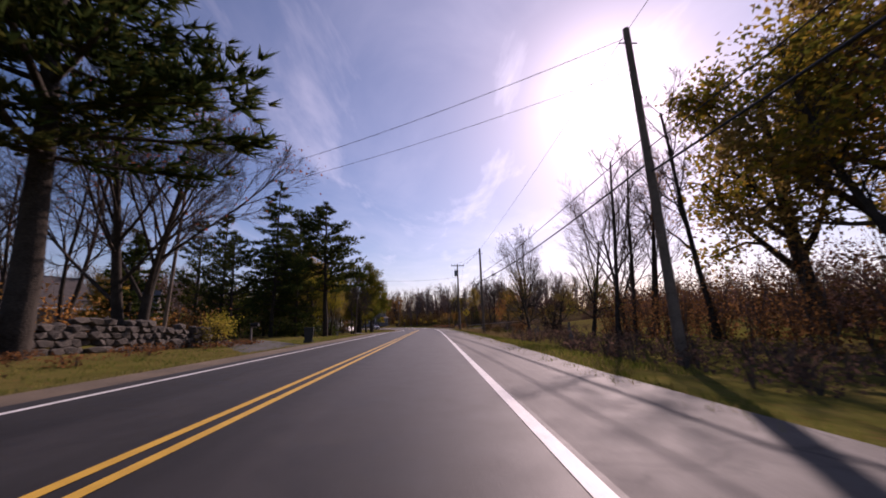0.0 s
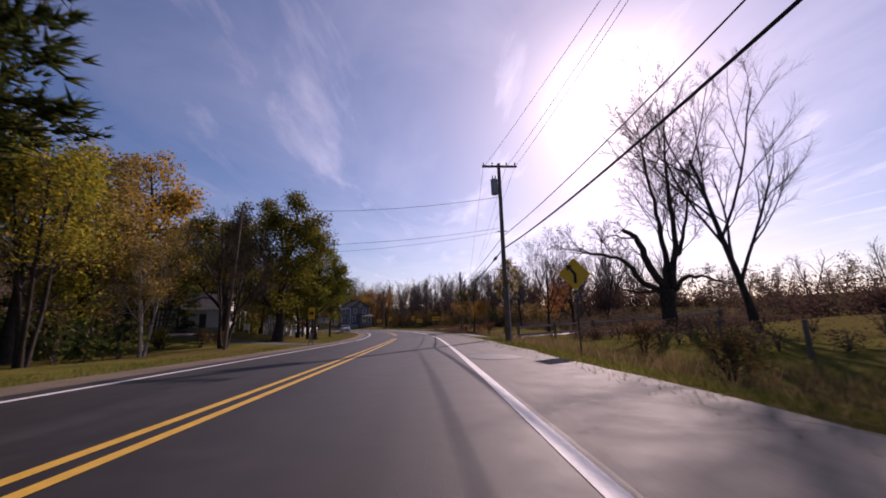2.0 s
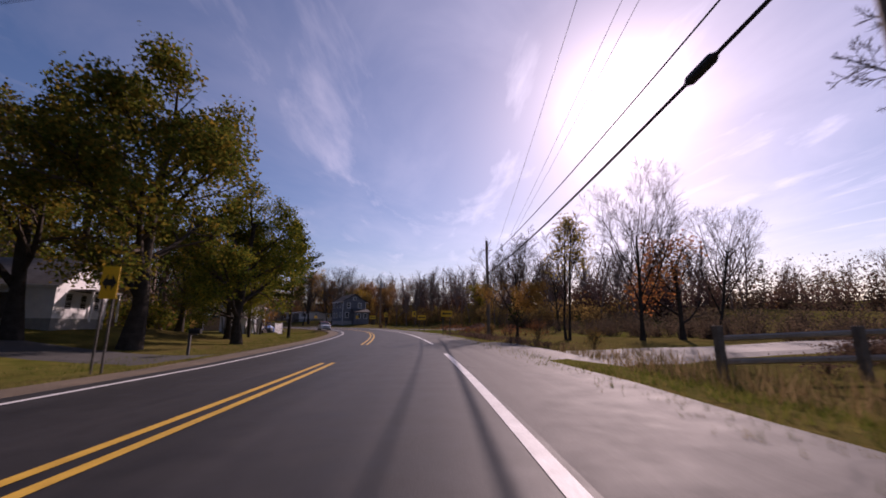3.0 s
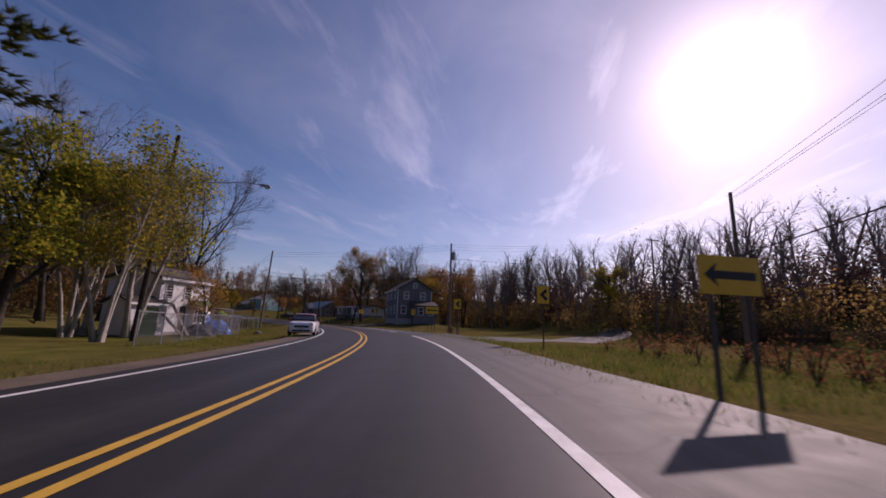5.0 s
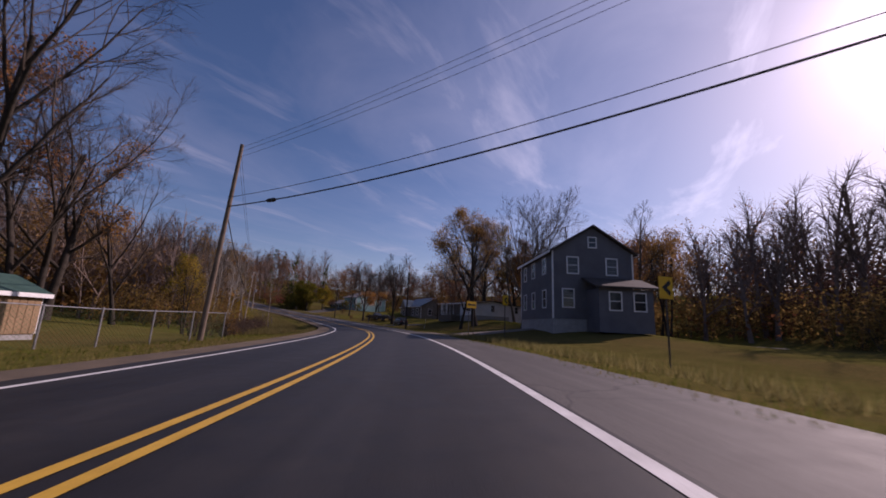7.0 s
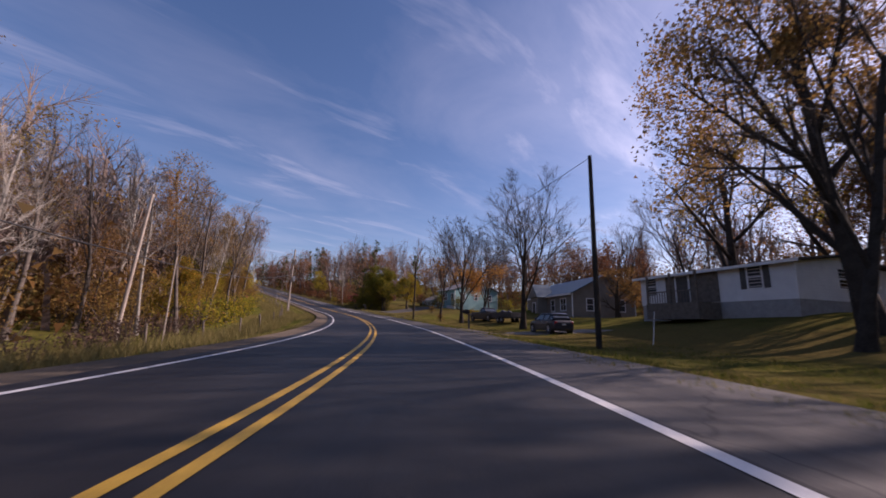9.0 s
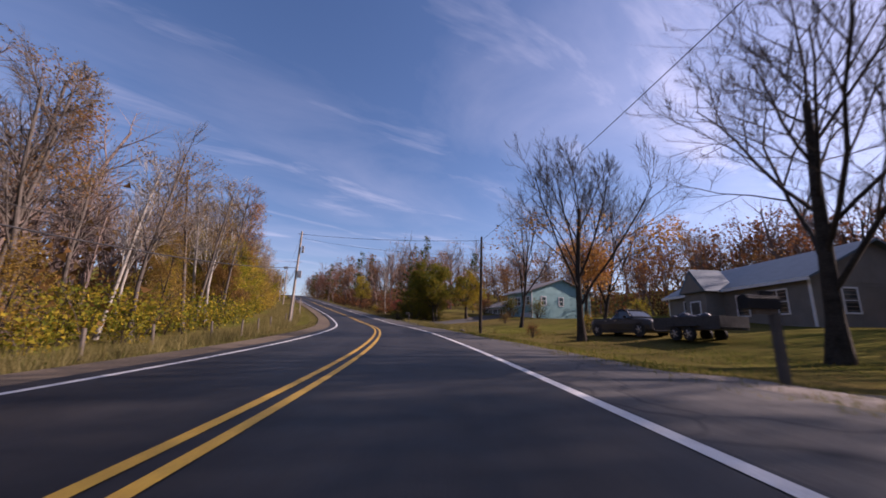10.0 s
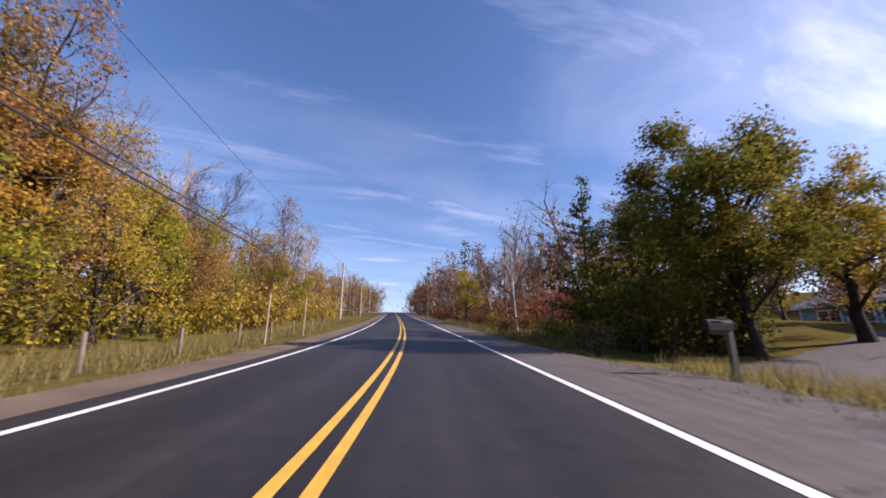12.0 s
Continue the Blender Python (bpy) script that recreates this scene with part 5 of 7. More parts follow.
    thicket("brush", "dark shaded shrubs behind a lawn", strip(rng, 50, 92, 127, -24, -18), "oak", 27, 2.6, 150, 0.14)
    thicket("brush", "dark brown hedgerow behind a field and lawn", strip(rng, 120, 60, 136, 35, 44), "brush", 28, 2.9, 330, 0.11, low=True)
    thicket("brush", "dark brown hedgerow along the far side of a lawn", strip(rng, 95, 70, 111, 26, 33), "brush", 34, 1.7, 380, 0.07, low=True)
    thicket("brush", "dark dead brush beside a rail fence", strip(rng, 80, 63.5, 73, 12, 25), "brush", 35, 0.7, 380, 0.04)
    thicket("brush", "brown brush behind a stone wall", strip(rng, 50, 12, 36, -25, -15), "maple_orange", 29, 2.6, 130, 0.12)
    thicket("brush", "dense brown brush behind tall trees", strip(rng, 75, 8, 46, 24, 34), "brush", 36, 5.0, 300, 0.115, low=True)
    thicket("brush", "dense brown brush along the far edge of a field", strip(rng, 80, 46, 78, 34, 44), "brush", 37, 4.2, 290, 0.12, low=True)
    thicket("undergrowth", "dry weeds below a stone wall", strip(rng, 40, 5, 26, -10.4, -8.0), "rust", 7, 0.35, 60, 0.06)


woods_all()


def grass_all():
    rng = np.random.default_rng(5)
    tufts("verge_grass", "rough green grass and weeds beside a drive", strip(rng, 1300, 104, 121, 6.0, 15), "green_grass", 21, 0.2, 6)
    tufts("tall_dry_grass", "straw-coloured tall grass in the ditch", strip(rng, 900, 28, 76, 7.6, 11), "dry_grass", 1, 0.55)
    tufts("tall_dry_grass", "straw-coloured tall grass beside the road", strip(rng, 2600, 172, 290, -9.5, -5.6), "dry_grass", 2, 0.6)
    tufts("tall_dry_grass", "straw-coloured tall grass beside the bend", strip(rng, 700, 132, 172, 6.8, 9.4), "dry_grass", 3, 0.4)
    tufts("tall_dry_grass", "straw-coloured tall weeds beside a drive", strip(rng, 700, 226, 247, 6.6, 9.6), "dry_grass", 4, 0.5)
    tufts("tall_dry_grass", "straw-coloured tall weeds below a tree", strip(rng, 500, 252, 290, 6.4, 8.5), "dry_grass", 5, 0.6)
    tufts("verge_grass", "short green grass along the road", strip(rng, 2200, 0, 112, -9, -4.9), "green_grass", 6, 0.13)
    tufts("verge_grass", "short green grass along the road", strip(rng, 2000, 8, 70, 6.0, 9), "green_grass", 7, 0.15)
    tufts("verge_grass", "short green grass along a fence", strip(rng, 1400, 118, 172, -9.5, -4.9), "green_grass", 8, 0.16)
    tufts("verge_grass", "ragged grass along the edge of the shoulder", strip(rng, 2600, -5, 300, 5.1, 5.9), "green_grass", 10, 0.16)
    tufts("verge_grass", "ragged dry grass along the edge of the road", strip(rng, 2600, -5, 300, -4.5, -3.9), "dry_grass", 11, 0.15)
    tufts("verge_grass", "short green lawn grass", strip(rng, 2200, 180, 232, 6.2, 13), "green_grass", 9, 0.12)


grass_all()


# ---- poles and wires ----
M |= {
    # darker than the galvanised metal: the posts' backlit shade put into the colour
    "sign_post": rough_mat("steel_post_dark_as_backlit", (0.05, 0.045, 0.042), (0.12, 0.11, 0.10), 5, 0.6, 0.4),
    "iron": rough_mat("grey_galvanised_metal", (0.22, 0.22, 0.23), (0.42, 0.42, 0.43), 5, 0.45, 0.8),
    "black_tin": rough_mat("dull_black_tin", (0.010, 0.010, 0.011), (0.026, 0.025, 0.024), 6, 0.7, spec=0.2),
    "dark_metal": rough_mat("dark_painted_metal", (0.03, 0.03, 0.032), (0.07, 0.07, 0.075), 6, 0.5, 0.3),
    "cable": rough_mat("black_cable", (0.012, 0.012, 0.013), (0.03, 0.03, 0.032), 4, 0.6),
    "can": rough_mat("grey_transformer_paint", (0.22, 0.23, 0.24), (0.34, 0.35, 0.36), 5, 0.5),
    "sign_yellow": rough_mat("yellow_sign_face", (0.72, 0.40, 0.015), (0.85, 0.50, 0.02), 3, 0.45, relief=0.02),
    "sign_black": rough_mat("black_sign_ink", (0.012, 0.012, 0.012), (0.02, 0.02, 0.02), 3, 0.5, relief=0.02),
    "sign_white": rough_mat("white_painted_board", (0.60, 0.60, 0.58), (0.78, 0.78, 0.76), 3, 0.6),
    "white_siding": rough_mat("white_house_siding", (0.62, 0.62, 0.62), (0.80, 0.80, 0.79), 1.2, 0.7),
    "beige_siding": rough_mat("beige_house_siding", (0.17, 0.15, 0.127), (0.25, 0.225, 0.195), 1.2, 0.75),
    "grey_siding": rough_mat("blue_grey_house_siding", (0.098, 0.099, 0.112), (0.155, 0.156, 0.172), 1.2, 0.75),
    "teal_siding": rough_mat("teal_house_siding", (0.17, 0.35, 0.35), (0.25, 0.45, 0.44), 1.2, 0.7),
    "shed_boards": rough_mat("tan_shed_boards", (0.20, 0.125, 0.065), (0.32, 0.21, 0.115), 1.5, 0.8),
    "shingle": rough_mat("grey_roof_shingle", (0.10, 0.095, 0.09), (0.19, 0.18, 0.175), 2.0, 0.9, fine=18, relief=0.5),
    "dark_shingle": rough_mat("dark_brown_roof_shingle", (0.04, 0.033, 0.03), (0.075, 0.064, 0.058), 2.0, 0.9, fine=18, relief=0.5),
    "green_roof": rough_mat("green_sheet_roof", (0.02, 0.055, 0.045), (0.045, 0.10, 0.08), 2.0, 0.6),
    "blue_roof": rough_mat("blue_grey_sheet_roof", (0.07, 0.11, 0.14), (0.12, 0.17, 0.20), 2.0, 0.55, 0.1),
    "trim": rough_mat("white_trim_paint", (0.66, 0.66, 0.65), (0.82, 0.82, 0.81), 3, 0.6),
    "door": rough_mat("dark_door_paint", (0.05, 0.045, 0.04), (0.10, 0.09, 0.08), 3, 0.6),
    "garage": rough_mat("pale_garage_door", (0.55, 0.55, 0.56), (0.70, 0.70, 0.71), 3, 0.6),
    "green_board": rough_mat("green_painted_boards", (0.06, 0.12, 0.04), (0.11, 0.19, 0.07), 3, 0.7),
    "concrete": rough_mat("grey_concrete_block", (0.24, 0.235, 0.23), (0.38, 0.375, 0.36), 3, 0.9),
    "brick": rough_mat("dark_chimney_brick", (0.08, 0.05, 0.04), (0.16, 0.09, 0.07), 6, 0.9),
    "old_wood": rough_mat("grey_weathered_wood", (0.08, 0.065, 0.05), (0.20, 0.165, 0.135), 4, 0.9, fine=30, relief=0.5),
    "stone": rough_mat("field_stone", (0.03, 0.025, 0.02), (0.12, 0.10, 0.082), 3, 0.9, fine=22, relief=0.7, depth=0.03),
    "tarp_blue": rough_mat("blue_tarpaulin", (0.02, 0.09, 0.30), (0.05, 0.18, 0.48), 3, 0.45),
    "tarp_dark": rough_mat("dark_tarpaulin", (0.02, 0.025, 0.035), (0.05, 0.06, 0.08), 3, 0.5),
    "lime_cloth": rough_mat("lime_green_cloth", (0.35, 0.55, 0.04), (0.50, 0.72, 0.08), 3, 0.8),
    "bin_plastic": rough_mat("black_bin_plastic", (0.012, 0.014, 0.016), (0.03, 0.032, 0.035), 3, 0.5),
    "tyre": rough_mat("black_rubber_tyre", (0.012, 0.012, 0.012), (0.03, 0.03, 0.03), 5, 0.85),
    "rim": rough_mat("silver_wheel_rim", (0.45, 0.45, 0.46), (0.62, 0.62, 0.63), 5, 0.3, 0.9),
    "trunk_pod": rough_mat("black_car_trim", (0.015, 0.015, 0.016), (0.03, 0.03, 0.03), 5, 0.5),
    "plate": rough_mat("plain_number_plate", (0.5, 0.5, 0.48), (0.65, 0.65, 0.62), 3, 0.5),
    "red_light": rough_mat("red_lamp_plastic", (0.30, 0.01, 0.01), (0.45, 0.02, 0.02), 3, 0.3),
}


def paint_mat(name, colour, coat=0.8):
    m, nt, b = nodes_of(name)
    n = noise_node(nt, obj_pos(nt), 2.0, 4)
    nt.links.new(link_ramp(nt, n, [(0.3, tuple(v * 0.9 for v in colour)), (0.7, colour)]), b.inputs["Base Color"])
    b.inputs["Roughness"].default_value, b.inputs["Coat Weight"].default_value, b.inputs["Coat Roughness"].default_value = 0.4, coat, 0.06
    return m


def glass_mat(name, tint=(0.02, 0.025, 0.03)):
    m, nt, b = nodes_of(name)
    n = noise_node(nt, obj_pos(nt), 1.5, 2)
    nt.links.new(link_ramp(nt, n, [(0.3, tint), (0.8, tuple(v * 1.8 for v in tint))]), b.inputs["Base Color"])
    b.inputs["Roughness"].default_value, b.inputs["Specular IOR Level"].default_value = 0.06, 0.6
    return m


M |= {"white_paint": paint_mat("white_car_paint", (0.78, 0.79, 0.80)), "red_paint": paint_mat("red_car_paint", (0.42, 0.015, 0.03)),
      "dark_paint": paint_mat("dark_blue_car_paint", (0.020, 0.022, 0.034), 0.3), "black_paint": paint_mat("black_car_paint", (0.015, 0.015, 0.017), 0.3),
      "glass": glass_mat("dark_window_glass"), "lamp_glass": glass_mat("pale_lamp_glass", (0.45, 0.46, 0.47))}


def utility_pole(s, d, top, lean=(0.0, 0.0), mat="pole", arm=False, can=False, box=False, rad=0.15, label="", arms=(), riser=False):
    """A round wooden pole; top: height of its tip above sea level of the plan. Gives the spots where wires hang."""
    ob = holder("utility_pole", s, d, label=label, category="utility pole")
    g = on_ground(s, d)[2]
    H = top - g
    lx, ly = lean[0] * H, lean[1] * H

    def at(f, dx=0.0, dy=0.0):
        return Vector((lx * f + dx, ly * f + dy, H * f))
    bm = bmesh.new()
    rod(bm, at(-0.03), at(1), rad, rad * 0.66, 12)
    part("pole", bm, M[mat], ob)
    if arm:
        bm = bmesh.new()
        c = at(0.975)
        box_at = (c.x - 1.1, c.x + 1.1, c.y - rad - 0.09, c.y - rad + 0.01, c.z - 0.06, c.z + 0.06)
        box_(bm, *box_at)
        part("crossarm", bm, M[mat], ob)
        for e in (-1.0, -0.45, 0.45, 1.0):
            bm = bmesh.new()
            rod(bm, (c.x + e, c.y - rad - 0.04, c.z + 0.06), (c.x + e, c.y - rad - 0.04, c.z + 0.16), 0.03, 0.022, 8)
            rod(bm, (c.x + e, c.y - rad - 0.04, c.z + 0.15), (c.x + e, c.y - rad - 0.04, c.z + 0.26), 0.055, 0.04, 8)
            part("insulator", bm, M["dark_metal"], ob)
    if can:
        bm = bmesh.new()
        c = at(0.86, -0.34 if can is True else 0.34)
        rod(bm, c + Vector((0, 0, -0.5)), c + Vector((0, 0, 0.45)), 0.22, 0.22, 16)
        rod(bm, c + Vector((0, 0, 0.45)), c + Vector((0, 0, 0.52)), 0.24, 0.12, 16)
        tr = part("transformer", bm, M["can"], ob, "grey transformer can")
        for e in (-0.09, 0.09):
            bm = bmesh.new()
            rod(bm, c + Vector((e, 0, 0.5)), c + Vector((e, 0, 0.75)), 0.04, 0.03, 8)
            part("bushing", bm, M["dark_metal"], tr)
        bm = bmesh.new()
        box_(bm, c.x + (0.15 if can is True else -0.36), c.x + (0.36 if can is True else -0.15), c.y - 0.05, c.y + 0.05, c.z - 0.1, c.z + 0.1)
        part("bracket", bm, M["iron"], ob)
    if box:
        for f, w in ((0.53, 0.34), (0.80, 0.22)):
            bm = bmesh.new()
            c = at(f, 0.30)
            box_(bm, c.x - w / 2, c.x + w / 2, c.y - 0.16, c.y + 0.16, c.z - 0.32, c.z + 0.32, 0.02)
            part("equipment_box", bm, M["can"], ob, "pale grey equipment box")
    if riser:
        bm = bmesh.new()
        rod(bm, at(0.0, rad + 0.04), at(0.3, rad * 0.9 + 0.04), 0.035, 0.035, 8)
        part("conduit", bm, M["iron"], ob)
    for f in arms:
        bm = bmesh.new()
        c = at(f)
        rod(bm, c + Vector((-0.32, 0, 0)), c + Vector((0.32, 0, 0)), 0.03, 0.03, 6)
        part("bracket", bm, M["iron"], ob)
    world = ob.matrix_basis

    def hook(f, dx=0.0):
        return world @ at(f, dx)
    return hook


def box_(bm, *a):
    return box(bm, *a[:6], bevel=a[6] if len(a) > 6 else 0.0)


def cable(a, b, sag, rad=0.012, label="black overhead cable hung between poles", lump=None):
    """A hanging wire; lump: where along it a splice case sits."""
    a, b = Vector(a), Vector(b)
    n = 24
    pts = [a.lerp(b, i / n) + Vector((0, 0, -sag * 4 * (i / n) * (1 - i / n))) for i in range(n + 1)]
    sh = Shape()
    sh.tube([p - a for p in pts], [rad] * (n + 1), 6)
    ob = new("overhead_cable", mesh_from("overhead_cable", sh.v, sh.f, M["cable"]))
    ob.matrix_basis = Matrix.Translation(a)
    tagged(ob, label, "cable")
    if lump is not None:
        i = int(lump * n)
        p, q = pts[i] - a, pts[i + 1] - a
        w = (q - p).normalized()
        bm = bmesh.new()
        rod(bm, p, p + w * 0.55, 0.10, 0.10, 10)
        rod(bm, p - w * 0.14, p, 0.03, 0.10, 10)
        rod(bm, p + w * 0.55, p + w * 0.69, 0.10, 0.03, 10)
        part("splice_case", bm, M["cable"], ob)
    return ob


def wires_all():
    brown, pale = "weathered brown wooden utility pole beside the road", "sun-bleached leaning utility pole with grey equipment boxes"
    y0 = utility_pole(-28, 8.3, 9.2, label=brown)
    z = utility_pole(11.8, 10.0, 11.2, (-0.03, 0), rad=0.17, label=brown, arms=(0.95,))
    a = utility_pole(42, 8.0, 9.2, (-0.005, 0), label=brown, arms=(0.94, 0.62))
    b = utility_pole(64.6, 7.4, 11.0, arm=True, can=True, rad=0.16, label="wooden utility pole with a crossarm and a transformer", arms=(0.6,), riser=True)
    c = utility_pole(91.8, 9.6, 7.9, label=brown, arms=(0.9,))
    c2 = utility_pole(118, 22, 9.5, label=brown)
    el = utility_pole(68.3, -10.2, 9.4, (0.045, 0.0), label="thin leaning wooden utility pole beside a lawn", rad=0.11)
    ml = utility_pole(26.8, -15.6, 11.4, (0.05, 0.0), label="leaning wooden utility pole behind a stone wall", rad=0.13)
    dd = utility_pole(142.7, 12.5, 10.9, (-0.004, 0), label="wooden utility pole with a transformer on a lawn", can="right", arms=(0.62,))
    e = utility_pole(160.5, -8.3, 10.8, (0.045, 0.02), label="leaning wooden utility pole beyond a chain-link fence")
    utility_pole(152, -15.5, 6.0, label="thin pale pole behind a fence", rad=0.05, mat="pale_pole")
    r = utility_pole(138.6, 39.8, 13.5, arm=True, label="wooden utility pole with a crossarm at the wood's edge")
    f = utility_pole(193.2, 9.4, 8.5, label="dark weathered wooden utility pole beside the road", rad=0.12, mat="bark")
    g = utility_pole(237.0, -6.3, 11.0, (0.03, 0.015), rad=0.13, mat="pale_pole", box=True, label=pale, arms=(0.66, 0.97), riser=True)
    sn = utility_pole(200.2, -11.8, 7.4, (0.045, 0.04), mat="pale_pole", rad=0.10, label="pale leaning pole before the woods")
    # bark instead of pole wood: the shade on this pole is put into its colour
    h = utility_pole(225.6, 8.0, 8.9, (0.02, 0.02), label="dark leaning wooden utility pole on the verge", rad=0.12, mat="bark")
    k = utility_pole(290, -7.5, 15.0, mat="pale_pole", label="pale wooden utility pole beside the road", arms=(0.9,))
    k2 = utility_pole(325, -7.8, 18.6, mat="pale_pole", label="pale wooden utility pole beside the road", arms=(0.9,))
    k3 = utility_pole(362, -8, 22.4, mat="pale_pole", label="pale wooden utility pole beside the road")
    far = utility_pole(195, -20, 9.0, mat="pole", label=brown)
    for p, q in ((y0, z), (z, a)):
        cable(p(0.56), q(0.62 if q is a else 0.53), 0.35, 0.035, lump=0.82)
        cable(p(0.64), q(0.70 if q is a else 0.60), 0.3, 0.018)
        cable(p(0.99), q(0.99), 0.25, 0.009)
    cable(a(0.62), b(0.50), 0.35, 0.035, lump=0.10)
    cable(a(0.70), b(0.57), 0.35, 0.018)
    for dx in (-1.0, 0.45, 1.0):
        cable(a(0.98), b(0.975, dx), 0.25, 0.009)
        cable(b(0.975, dx), c2(0.97, dx * 0.3), 0.5, 0.009)
    cable(b(0.50), c(0.66), 0.35, 0.035, lump=0.12)
    cable(b(0.57), c(0.80), 0.35, 0.018)
    cable(c(0.66), c2(0.6), 0.4, 0.03)
    cable(b(0.80), el(0.98), 0.5, 0.012)
    cable(b(0.62), el(0.72), 0.45, 0.010)
    cable(b(0.60), el(0.66), 0.5, 0.008)
    cable(ml(0.97), z(0.97), 0.6, 0.012)
    cable(ml(0.88), z(0.86), 0.6, 0.009)
    cable(dd(0.64), e(0.66), 0.55, 0.03, lump=0.84)
    cable(dd(0.68), e(0.71), 0.5, 0.014)
    for u in (0.985, 0.96, 0.93):
        cable(dd(u), e(u), 0.4, 0.008)
        cable(dd(u), r(u), 0.5, 0.008)
    cable(dd(0.66), r(0.6), 0.6, 0.025)
    cable(dd(0.83), r(0.75), 0.6, 0.012)
    cable(e(0.62), sn(0.56), 0.9, 0.03)
    cable(e(0.97), sn(0.98), 0.5, 0.009)
    cable(e(0.92), sn(0.93), 0.5, 0.009)
    cable(sn(0.56), g(0.60), 0.8, 0.03, lump=0.93)
    cable(sn(0.66), g(0.66), 0.8, 0.014)
    cable(g(0.97), h(0.96), 0.25, 0.016)
    cable(g(0.93), h(0.80), 0.4, 0.010)
    cable(h(0.96), f(0.99), 0.3, 0.012)
    cable(g(0.60), k(0.62), 0.6, 0.03)
    cable(g(0.63), k(0.68), 0.6, 0.02)
    cable(g(0.98), k(0.97), 0.5, 0.009)
    cable(k(0.64), k2(0.64), 0.5, 0.03)
    cable(k(0.97), k2(0.97), 0.5, 0.009)
    cable(k2(0.64), k3(0.64), 0.5, 0.03)
    x, y, zz, _ = on_ground(233, 30)
    cable(h(0.93), (x, y, zz + 7.5), 0.4, 0.012)
    # the street lamp on its leaning pole
    ob = holder("street_lamp", 124.0, -11.8, label="street lamp on a long arm from a leaning wooden pole", category="street lamp")
    # dark bark colour stands in for the pole seen against the light
    part("pole", rod(bmesh.new(), (0, 0, -0.3), (0.5, 0, 12.3), 0.16, 0.10, 12), M["bark"], ob)
    bm = bmesh.new()
    rod(bm, (0.35, -0.1, 9.15), (4.6, 0, 9.75), 0.035, 0.03, 8)
    rod(bm, (4.6, 0, 9.75), (5.5, 0, 9.68), 0.03, 0.028, 8)
    rod(bm, (0.4, 0, 9.9), (3.4, 0, 9.6), 0.012, 0.012, 6)
    arm = part("arm", bm, M["iron"], ob)
    bm = bmesh.new()
    rod(bm, (5.4, 0, 9.69), (5.95, 0, 9.60), 0.07, 0.13, 12)
    rod(bm, (5.95, 0, 9.60), (6.05, 0, 9.58), 0.13, 0.06, 12)
    part("lamp_head", bm, M["can"], arm)
    bm = bmesh.new()
    bmesh.ops.create_uvsphere(bm, u_segments=12, v_segments=8, radius=0.12, matrix=Matrix.Translation((5.84, 0, 9.52)) @ Matrix.Diagonal((1, 1, 0.8, 1)))
    part("lens", bm, M["lamp_glass"], arm)


wires_all()


# ---- drives and side road ----
def flat(name, pts, width, mat, label, lift=0.035, start=1.0):
    tagged(new(name, drape(name, pts, width, M[mat], lift, start)), label, "driveway", kind="structure")


flat("side_road", [(75.5, 4.2), (75.5, 9), (76.5, 16), (79, 25)], [11, 7, 6, 5], "shoulder", "pale asphalt side road meeting the main road", 0.09, 0.15)
flat("driveway", [(123.2, 4.4), (125.4, 9), (130.5, 18), (137.5, 29), (144.5, 40), (150, 47)], [12, 6.8, 6.5, 6.5, 5.5, 3.5], "drive", "worn asphalt drive curving over a lawn", 0.07, 0.2)
flat("driveway", [(174, 5.8), (173.5, 10), (170, 20), (165, 34)], [13, 8, 6, 5], "gravel", "gravel drive with muddy wheel tracks", 0.09, 0.15)
flat("driveway", [(202, 4.4), (202.5, 9), (203, 16)], [8, 5, 4.5], "gravel", "gravel drive beside a white house")
flat("driveway", [(243.5, 4.4), (245, 9), (248, 14), (250, 19.5), (251, 24.5)], [11, 6.5, 6, 5.5, 5], "drive", "worn asphalt drive to a teal house")
flat("driveway", [(78.5, -3.9), (78.5, -8), (80, -16), (84, -22)], [9, 5, 4, 4], "drive", "asphalt drive to a white house")
flat("driveway", [(20, -4.2), (32, -14), (36, -24)], [6, 4, 4], "drive", "asphalt drive to a house behind a stone wall")


# patches and tar on the shoulder
def patch(s, d, ls, ld, mat, label, turn=0.0):
    n = 14
    rng = np.random.default_rng(int(s * 10))
    V = []
    for i in range(n):
        a = 2 * math.pi * i / n
        k = 1 + rng.normal(0, 0.08)
        u, v = ls * math.copysign(abs(math.cos(a)) ** 0.6, math.cos(a)) * k, ld * math.copysign(abs(math.sin(a)) ** 0.6, math.sin(a)) * k
        x, y, z, _ = at_road(s + u, d + v)
        V.append((x, y, z + 0.004))
    tagged(new("asphalt_patch", mesh_from("asphalt_patch", V, [tuple(range(n))], M[mat])), label, "asphalt patch", kind="structure")


patch(52.0, 4.2, 0.8, 0.65, "tar", "dark square tar patch on the shoulder")
patch(128.0, 4.2, 0.9, 0.5, "tar", "dark tar patch on the shoulder")
patch(124.5, 4.5, 0.5, 0.6, "tar", "dark tar patch on the shoulder")


# ---- signs ----
def prism(bm, outline, y0, y1):
    """A flat outline in x and z given thickness along y."""
    a = [bm.verts.new((x, y0, z)) for x, z in outline]
    b = [bm.verts.new((x, y1, z)) for x, z in outline]
    bm.faces.new(a)
    bm.faces.new(b[::-1])
    n = len(a)
    for i in range(n):
        bm.faces.new((a[i], b[i], b[(i + 1) % n], a[(i + 1) % n]))
    bmesh.ops.recalc_face_normals(bm, faces=bm.faces[:])
    return bm


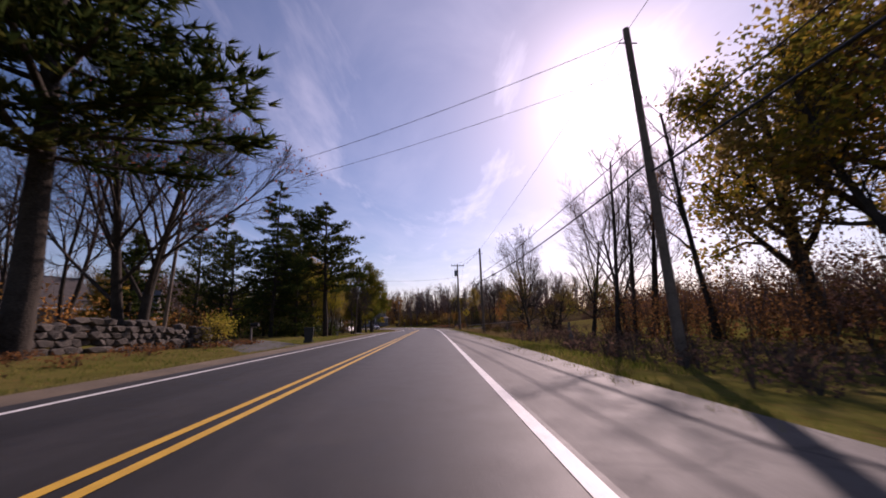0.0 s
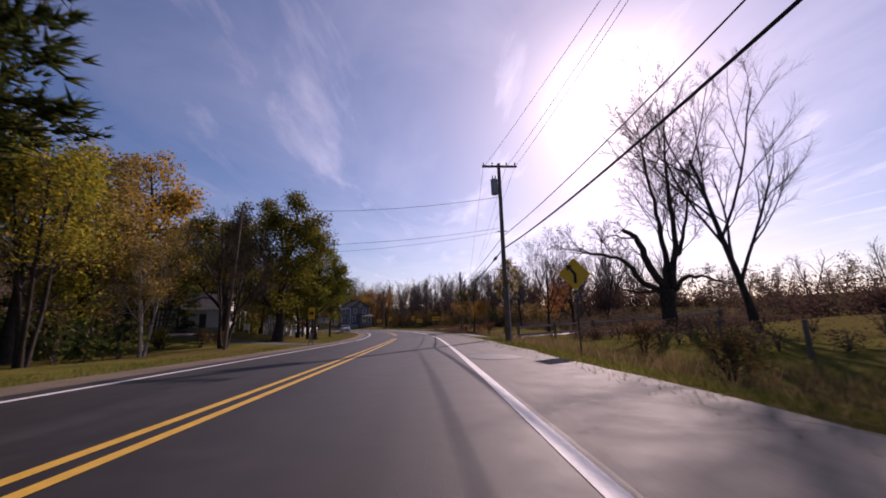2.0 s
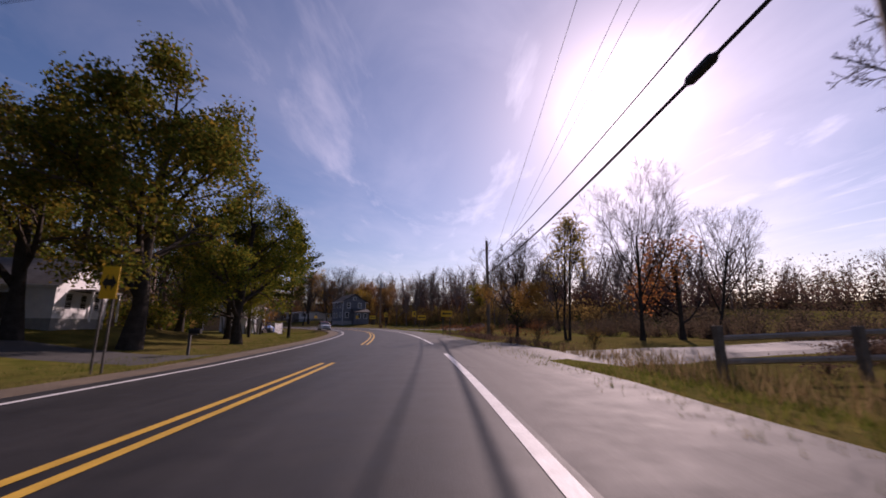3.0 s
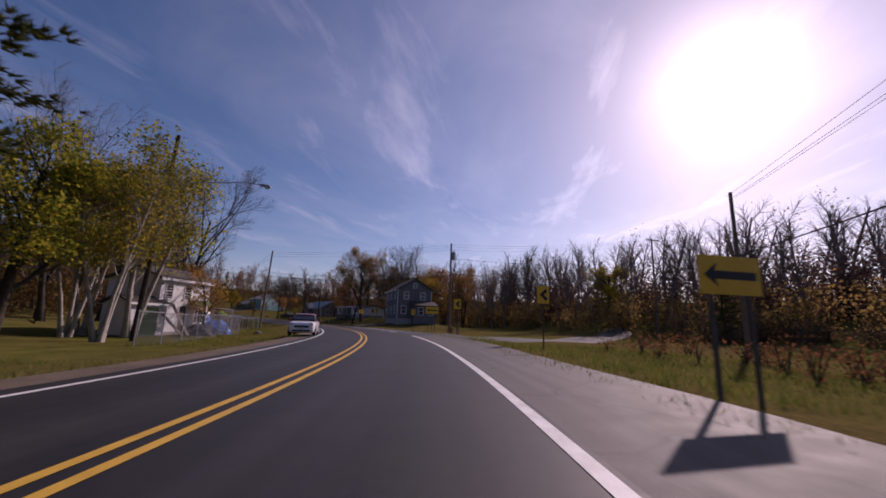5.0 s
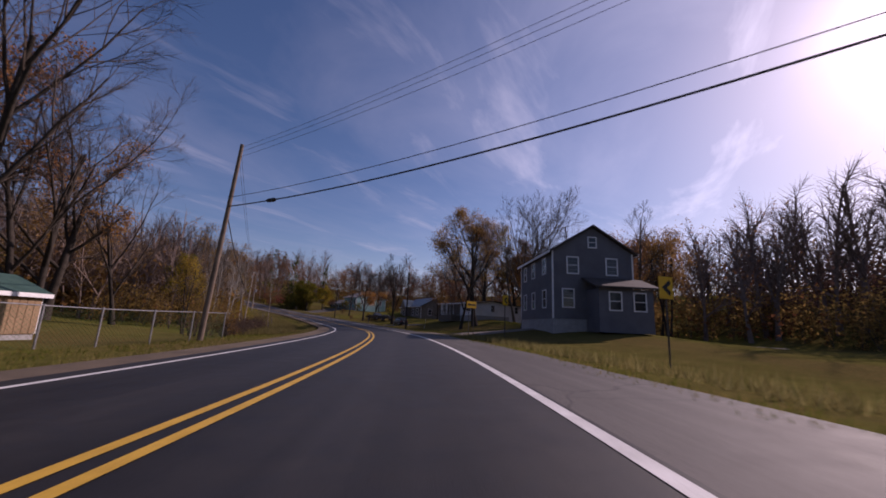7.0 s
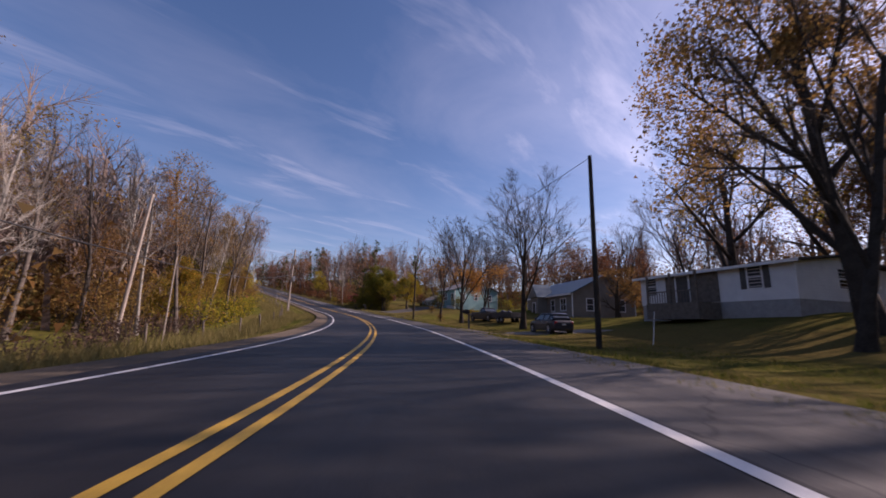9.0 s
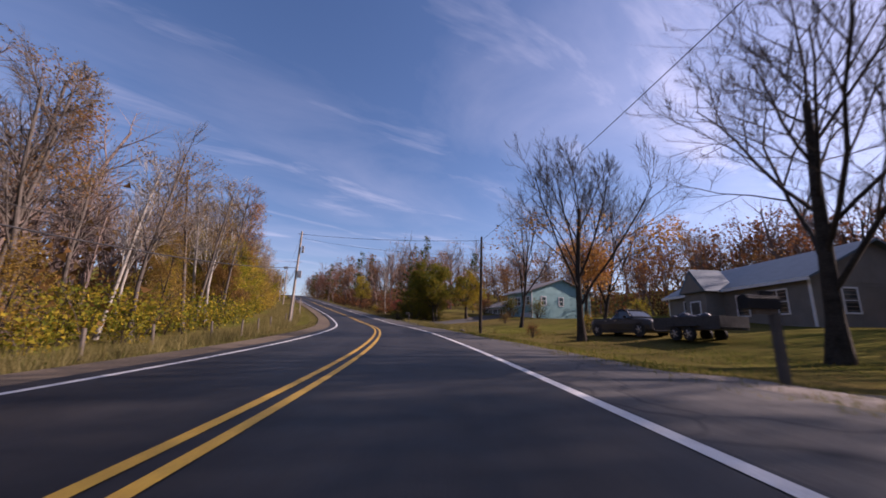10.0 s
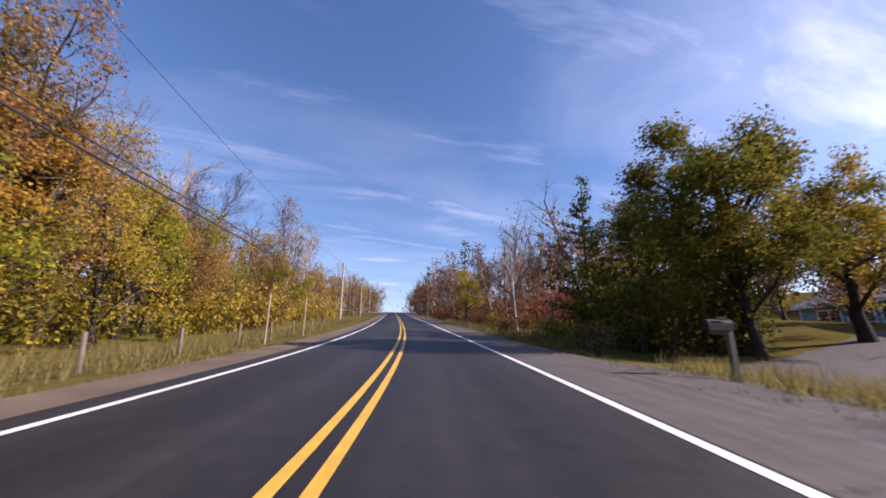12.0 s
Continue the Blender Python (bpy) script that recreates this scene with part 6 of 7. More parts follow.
def road_sign(s, d, top, outline, ink, posts, label, turn=0.0, face="sign_yellow"):
    """Outline and ink in x and z about the board's centre; the face looks back down the road."""
    ob = holder("road_sign", s, d, turn, label=label, category="road sign")
    zmax = max(z for _, z in outline)
    c = top - zmax
    board = part("board", prism(bmesh.new(), [(x, z + c) for x, z in outline], -0.01, 0.008), M[face], ob)
    for shape in ink:
        part("symbol", prism(bmesh.new(), [(x, z + c) for x, z in shape], -0.016, -0.010), M["sign_black"], board, "black symbol")
    for px in posts:
        bm = bmesh.new()
        box_(bm, px - 0.028, px + 0.028, 0.012, 0.04, -0.3, top - 0.03)
        box_(bm, px - 0.012, px + 0.012, 0.04, 0.06, -0.3, top - 0.03)
        part("post", bm, M["sign_post"], ob)
    return ob


def rect(w, h):
    return [(-w / 2, -h / 2), (w / 2, -h / 2), (w / 2, h / 2), (-w / 2, h / 2)]


CHEVRON = [(0.14, -0.27), (-0.18, 0.0), (0.14, 0.27), (0.20, 0.19), (0.20, 0.13), (0.03, 0.0), (0.20, -0.13), (0.20, -0.19)]
ARROW = [(-0.52, 0.0), (-0.26, 0.17), (-0.31, 0.06), (0.52, 0.06), (0.52, -0.06), (-0.31, -0.06), (-0.26, -0.17)]
DOUBLE = [(-0.20, 0.0), (-0.06, 0.22), (-0.06, 0.09), (0.06, 0.09), (0.06, 0.22), (0.20, 0.0), (0.06, -0.22), (0.06, -0.09), (-0.06, -0.09), (-0.06, -0.22)]
chev = "yellow road sign with a black chevron on a metal post"
road_sign(115.2, 8.3, 2.75, rect(0.6, 0.76), [CHEVRON], [0.0], chev, 10)
road_sign(127.9, 7.8, 2.8, rect(0.6, 0.76), [CHEVRON], [0.0], chev, 8)
road_sign(93.0, 6.4, 1.95, rect(0.95, 0.5), [[(x * 0.78, z * 0.9) for x, z in ARROW]], [-0.3, 0.3], "wide yellow road sign with a black arrow on low posts", 6)
road_sign(104.0, 6.3, 1.8, rect(0.95, 0.5), [[(x * 0.78, z * 0.9) for x, z in ARROW]], [-0.3, 0.3], "wide yellow road sign with a black arrow on low posts", 8)
road_sign(133.6, 7.3, 2.35, rect(1.22, 0.62), [ARROW], [-0.35, 0.0, 0.3], "wide yellow road sign with a long black arrow", 8)
road_sign(150.5, 10.6, 3.1, rect(0.6, 0.76), [CHEVRON], [0.0], chev, 12)
road_sign(172.0, 9.8, 3.0, rect(1.22, 0.62), [ARROW], [-0.3, 0.3], "wide yellow road sign with a long black arrow", 25)
road_sign(166.0, 10.4, 3.1, rect(0.6, 0.76), [CHEVRON], [0.0], chev, 30)
road_sign(54.3, 7.4, 3.2, [(0, -0.54), (0.54, 0), (0, 0.54), (-0.54, 0)], [[(-0.05, -0.3), (0.05, -0.3), (0.05, 0.02), (-0.12, 0.22), (-0.06, 0.28), (-0.28, 0.32), (-0.24, 0.1), (-0.18, 0.16), (-0.05, -0.02)]],
          [0.0], "yellow diamond road sign with a black bend arrow")
road_sign(72.8, -5.9, 2.95, rect(0.48, 0.9), [DOUBLE], [-0.14, 0.14], "tall yellow road sign with a black double arrow", -4)
road_sign(47, 12.3, 3.3, rect(1.35, 0.8), [], [-0.4, 0.4], "dark wooden board sign on two posts", 6, face="door")


def lawn_sign(s, d, w, h, top, turn, label):
    ob = holder("lawn_sign", s, d, turn, label=label, category="sign")
    part("board", prism(bmesh.new(), [(x, z + top - h / 2) for x, z in rect(w, h)], -0.02, 0.02), M["sign_white"], ob)
    for e in (-w / 2 - 0.03, w / 2 + 0.03):
        part("post", cube(e - 0.03, e + 0.03, -0.03, 0.03, -0.2, top + 0.05), M["sign_white"], ob)


lawn_sign(96, -17.5, 0.7, 0.75, 1.15, -20, "small white board sign on a lawn")


# ---- posts, mailboxes, bins ----
def marker(name, s, d, height, lean, mat, label, r=0.05, category="post", group=""):
    ob = holder(name, s, d, label=label, category=category, group=group)
    bm = bmesh.new()
    rod(bm, (0, 0, -0.25), (lean * height, 0.02 * height, height), r, r * 0.92, 8)
    part("post", bm, M[mat], ob)
    return ob


for i, (s, d, lean) in enumerate(((181, -9.6, -0.12), (184.5, -8.6, 0.05), (197.4, -9.2, -0.08), (201, -8.2, -0.12), (206.6, -7.9, -0.04), (210.5, -7.4, -0.1), (215.4, -8.2, -0.16), (219.1, -7.5, -0.12),
                                  (223, -7.3, 0.0), (226.8, -7.2, -0.08), (231, -7.1, -0.05), (240.2, -6.9, 0.04), (243.6, -6.6, 0.0), (247.4, -6.7, -0.12), (251, -6.6, -0.06), (255, -6.5, 0.0), (259, -6.5, -0.05), (263, -6.5, 0), (268, -6.5, 0.05), (273, -6.5, 0))):
    marker("fence_post", s, d, 0.95, lean, "old_wood", "short weathered wooden post standing in dry grass", 0.06, "fence post", "roadside posts")
for s, d, h in ((255.5, -5.6, 2.2), (198.2, -8.9, 4.0), (261.5, -5.5, 2.2)):
    marker("marker_post", s, d, h, 0.0, "pale_pole", "thin pale marker post beside the road", 0.035)
for s, d, h in ((30.1, 10.6, 1.0), (32.5, 10.4, 0.95), (34.5, 10.2, 0.95), (27.1, 9.6, 0.95), (36.8, 10.0, 0.9), (48, 11.8, 1.0), (52, 12.6, 1.0), (56, 13.4, 1.0)):
    marker("fence_post", s, d, h, 0.02, "old_wood", "weathered wooden field fence post", 0.065, "fence post", "field fence posts")
ob = marker("fence_post", 20.8, 9.8, 1.3, 0.0, "old_wood", "braced wooden corner post of a field fence", 0.08, "fence post")
for e in (-1, 1):
    part("brace", rod(bmesh.new(), (0.02, 0, 1.0), (0.2 + 0.4 * e, 1.2 * e, 0.0), 0.05, 0.05, 8), M["old_wood"], ob)
for s in (129.4, 131.6):
    marker("marker_post", s, 8.4, 1.1, 0.0, "old_wood", "short dark post on a lawn", 0.04)

marker("marker_stake", 194.5, 12.8, 1.5, 0.15, "sign_white", "thin white leaning stake on a lawn", 0.018)


def mailbox(s, d, turn, mat, label, height=1.1):
    ob = holder("mailbox", s, d, turn, label=label, category="mailbox")
    part("post", cube(-0.05, 0.05, -0.05, 0.05, -0.2, height - 0.22), M["door"], ob)
    part("arm", cube(-0.05, 0.32, -0.04, 0.04, height - 0.24, height - 0.17), M["old_wood"], ob)
    prof = [(-0.1, 0.0), (0.1, 0.0), (0.1, 0.12)] + [(0.1 * math.cos(a), 0.12 + 0.1 * math.sin(a)) for a in np.linspace(0.3, math.pi - 0.3, 6)] + [(-0.1, 0.12)]
    bm = prism(bmesh.new(), [(x, z + height - 0.17) for x, z in prof], -0.24, 0.24)
    bx = part("box", bm, M[mat], ob)
    bx.matrix_basis = Matrix.Translation((0.2, 0, 0)) @ Matrix.Rotation(radians(90), 4, "Z")
    part("door", prism(bmesh.new(), [(x * 1.05, z + height - 0.17) for x, z in prof], -0.26, -0.242), M[mat], bx)
    part("flag", cube(0.105, 0.115, -0.1, 0.12, height + 0.02, height + 0.09), M[mat], bx)


mailbox(80.6, -7.5, 0, "black_tin", "black mailbox on a wooden post beside a drive", 1.15)
mailbox(25.8, -9.3, 0, "black_tin", "dark mailbox on a wooden post beside a drive", 1.2)
mailbox(203.8, 6.9, 180, "black_tin", "black mailbox on a dark post beside a drive", 1.25)
mailbox(245.1, 6.9, 180, "black_tin", "black mailbox on a dark wooden post beside a drive", 1.15)


def wheelie_bin(s, d, turn):
    ob = holder("wheelie_bin", s, d, turn, label="black plastic wheelie bin beside the road", category="rubbish bin")
    bm = bmesh.new()
    bmesh.ops.create_cone(bm, cap_ends=True, segments=4, radius1=0.34, radius2=0.43, depth=0.95, matrix=Matrix.Translation((0, 0, 0.53)) @ Matrix.Rotation(radians(45), 4, "Z"))
    bmesh.ops.bevel(bm, geom=bm.edges[:], offset=0.03, segments=2, affect="EDGES")
    part("body", bm, M["bin_plastic"], ob)
    part("lid", cube(-0.32, 0.32, -0.33, 0.34, 1.0, 1.06, bevel=0.02), M["bin_plastic"], ob)
    part("handle", rod(bmesh.new(), (-0.25, 0.37, 0.98), (0.25, 0.37, 0.98), 0.02), M["bin_plastic"], ob)
    for e in (-0.3, 0.3):
        part("wheel", rod(bmesh.new(), (e - 0.03, 0.24, 0.1), (e + 0.03, 0.24, 0.1), 0.1, 0.1, 14), M["tyre"], ob)


wheelie_bin(26.8, -5.9, 15)


# ---- stone wall, fences ----
def stone_mesh(seed):
    rng = np.random.default_rng(seed)
    bm = bmesh.new()
    bmesh.ops.create_icosphere(bm, subdivisions=1, radius=0.5)
    for v in bm.verts:
        v.co = Vector([math.copysign(abs(c) ** 0.75, c) for c in v.co]) * rng.uniform(0.82, 1.12)
    me = bpy.data.meshes.new("stone")
    bm.to_mesh(me)
    bm.free()
    me.materials.append(M["stone"])
    return me


def stone_wall():
    wall = holder("stone_wall", 12, -10.9, label="dry stone wall of grey field stones beside the verge", category="stone wall")
    inv = wall.matrix_basis.inverted()
    meshes = [stone_mesh(i) for i in range(8)]
    rng = np.random.default_rng(3)
    line = [(2, -11.4), (10, -11.0), (17, -10.7), (22.5, -10.2)]
    n = 0
    for row in range(5):
        f = 0.0
        while f < 20.0:
            w = rng.uniform(0.32, 0.75)
            s = 2.2 + f + w / 2
            d = float(np.interp(s, [p[0] for p in line], [p[1] for p in line]))
            if row < 4 or rng.random() < 0.6:
                x, y, z, h = on_ground(s, d + rng.normal(0, 0.08))
                k = rng.uniform(0.8, 1.1)
                ob = new("stone", meshes[n % 8])
                ob.parent = wall
                ob.matrix_basis = inv @ (pose(x, y, z + 0.1 + row * 0.27 * (1 - 0.3 * step01(s, 18, 23)), rng.uniform(-9, 9), rng.uniform(-9, 9), math.degrees(h) + 90 + rng.uniform(-12, 12)) @ Matrix.Diagonal((w * 1.05, 0.5 * k, 0.34 * k, 1)))
                n += 1
            f += w * 0.96


stone_wall()


def chain_fence(points, height, label, mesh_mat="iron", rail=True):
    """Posts, a top rail and woven wire along a line of station and offset."""
    fence = holder("chain_link_fence", *points[0], label=label, category="fence")
    inv = fence.matrix_basis.inverted()
    tops = []
    for (s0, d0), (s1, d1) in zip(points[:-1], points[1:]):
        steps = max(1, round(abs(s1 - s0) / 2.6))
        for i in range(steps):
            tops.append((s0 + (s1 - s0) * i / steps, d0 + (d1 - d0) * i / steps))
    tops.append(points[-1])
    spots = [inv @ Vector(on_ground(s, d)[:3]) for s, d in tops]
    for p in spots:
        part("post", rod(bmesh.new(), p - Vector((0, 0, 0.2)), p + Vector((0.02, 0, height + 0.06)), 0.035, 0.035, 8), M["iron"], fence)
    sh = Shape()
    for p, q in zip(spots[:-1], spots[1:]):
        if rail:
            part("top_rail", rod(bmesh.new(), p + Vector((0, 0, height)), q + Vector((0, 0, height)), 0.022, 0.022, 6), M["iron"], fence)
        ln = (q - p).length
        n = int((ln + height) / 0.16)
        for i in range(n):
            for sign in (1, -1):
                a0, b0 = i * 0.16 - height, i * 0.16
                t0, t1 = max(0, a0), min(ln, b0)
                if t1 <= t0:
                    continue
                z0, z1 = t0 - a0, t1 - a0
                if sign < 0:
                    z0, z1 = height - z0, height - z1
                u, v = p.lerp(q, t0 / ln), p.lerp(q, t1 / ln)
                sh.tube([u + Vector((0, 0, z0)), v + Vector((0, 0, z1))], [0.004, 0.004], 3)
    ob = under("wire_mesh", mesh_from("wire_mesh", sh.v, sh.f, M[mesh_mat]), fence, "woven wire mesh")
    ob["kind"] = "stuff"


chain_fence([(118, -9.0), (126, -9.3), (133.5, -9.4), (136.5, -9.0)], 1.5, "galvanised chain-link fence beside the road")
chain_fence([(136.5, -9.0), (140, -10.5), (145, -11.2), (151, -11.0)], 1.45, "chain-link fence around a yard", "dark_metal")
chain_fence([(151, -11.0), (155, -9.8), (160, -8.6), (163.5, -8.2)], 1.45, "chain-link fence with green mesh", "green_board")


def rail_fence():
    f = holder("rail_fence", 70.2, 9.6, label="wooden rail fence at a junction, rails coloured sunlit, dark posts", category="fence")
    inv = f.matrix_basis.inverted()
    spots = [inv @ Vector(on_ground(s, d)[:3]) for s, d in ((70.2, 9.6), (69.3, 12.0), (68.4, 14.4), (67.5, 16.8), (66.6, 19.2), (65.7, 21.6))]
    for i, p in enumerate(spots):
        part("post", cube(p.x - 0.08, p.x + 0.08, p.y - 0.08, p.y + 0.08, p.z - 0.3, p.z + (1.25 if i == 0 else 1.1), bevel=0.012), M["old_wood"], f)
    for p, q in zip(spots[:-1], spots[1:]):
        for z in (0.42, 0.95):
            bm = rod(bmesh.new(), p + Vector((0, 0.1, z)), q + Vector((0, 0.1, z)), 0.07, 0.07, 6)
            # paler wood than the posts: sunlight on the rails put into the colour
            part("rail", bm, M["pale_pole"], f)


rail_fence()


# ---- houses ----
def window(ob, face, u, z, w, h, depth, mat="glass", bars=1, shutters=False):
    """A window on a wall: face is (axis, value, sign) of the outer plane; u along it."""
    axis, val, sg = face

    def bx(u0, u1, z0, z1, a, b):
        lo, hi = sorted((val + sg * a, val + sg * b))
        return (u0, u1, lo, hi, z0, z1) if axis == "y" else (lo, hi, u0, u1, z0, z1)
    bm = bmesh.new()
    t = 0.09
    for q in ((u - w / 2 - t, u - w / 2, z - t, z + h + t), (u + w / 2, u + w / 2 + t, z - t, z + h + t), (u - w / 2, u + w / 2, z + h, z + h + t), (u - w / 2, u + w / 2, z - t, z)):
        box(bm, *bx(*q, 0.0, 0.05))
    win = part("window", bm, M["trim"], ob)
    part("pane", box(bmesh.new(), *bx(u - w / 2, u + w / 2, z, z + h, 0.002, 0.012)), M[mat], win)
    part("sash", box(bmesh.new(), *bx(u - w / 2, u + w / 2, z + h / 2 - 0.025, z + h / 2 + 0.025, 0.013, 0.035)), M["trim"], win)
    for i in range(1, bars):
        x = u - w / 2 + w * i / bars
        part("mullion", box(bmesh.new(), *bx(x - 0.03, x + 0.03, z, z + h, 0.013, 0.04)), M["trim"], win)
    if shutters:
        for e in (-1, 1):
            c = u + e * (w / 2 + t + 0.19)
            part("shutter", box(bmesh.new(), *bx(c - 0.17, c + 0.17, z - 0.05, z + h + 0.05, 0.003, 0.04)), M["door"], ob)


def house(s, d, turn, L, W, eave, ridge, wall, roof, label, base=0.4, over=0.35, at_z=None, category="house"):
    """A gabled house: ridge along its own x, which runs across the road before turning. L along x, W along y."""
    ob = holder("house", s, d, turn, label=label, category=category)
    if at_z is not None:
        ob.location.z = at_z
    part("foundation", cube(-L / 2 + 0.02, L / 2 - 0.02, -W / 2 + 0.02, W / 2 - 0.02, -1.2, base), M["concrete"], ob)
    bm = bmesh.new()
    end = [(-W / 2, base), (W / 2, base), (W / 2, eave), (0, ridge), (-W / 2, eave)]
    a = [bm.verts.new((-L / 2, y, z)) for y, z in end]
    b = [bm.verts.new((L / 2, y, z)) for y, z in end]
    bm.faces.new(a)
    bm.faces.new(b[::-1])
    for i in range(5):
        bm.faces.new((a[i], a[(i + 1) % 5], b[(i + 1) % 5], b[i]))
    bmesh.ops.recalc_face_normals(bm, faces=bm.faces[:])
    part("wall", bm, M[wall], ob)
    # clapboards in relief on the long walls and the gable ends
    bm = bmesh.new()
    n = int((eave - base) / 0.22)
    for i in range(n):
        z = base + i * 0.22
        for sg in (-1, 1):
            y0, y1 = sorted((sg * W / 2, sg * (W / 2 + 0.018)))
            box(bm, -L / 2, L / 2, y0, y1, z, z + 0.03)
            x0, x1 = sorted((sg * L / 2, sg * (L / 2 + 0.018)))
            box(bm, x0, x1, -W / 2, W / 2, z, z + 0.03)
    sd = part("siding", bm, M[wall], ob)
    sd["kind"] = "stuff"
    slope = math.hypot(W / 2, ridge - eave)
    uy, uz = (W / 2) / slope, (ridge - eave) / slope
    for sg in (-1, 1):
        bm = bmesh.new()
        out = [(0, ridge + 0.03), (sg * (W / 2 + over * uy), eave - over * uz + 0.03), (sg * (W / 2 + over * uy), eave - over * uz + 0.17), (0, ridge + 0.17)]
        v = [[bm.verts.new((x, y, z)) for y, z in out] for x in (-L / 2 - over, L / 2 + over)]
        bm.faces.new(v[0])
        bm.faces.new(v[1][::-1])
        for i in range(4):
            bm.faces.new((v[0][i], v[0][(i + 1) % 4], v[1][(i + 1) % 4], v[1][i]))
        bmesh.ops.recalc_face_normals(bm, faces=bm.faces[:])
        part("roof", bm, M[roof], ob)
        y0, y1 = sorted((sg * (W / 2 + over * uy), sg * (W / 2 + over * uy + 0.03)))
        part("fascia", cube(-L / 2 - over, L / 2 + over, y0, y1, eave - over * uz - 0.03, eave - over * uz + 0.16), M["trim"], ob)
    for sx in (-1, 1):
        for sy in (-1, 1):
            x0, x1 = sorted((sx * (L / 2 + 0.025), sx * (L / 2 - 0.08)))
            y0, y1 = sorted((sy * (W / 2 + 0.025), sy * (W / 2 - 0.08)))
            part("corner_board", cube(x0, x1, y0, y1, base, eave - 0.02), M["trim"], ob)
    return ob


def door(ob, face, u, z, w, h, mat="door", name="door"):
    axis, val, sg = face

    def bx(u0, u1, z0, z1, a, b):
        lo, hi = sorted((val + sg * a, val + sg * b))
        return (u0, u1, lo, hi, z0, z1) if axis == "y" else (lo, hi, u0, u1, z0, z1)
    bm = bmesh.new()
    for q in ((u - w / 2 - 0.1, u - w / 2, z, z + h + 0.1), (u + w / 2, u + w / 2 + 0.1, z, z + h + 0.1), (u - w / 2, u + w / 2, z + h, z + h + 0.1)):
        box(bm, *bx(*q, 0, 0.05))
    part("door_frame", bm, M["trim"], ob)
    dr = part(name, box(bmesh.new(), *bx(u - w / 2, u + w / 2, z, z + h, 0.002, 0.03)), M[mat], ob)
    if name == "garage_door":
        for i in range(1, 4):
            part("panel_joint", box(bmesh.new(), *bx(u - w / 2, u + w / 2, z + h * i / 4 - 0.015, z + h * i / 4 + 0.015, 0.03, 0.036)), M["concrete"], dr)
    else:
        part("handle", box(bmesh.new(), *bx(u + w / 2 - 0.14, u + w / 2 - 0.08, z + 0.95, z + 1.05, 0.03, 0.08)), M["iron"], dr)


def houses():
    # behind the stone wall
    h = house(36, -36, 70, 10, 7, 3.2, 6.2, "beige_siding", "dark_shingle", "beige house with a brown gabled roof behind trees")
    for u in (-3, 0, 3):
        window(h, ("y", -3.5, -1), u, 1.3, 0.9, 1.3, 0.1)
    window(h, ("x", 5, 1), 0, 3.4, 0.8, 1.1, 0.1)
    door(h, ("x", 5, 1), 1.8, 0.4, 0.9, 2.05)
    h = house(50, -36.5, 20, 8, 6.5, 3.0, 6.0, "beige_siding", "shingle", "pale house with a grey roof and a small porch")
    for u in (-2.4, 2.4):
        window(h, ("y", -3.25, -1), u, 1.2, 0.9, 1.3, 0.1)
    door(h, ("y", -3.25, -1), 0, 0.4, 0.9, 2.05)
    window(h, ("x", 4, 1), 0, 1.2, 0.9, 1.3, 0.1)
    # white bungalow among the oaks
    h = house(88.2, -20.4, 8, 9, 8, 3.1, 5.6, "white_siding", "shingle", "white bungalow with a grey roof and dark chimney beside oaks")
    for u in (-2.6, -0.9):
        window(h, ("y", -4, -1), u, 1.2, 0.95, 1.35, 0.1)
    door(h, ("y", -4, -1), 1.4, 0.4, 0.95, 2.05)
    for u in (-2.2, 0, 2.2):
        window(h, ("x", 4.5, 1), u, 1.2, 0.9, 1.3, 0.1)
    part("chimney", cube(-2.2, -1.5, -1.6, -0.9, 3.2, 6.4, bevel=0.02), M["brick"], h)
    part("porch_roof", cube(4.55, 6.3, -2.2, 2.6, 2.75, 2.92), M["shingle"], h)
    h.scale = (0.68, 0.68, 0.68)
    for y in (-2.1, 2.5):
        part("porch_post", cube(6.1, 6.22, y - 0.06, y + 0.06, 0.1, 2.75), M["trim"], h)
    # tall white house by the fence
    h = house(133.5, -14.2, 60, 6.5, 7.5, 4.2, 5.2, "white_siding", "dark_shingle", "two-storey white house with a bay window and dark roof", base=0.2)
    for u in (-2.2, 0.2):
        window(h, ("y", -3.75, -1), u, 2.75, 0.8, 1.1, 0.1)
    door(h, ("y", -3.75, -1), -0.2, 0.2, 0.9, 2.0)
    bm = bmesh.new()
    prof = [(0.7, 0.0), (1.0, -0.5), (2.7, -0.5), (3.0, 0.0)]
    a = [bm.verts.new((x, -3.77 + y, 0.7)) for x, y in prof]
    b = [bm.verts.new((x, -3.77 + y, 2.3)) for x, y in prof]
    bm.faces.new(a), bm.faces.new(b[::-1])
    for i in range(4):
        bm.faces.new((a[i], b[i], b[(i + 1) % 4], a[(i + 1) % 4]))
    bmesh.ops.recalc_face_normals(bm, faces=bm.faces[:])
    bay = part("bay_window", bm, M["trim"], h)
    for i in range(4):
        part("pane", cube(1.08 + i * 0.41, 1.08 + i * 0.41 + 0.28, -4.285, -4.272, 0.95, 2.1), M["glass"], bay)
    part("bay_roof", prism(bmesh.new(), [(0.55, 2.3), (3.15, 2.3), (2.8, 2.75), (0.9, 2.75)], -4.4, -3.78), M["green_board"], h)
    window(h, ("x", 3.25, 1), 0.5, 2.75, 0.8, 1.1, 0.1)
    window(h, ("x", 3.25, 1), -1.6, 0.9, 0.8, 1.2, 0.1)
    h.scale = (0.64, 0.64, 0.92)
    h2 = house(129.6, -14.2, 60, 4.0, 4.0, 2.7, 3.3, "white_siding", "dark_shingle", "small white garage with a green door", base=0.1, category="garage")
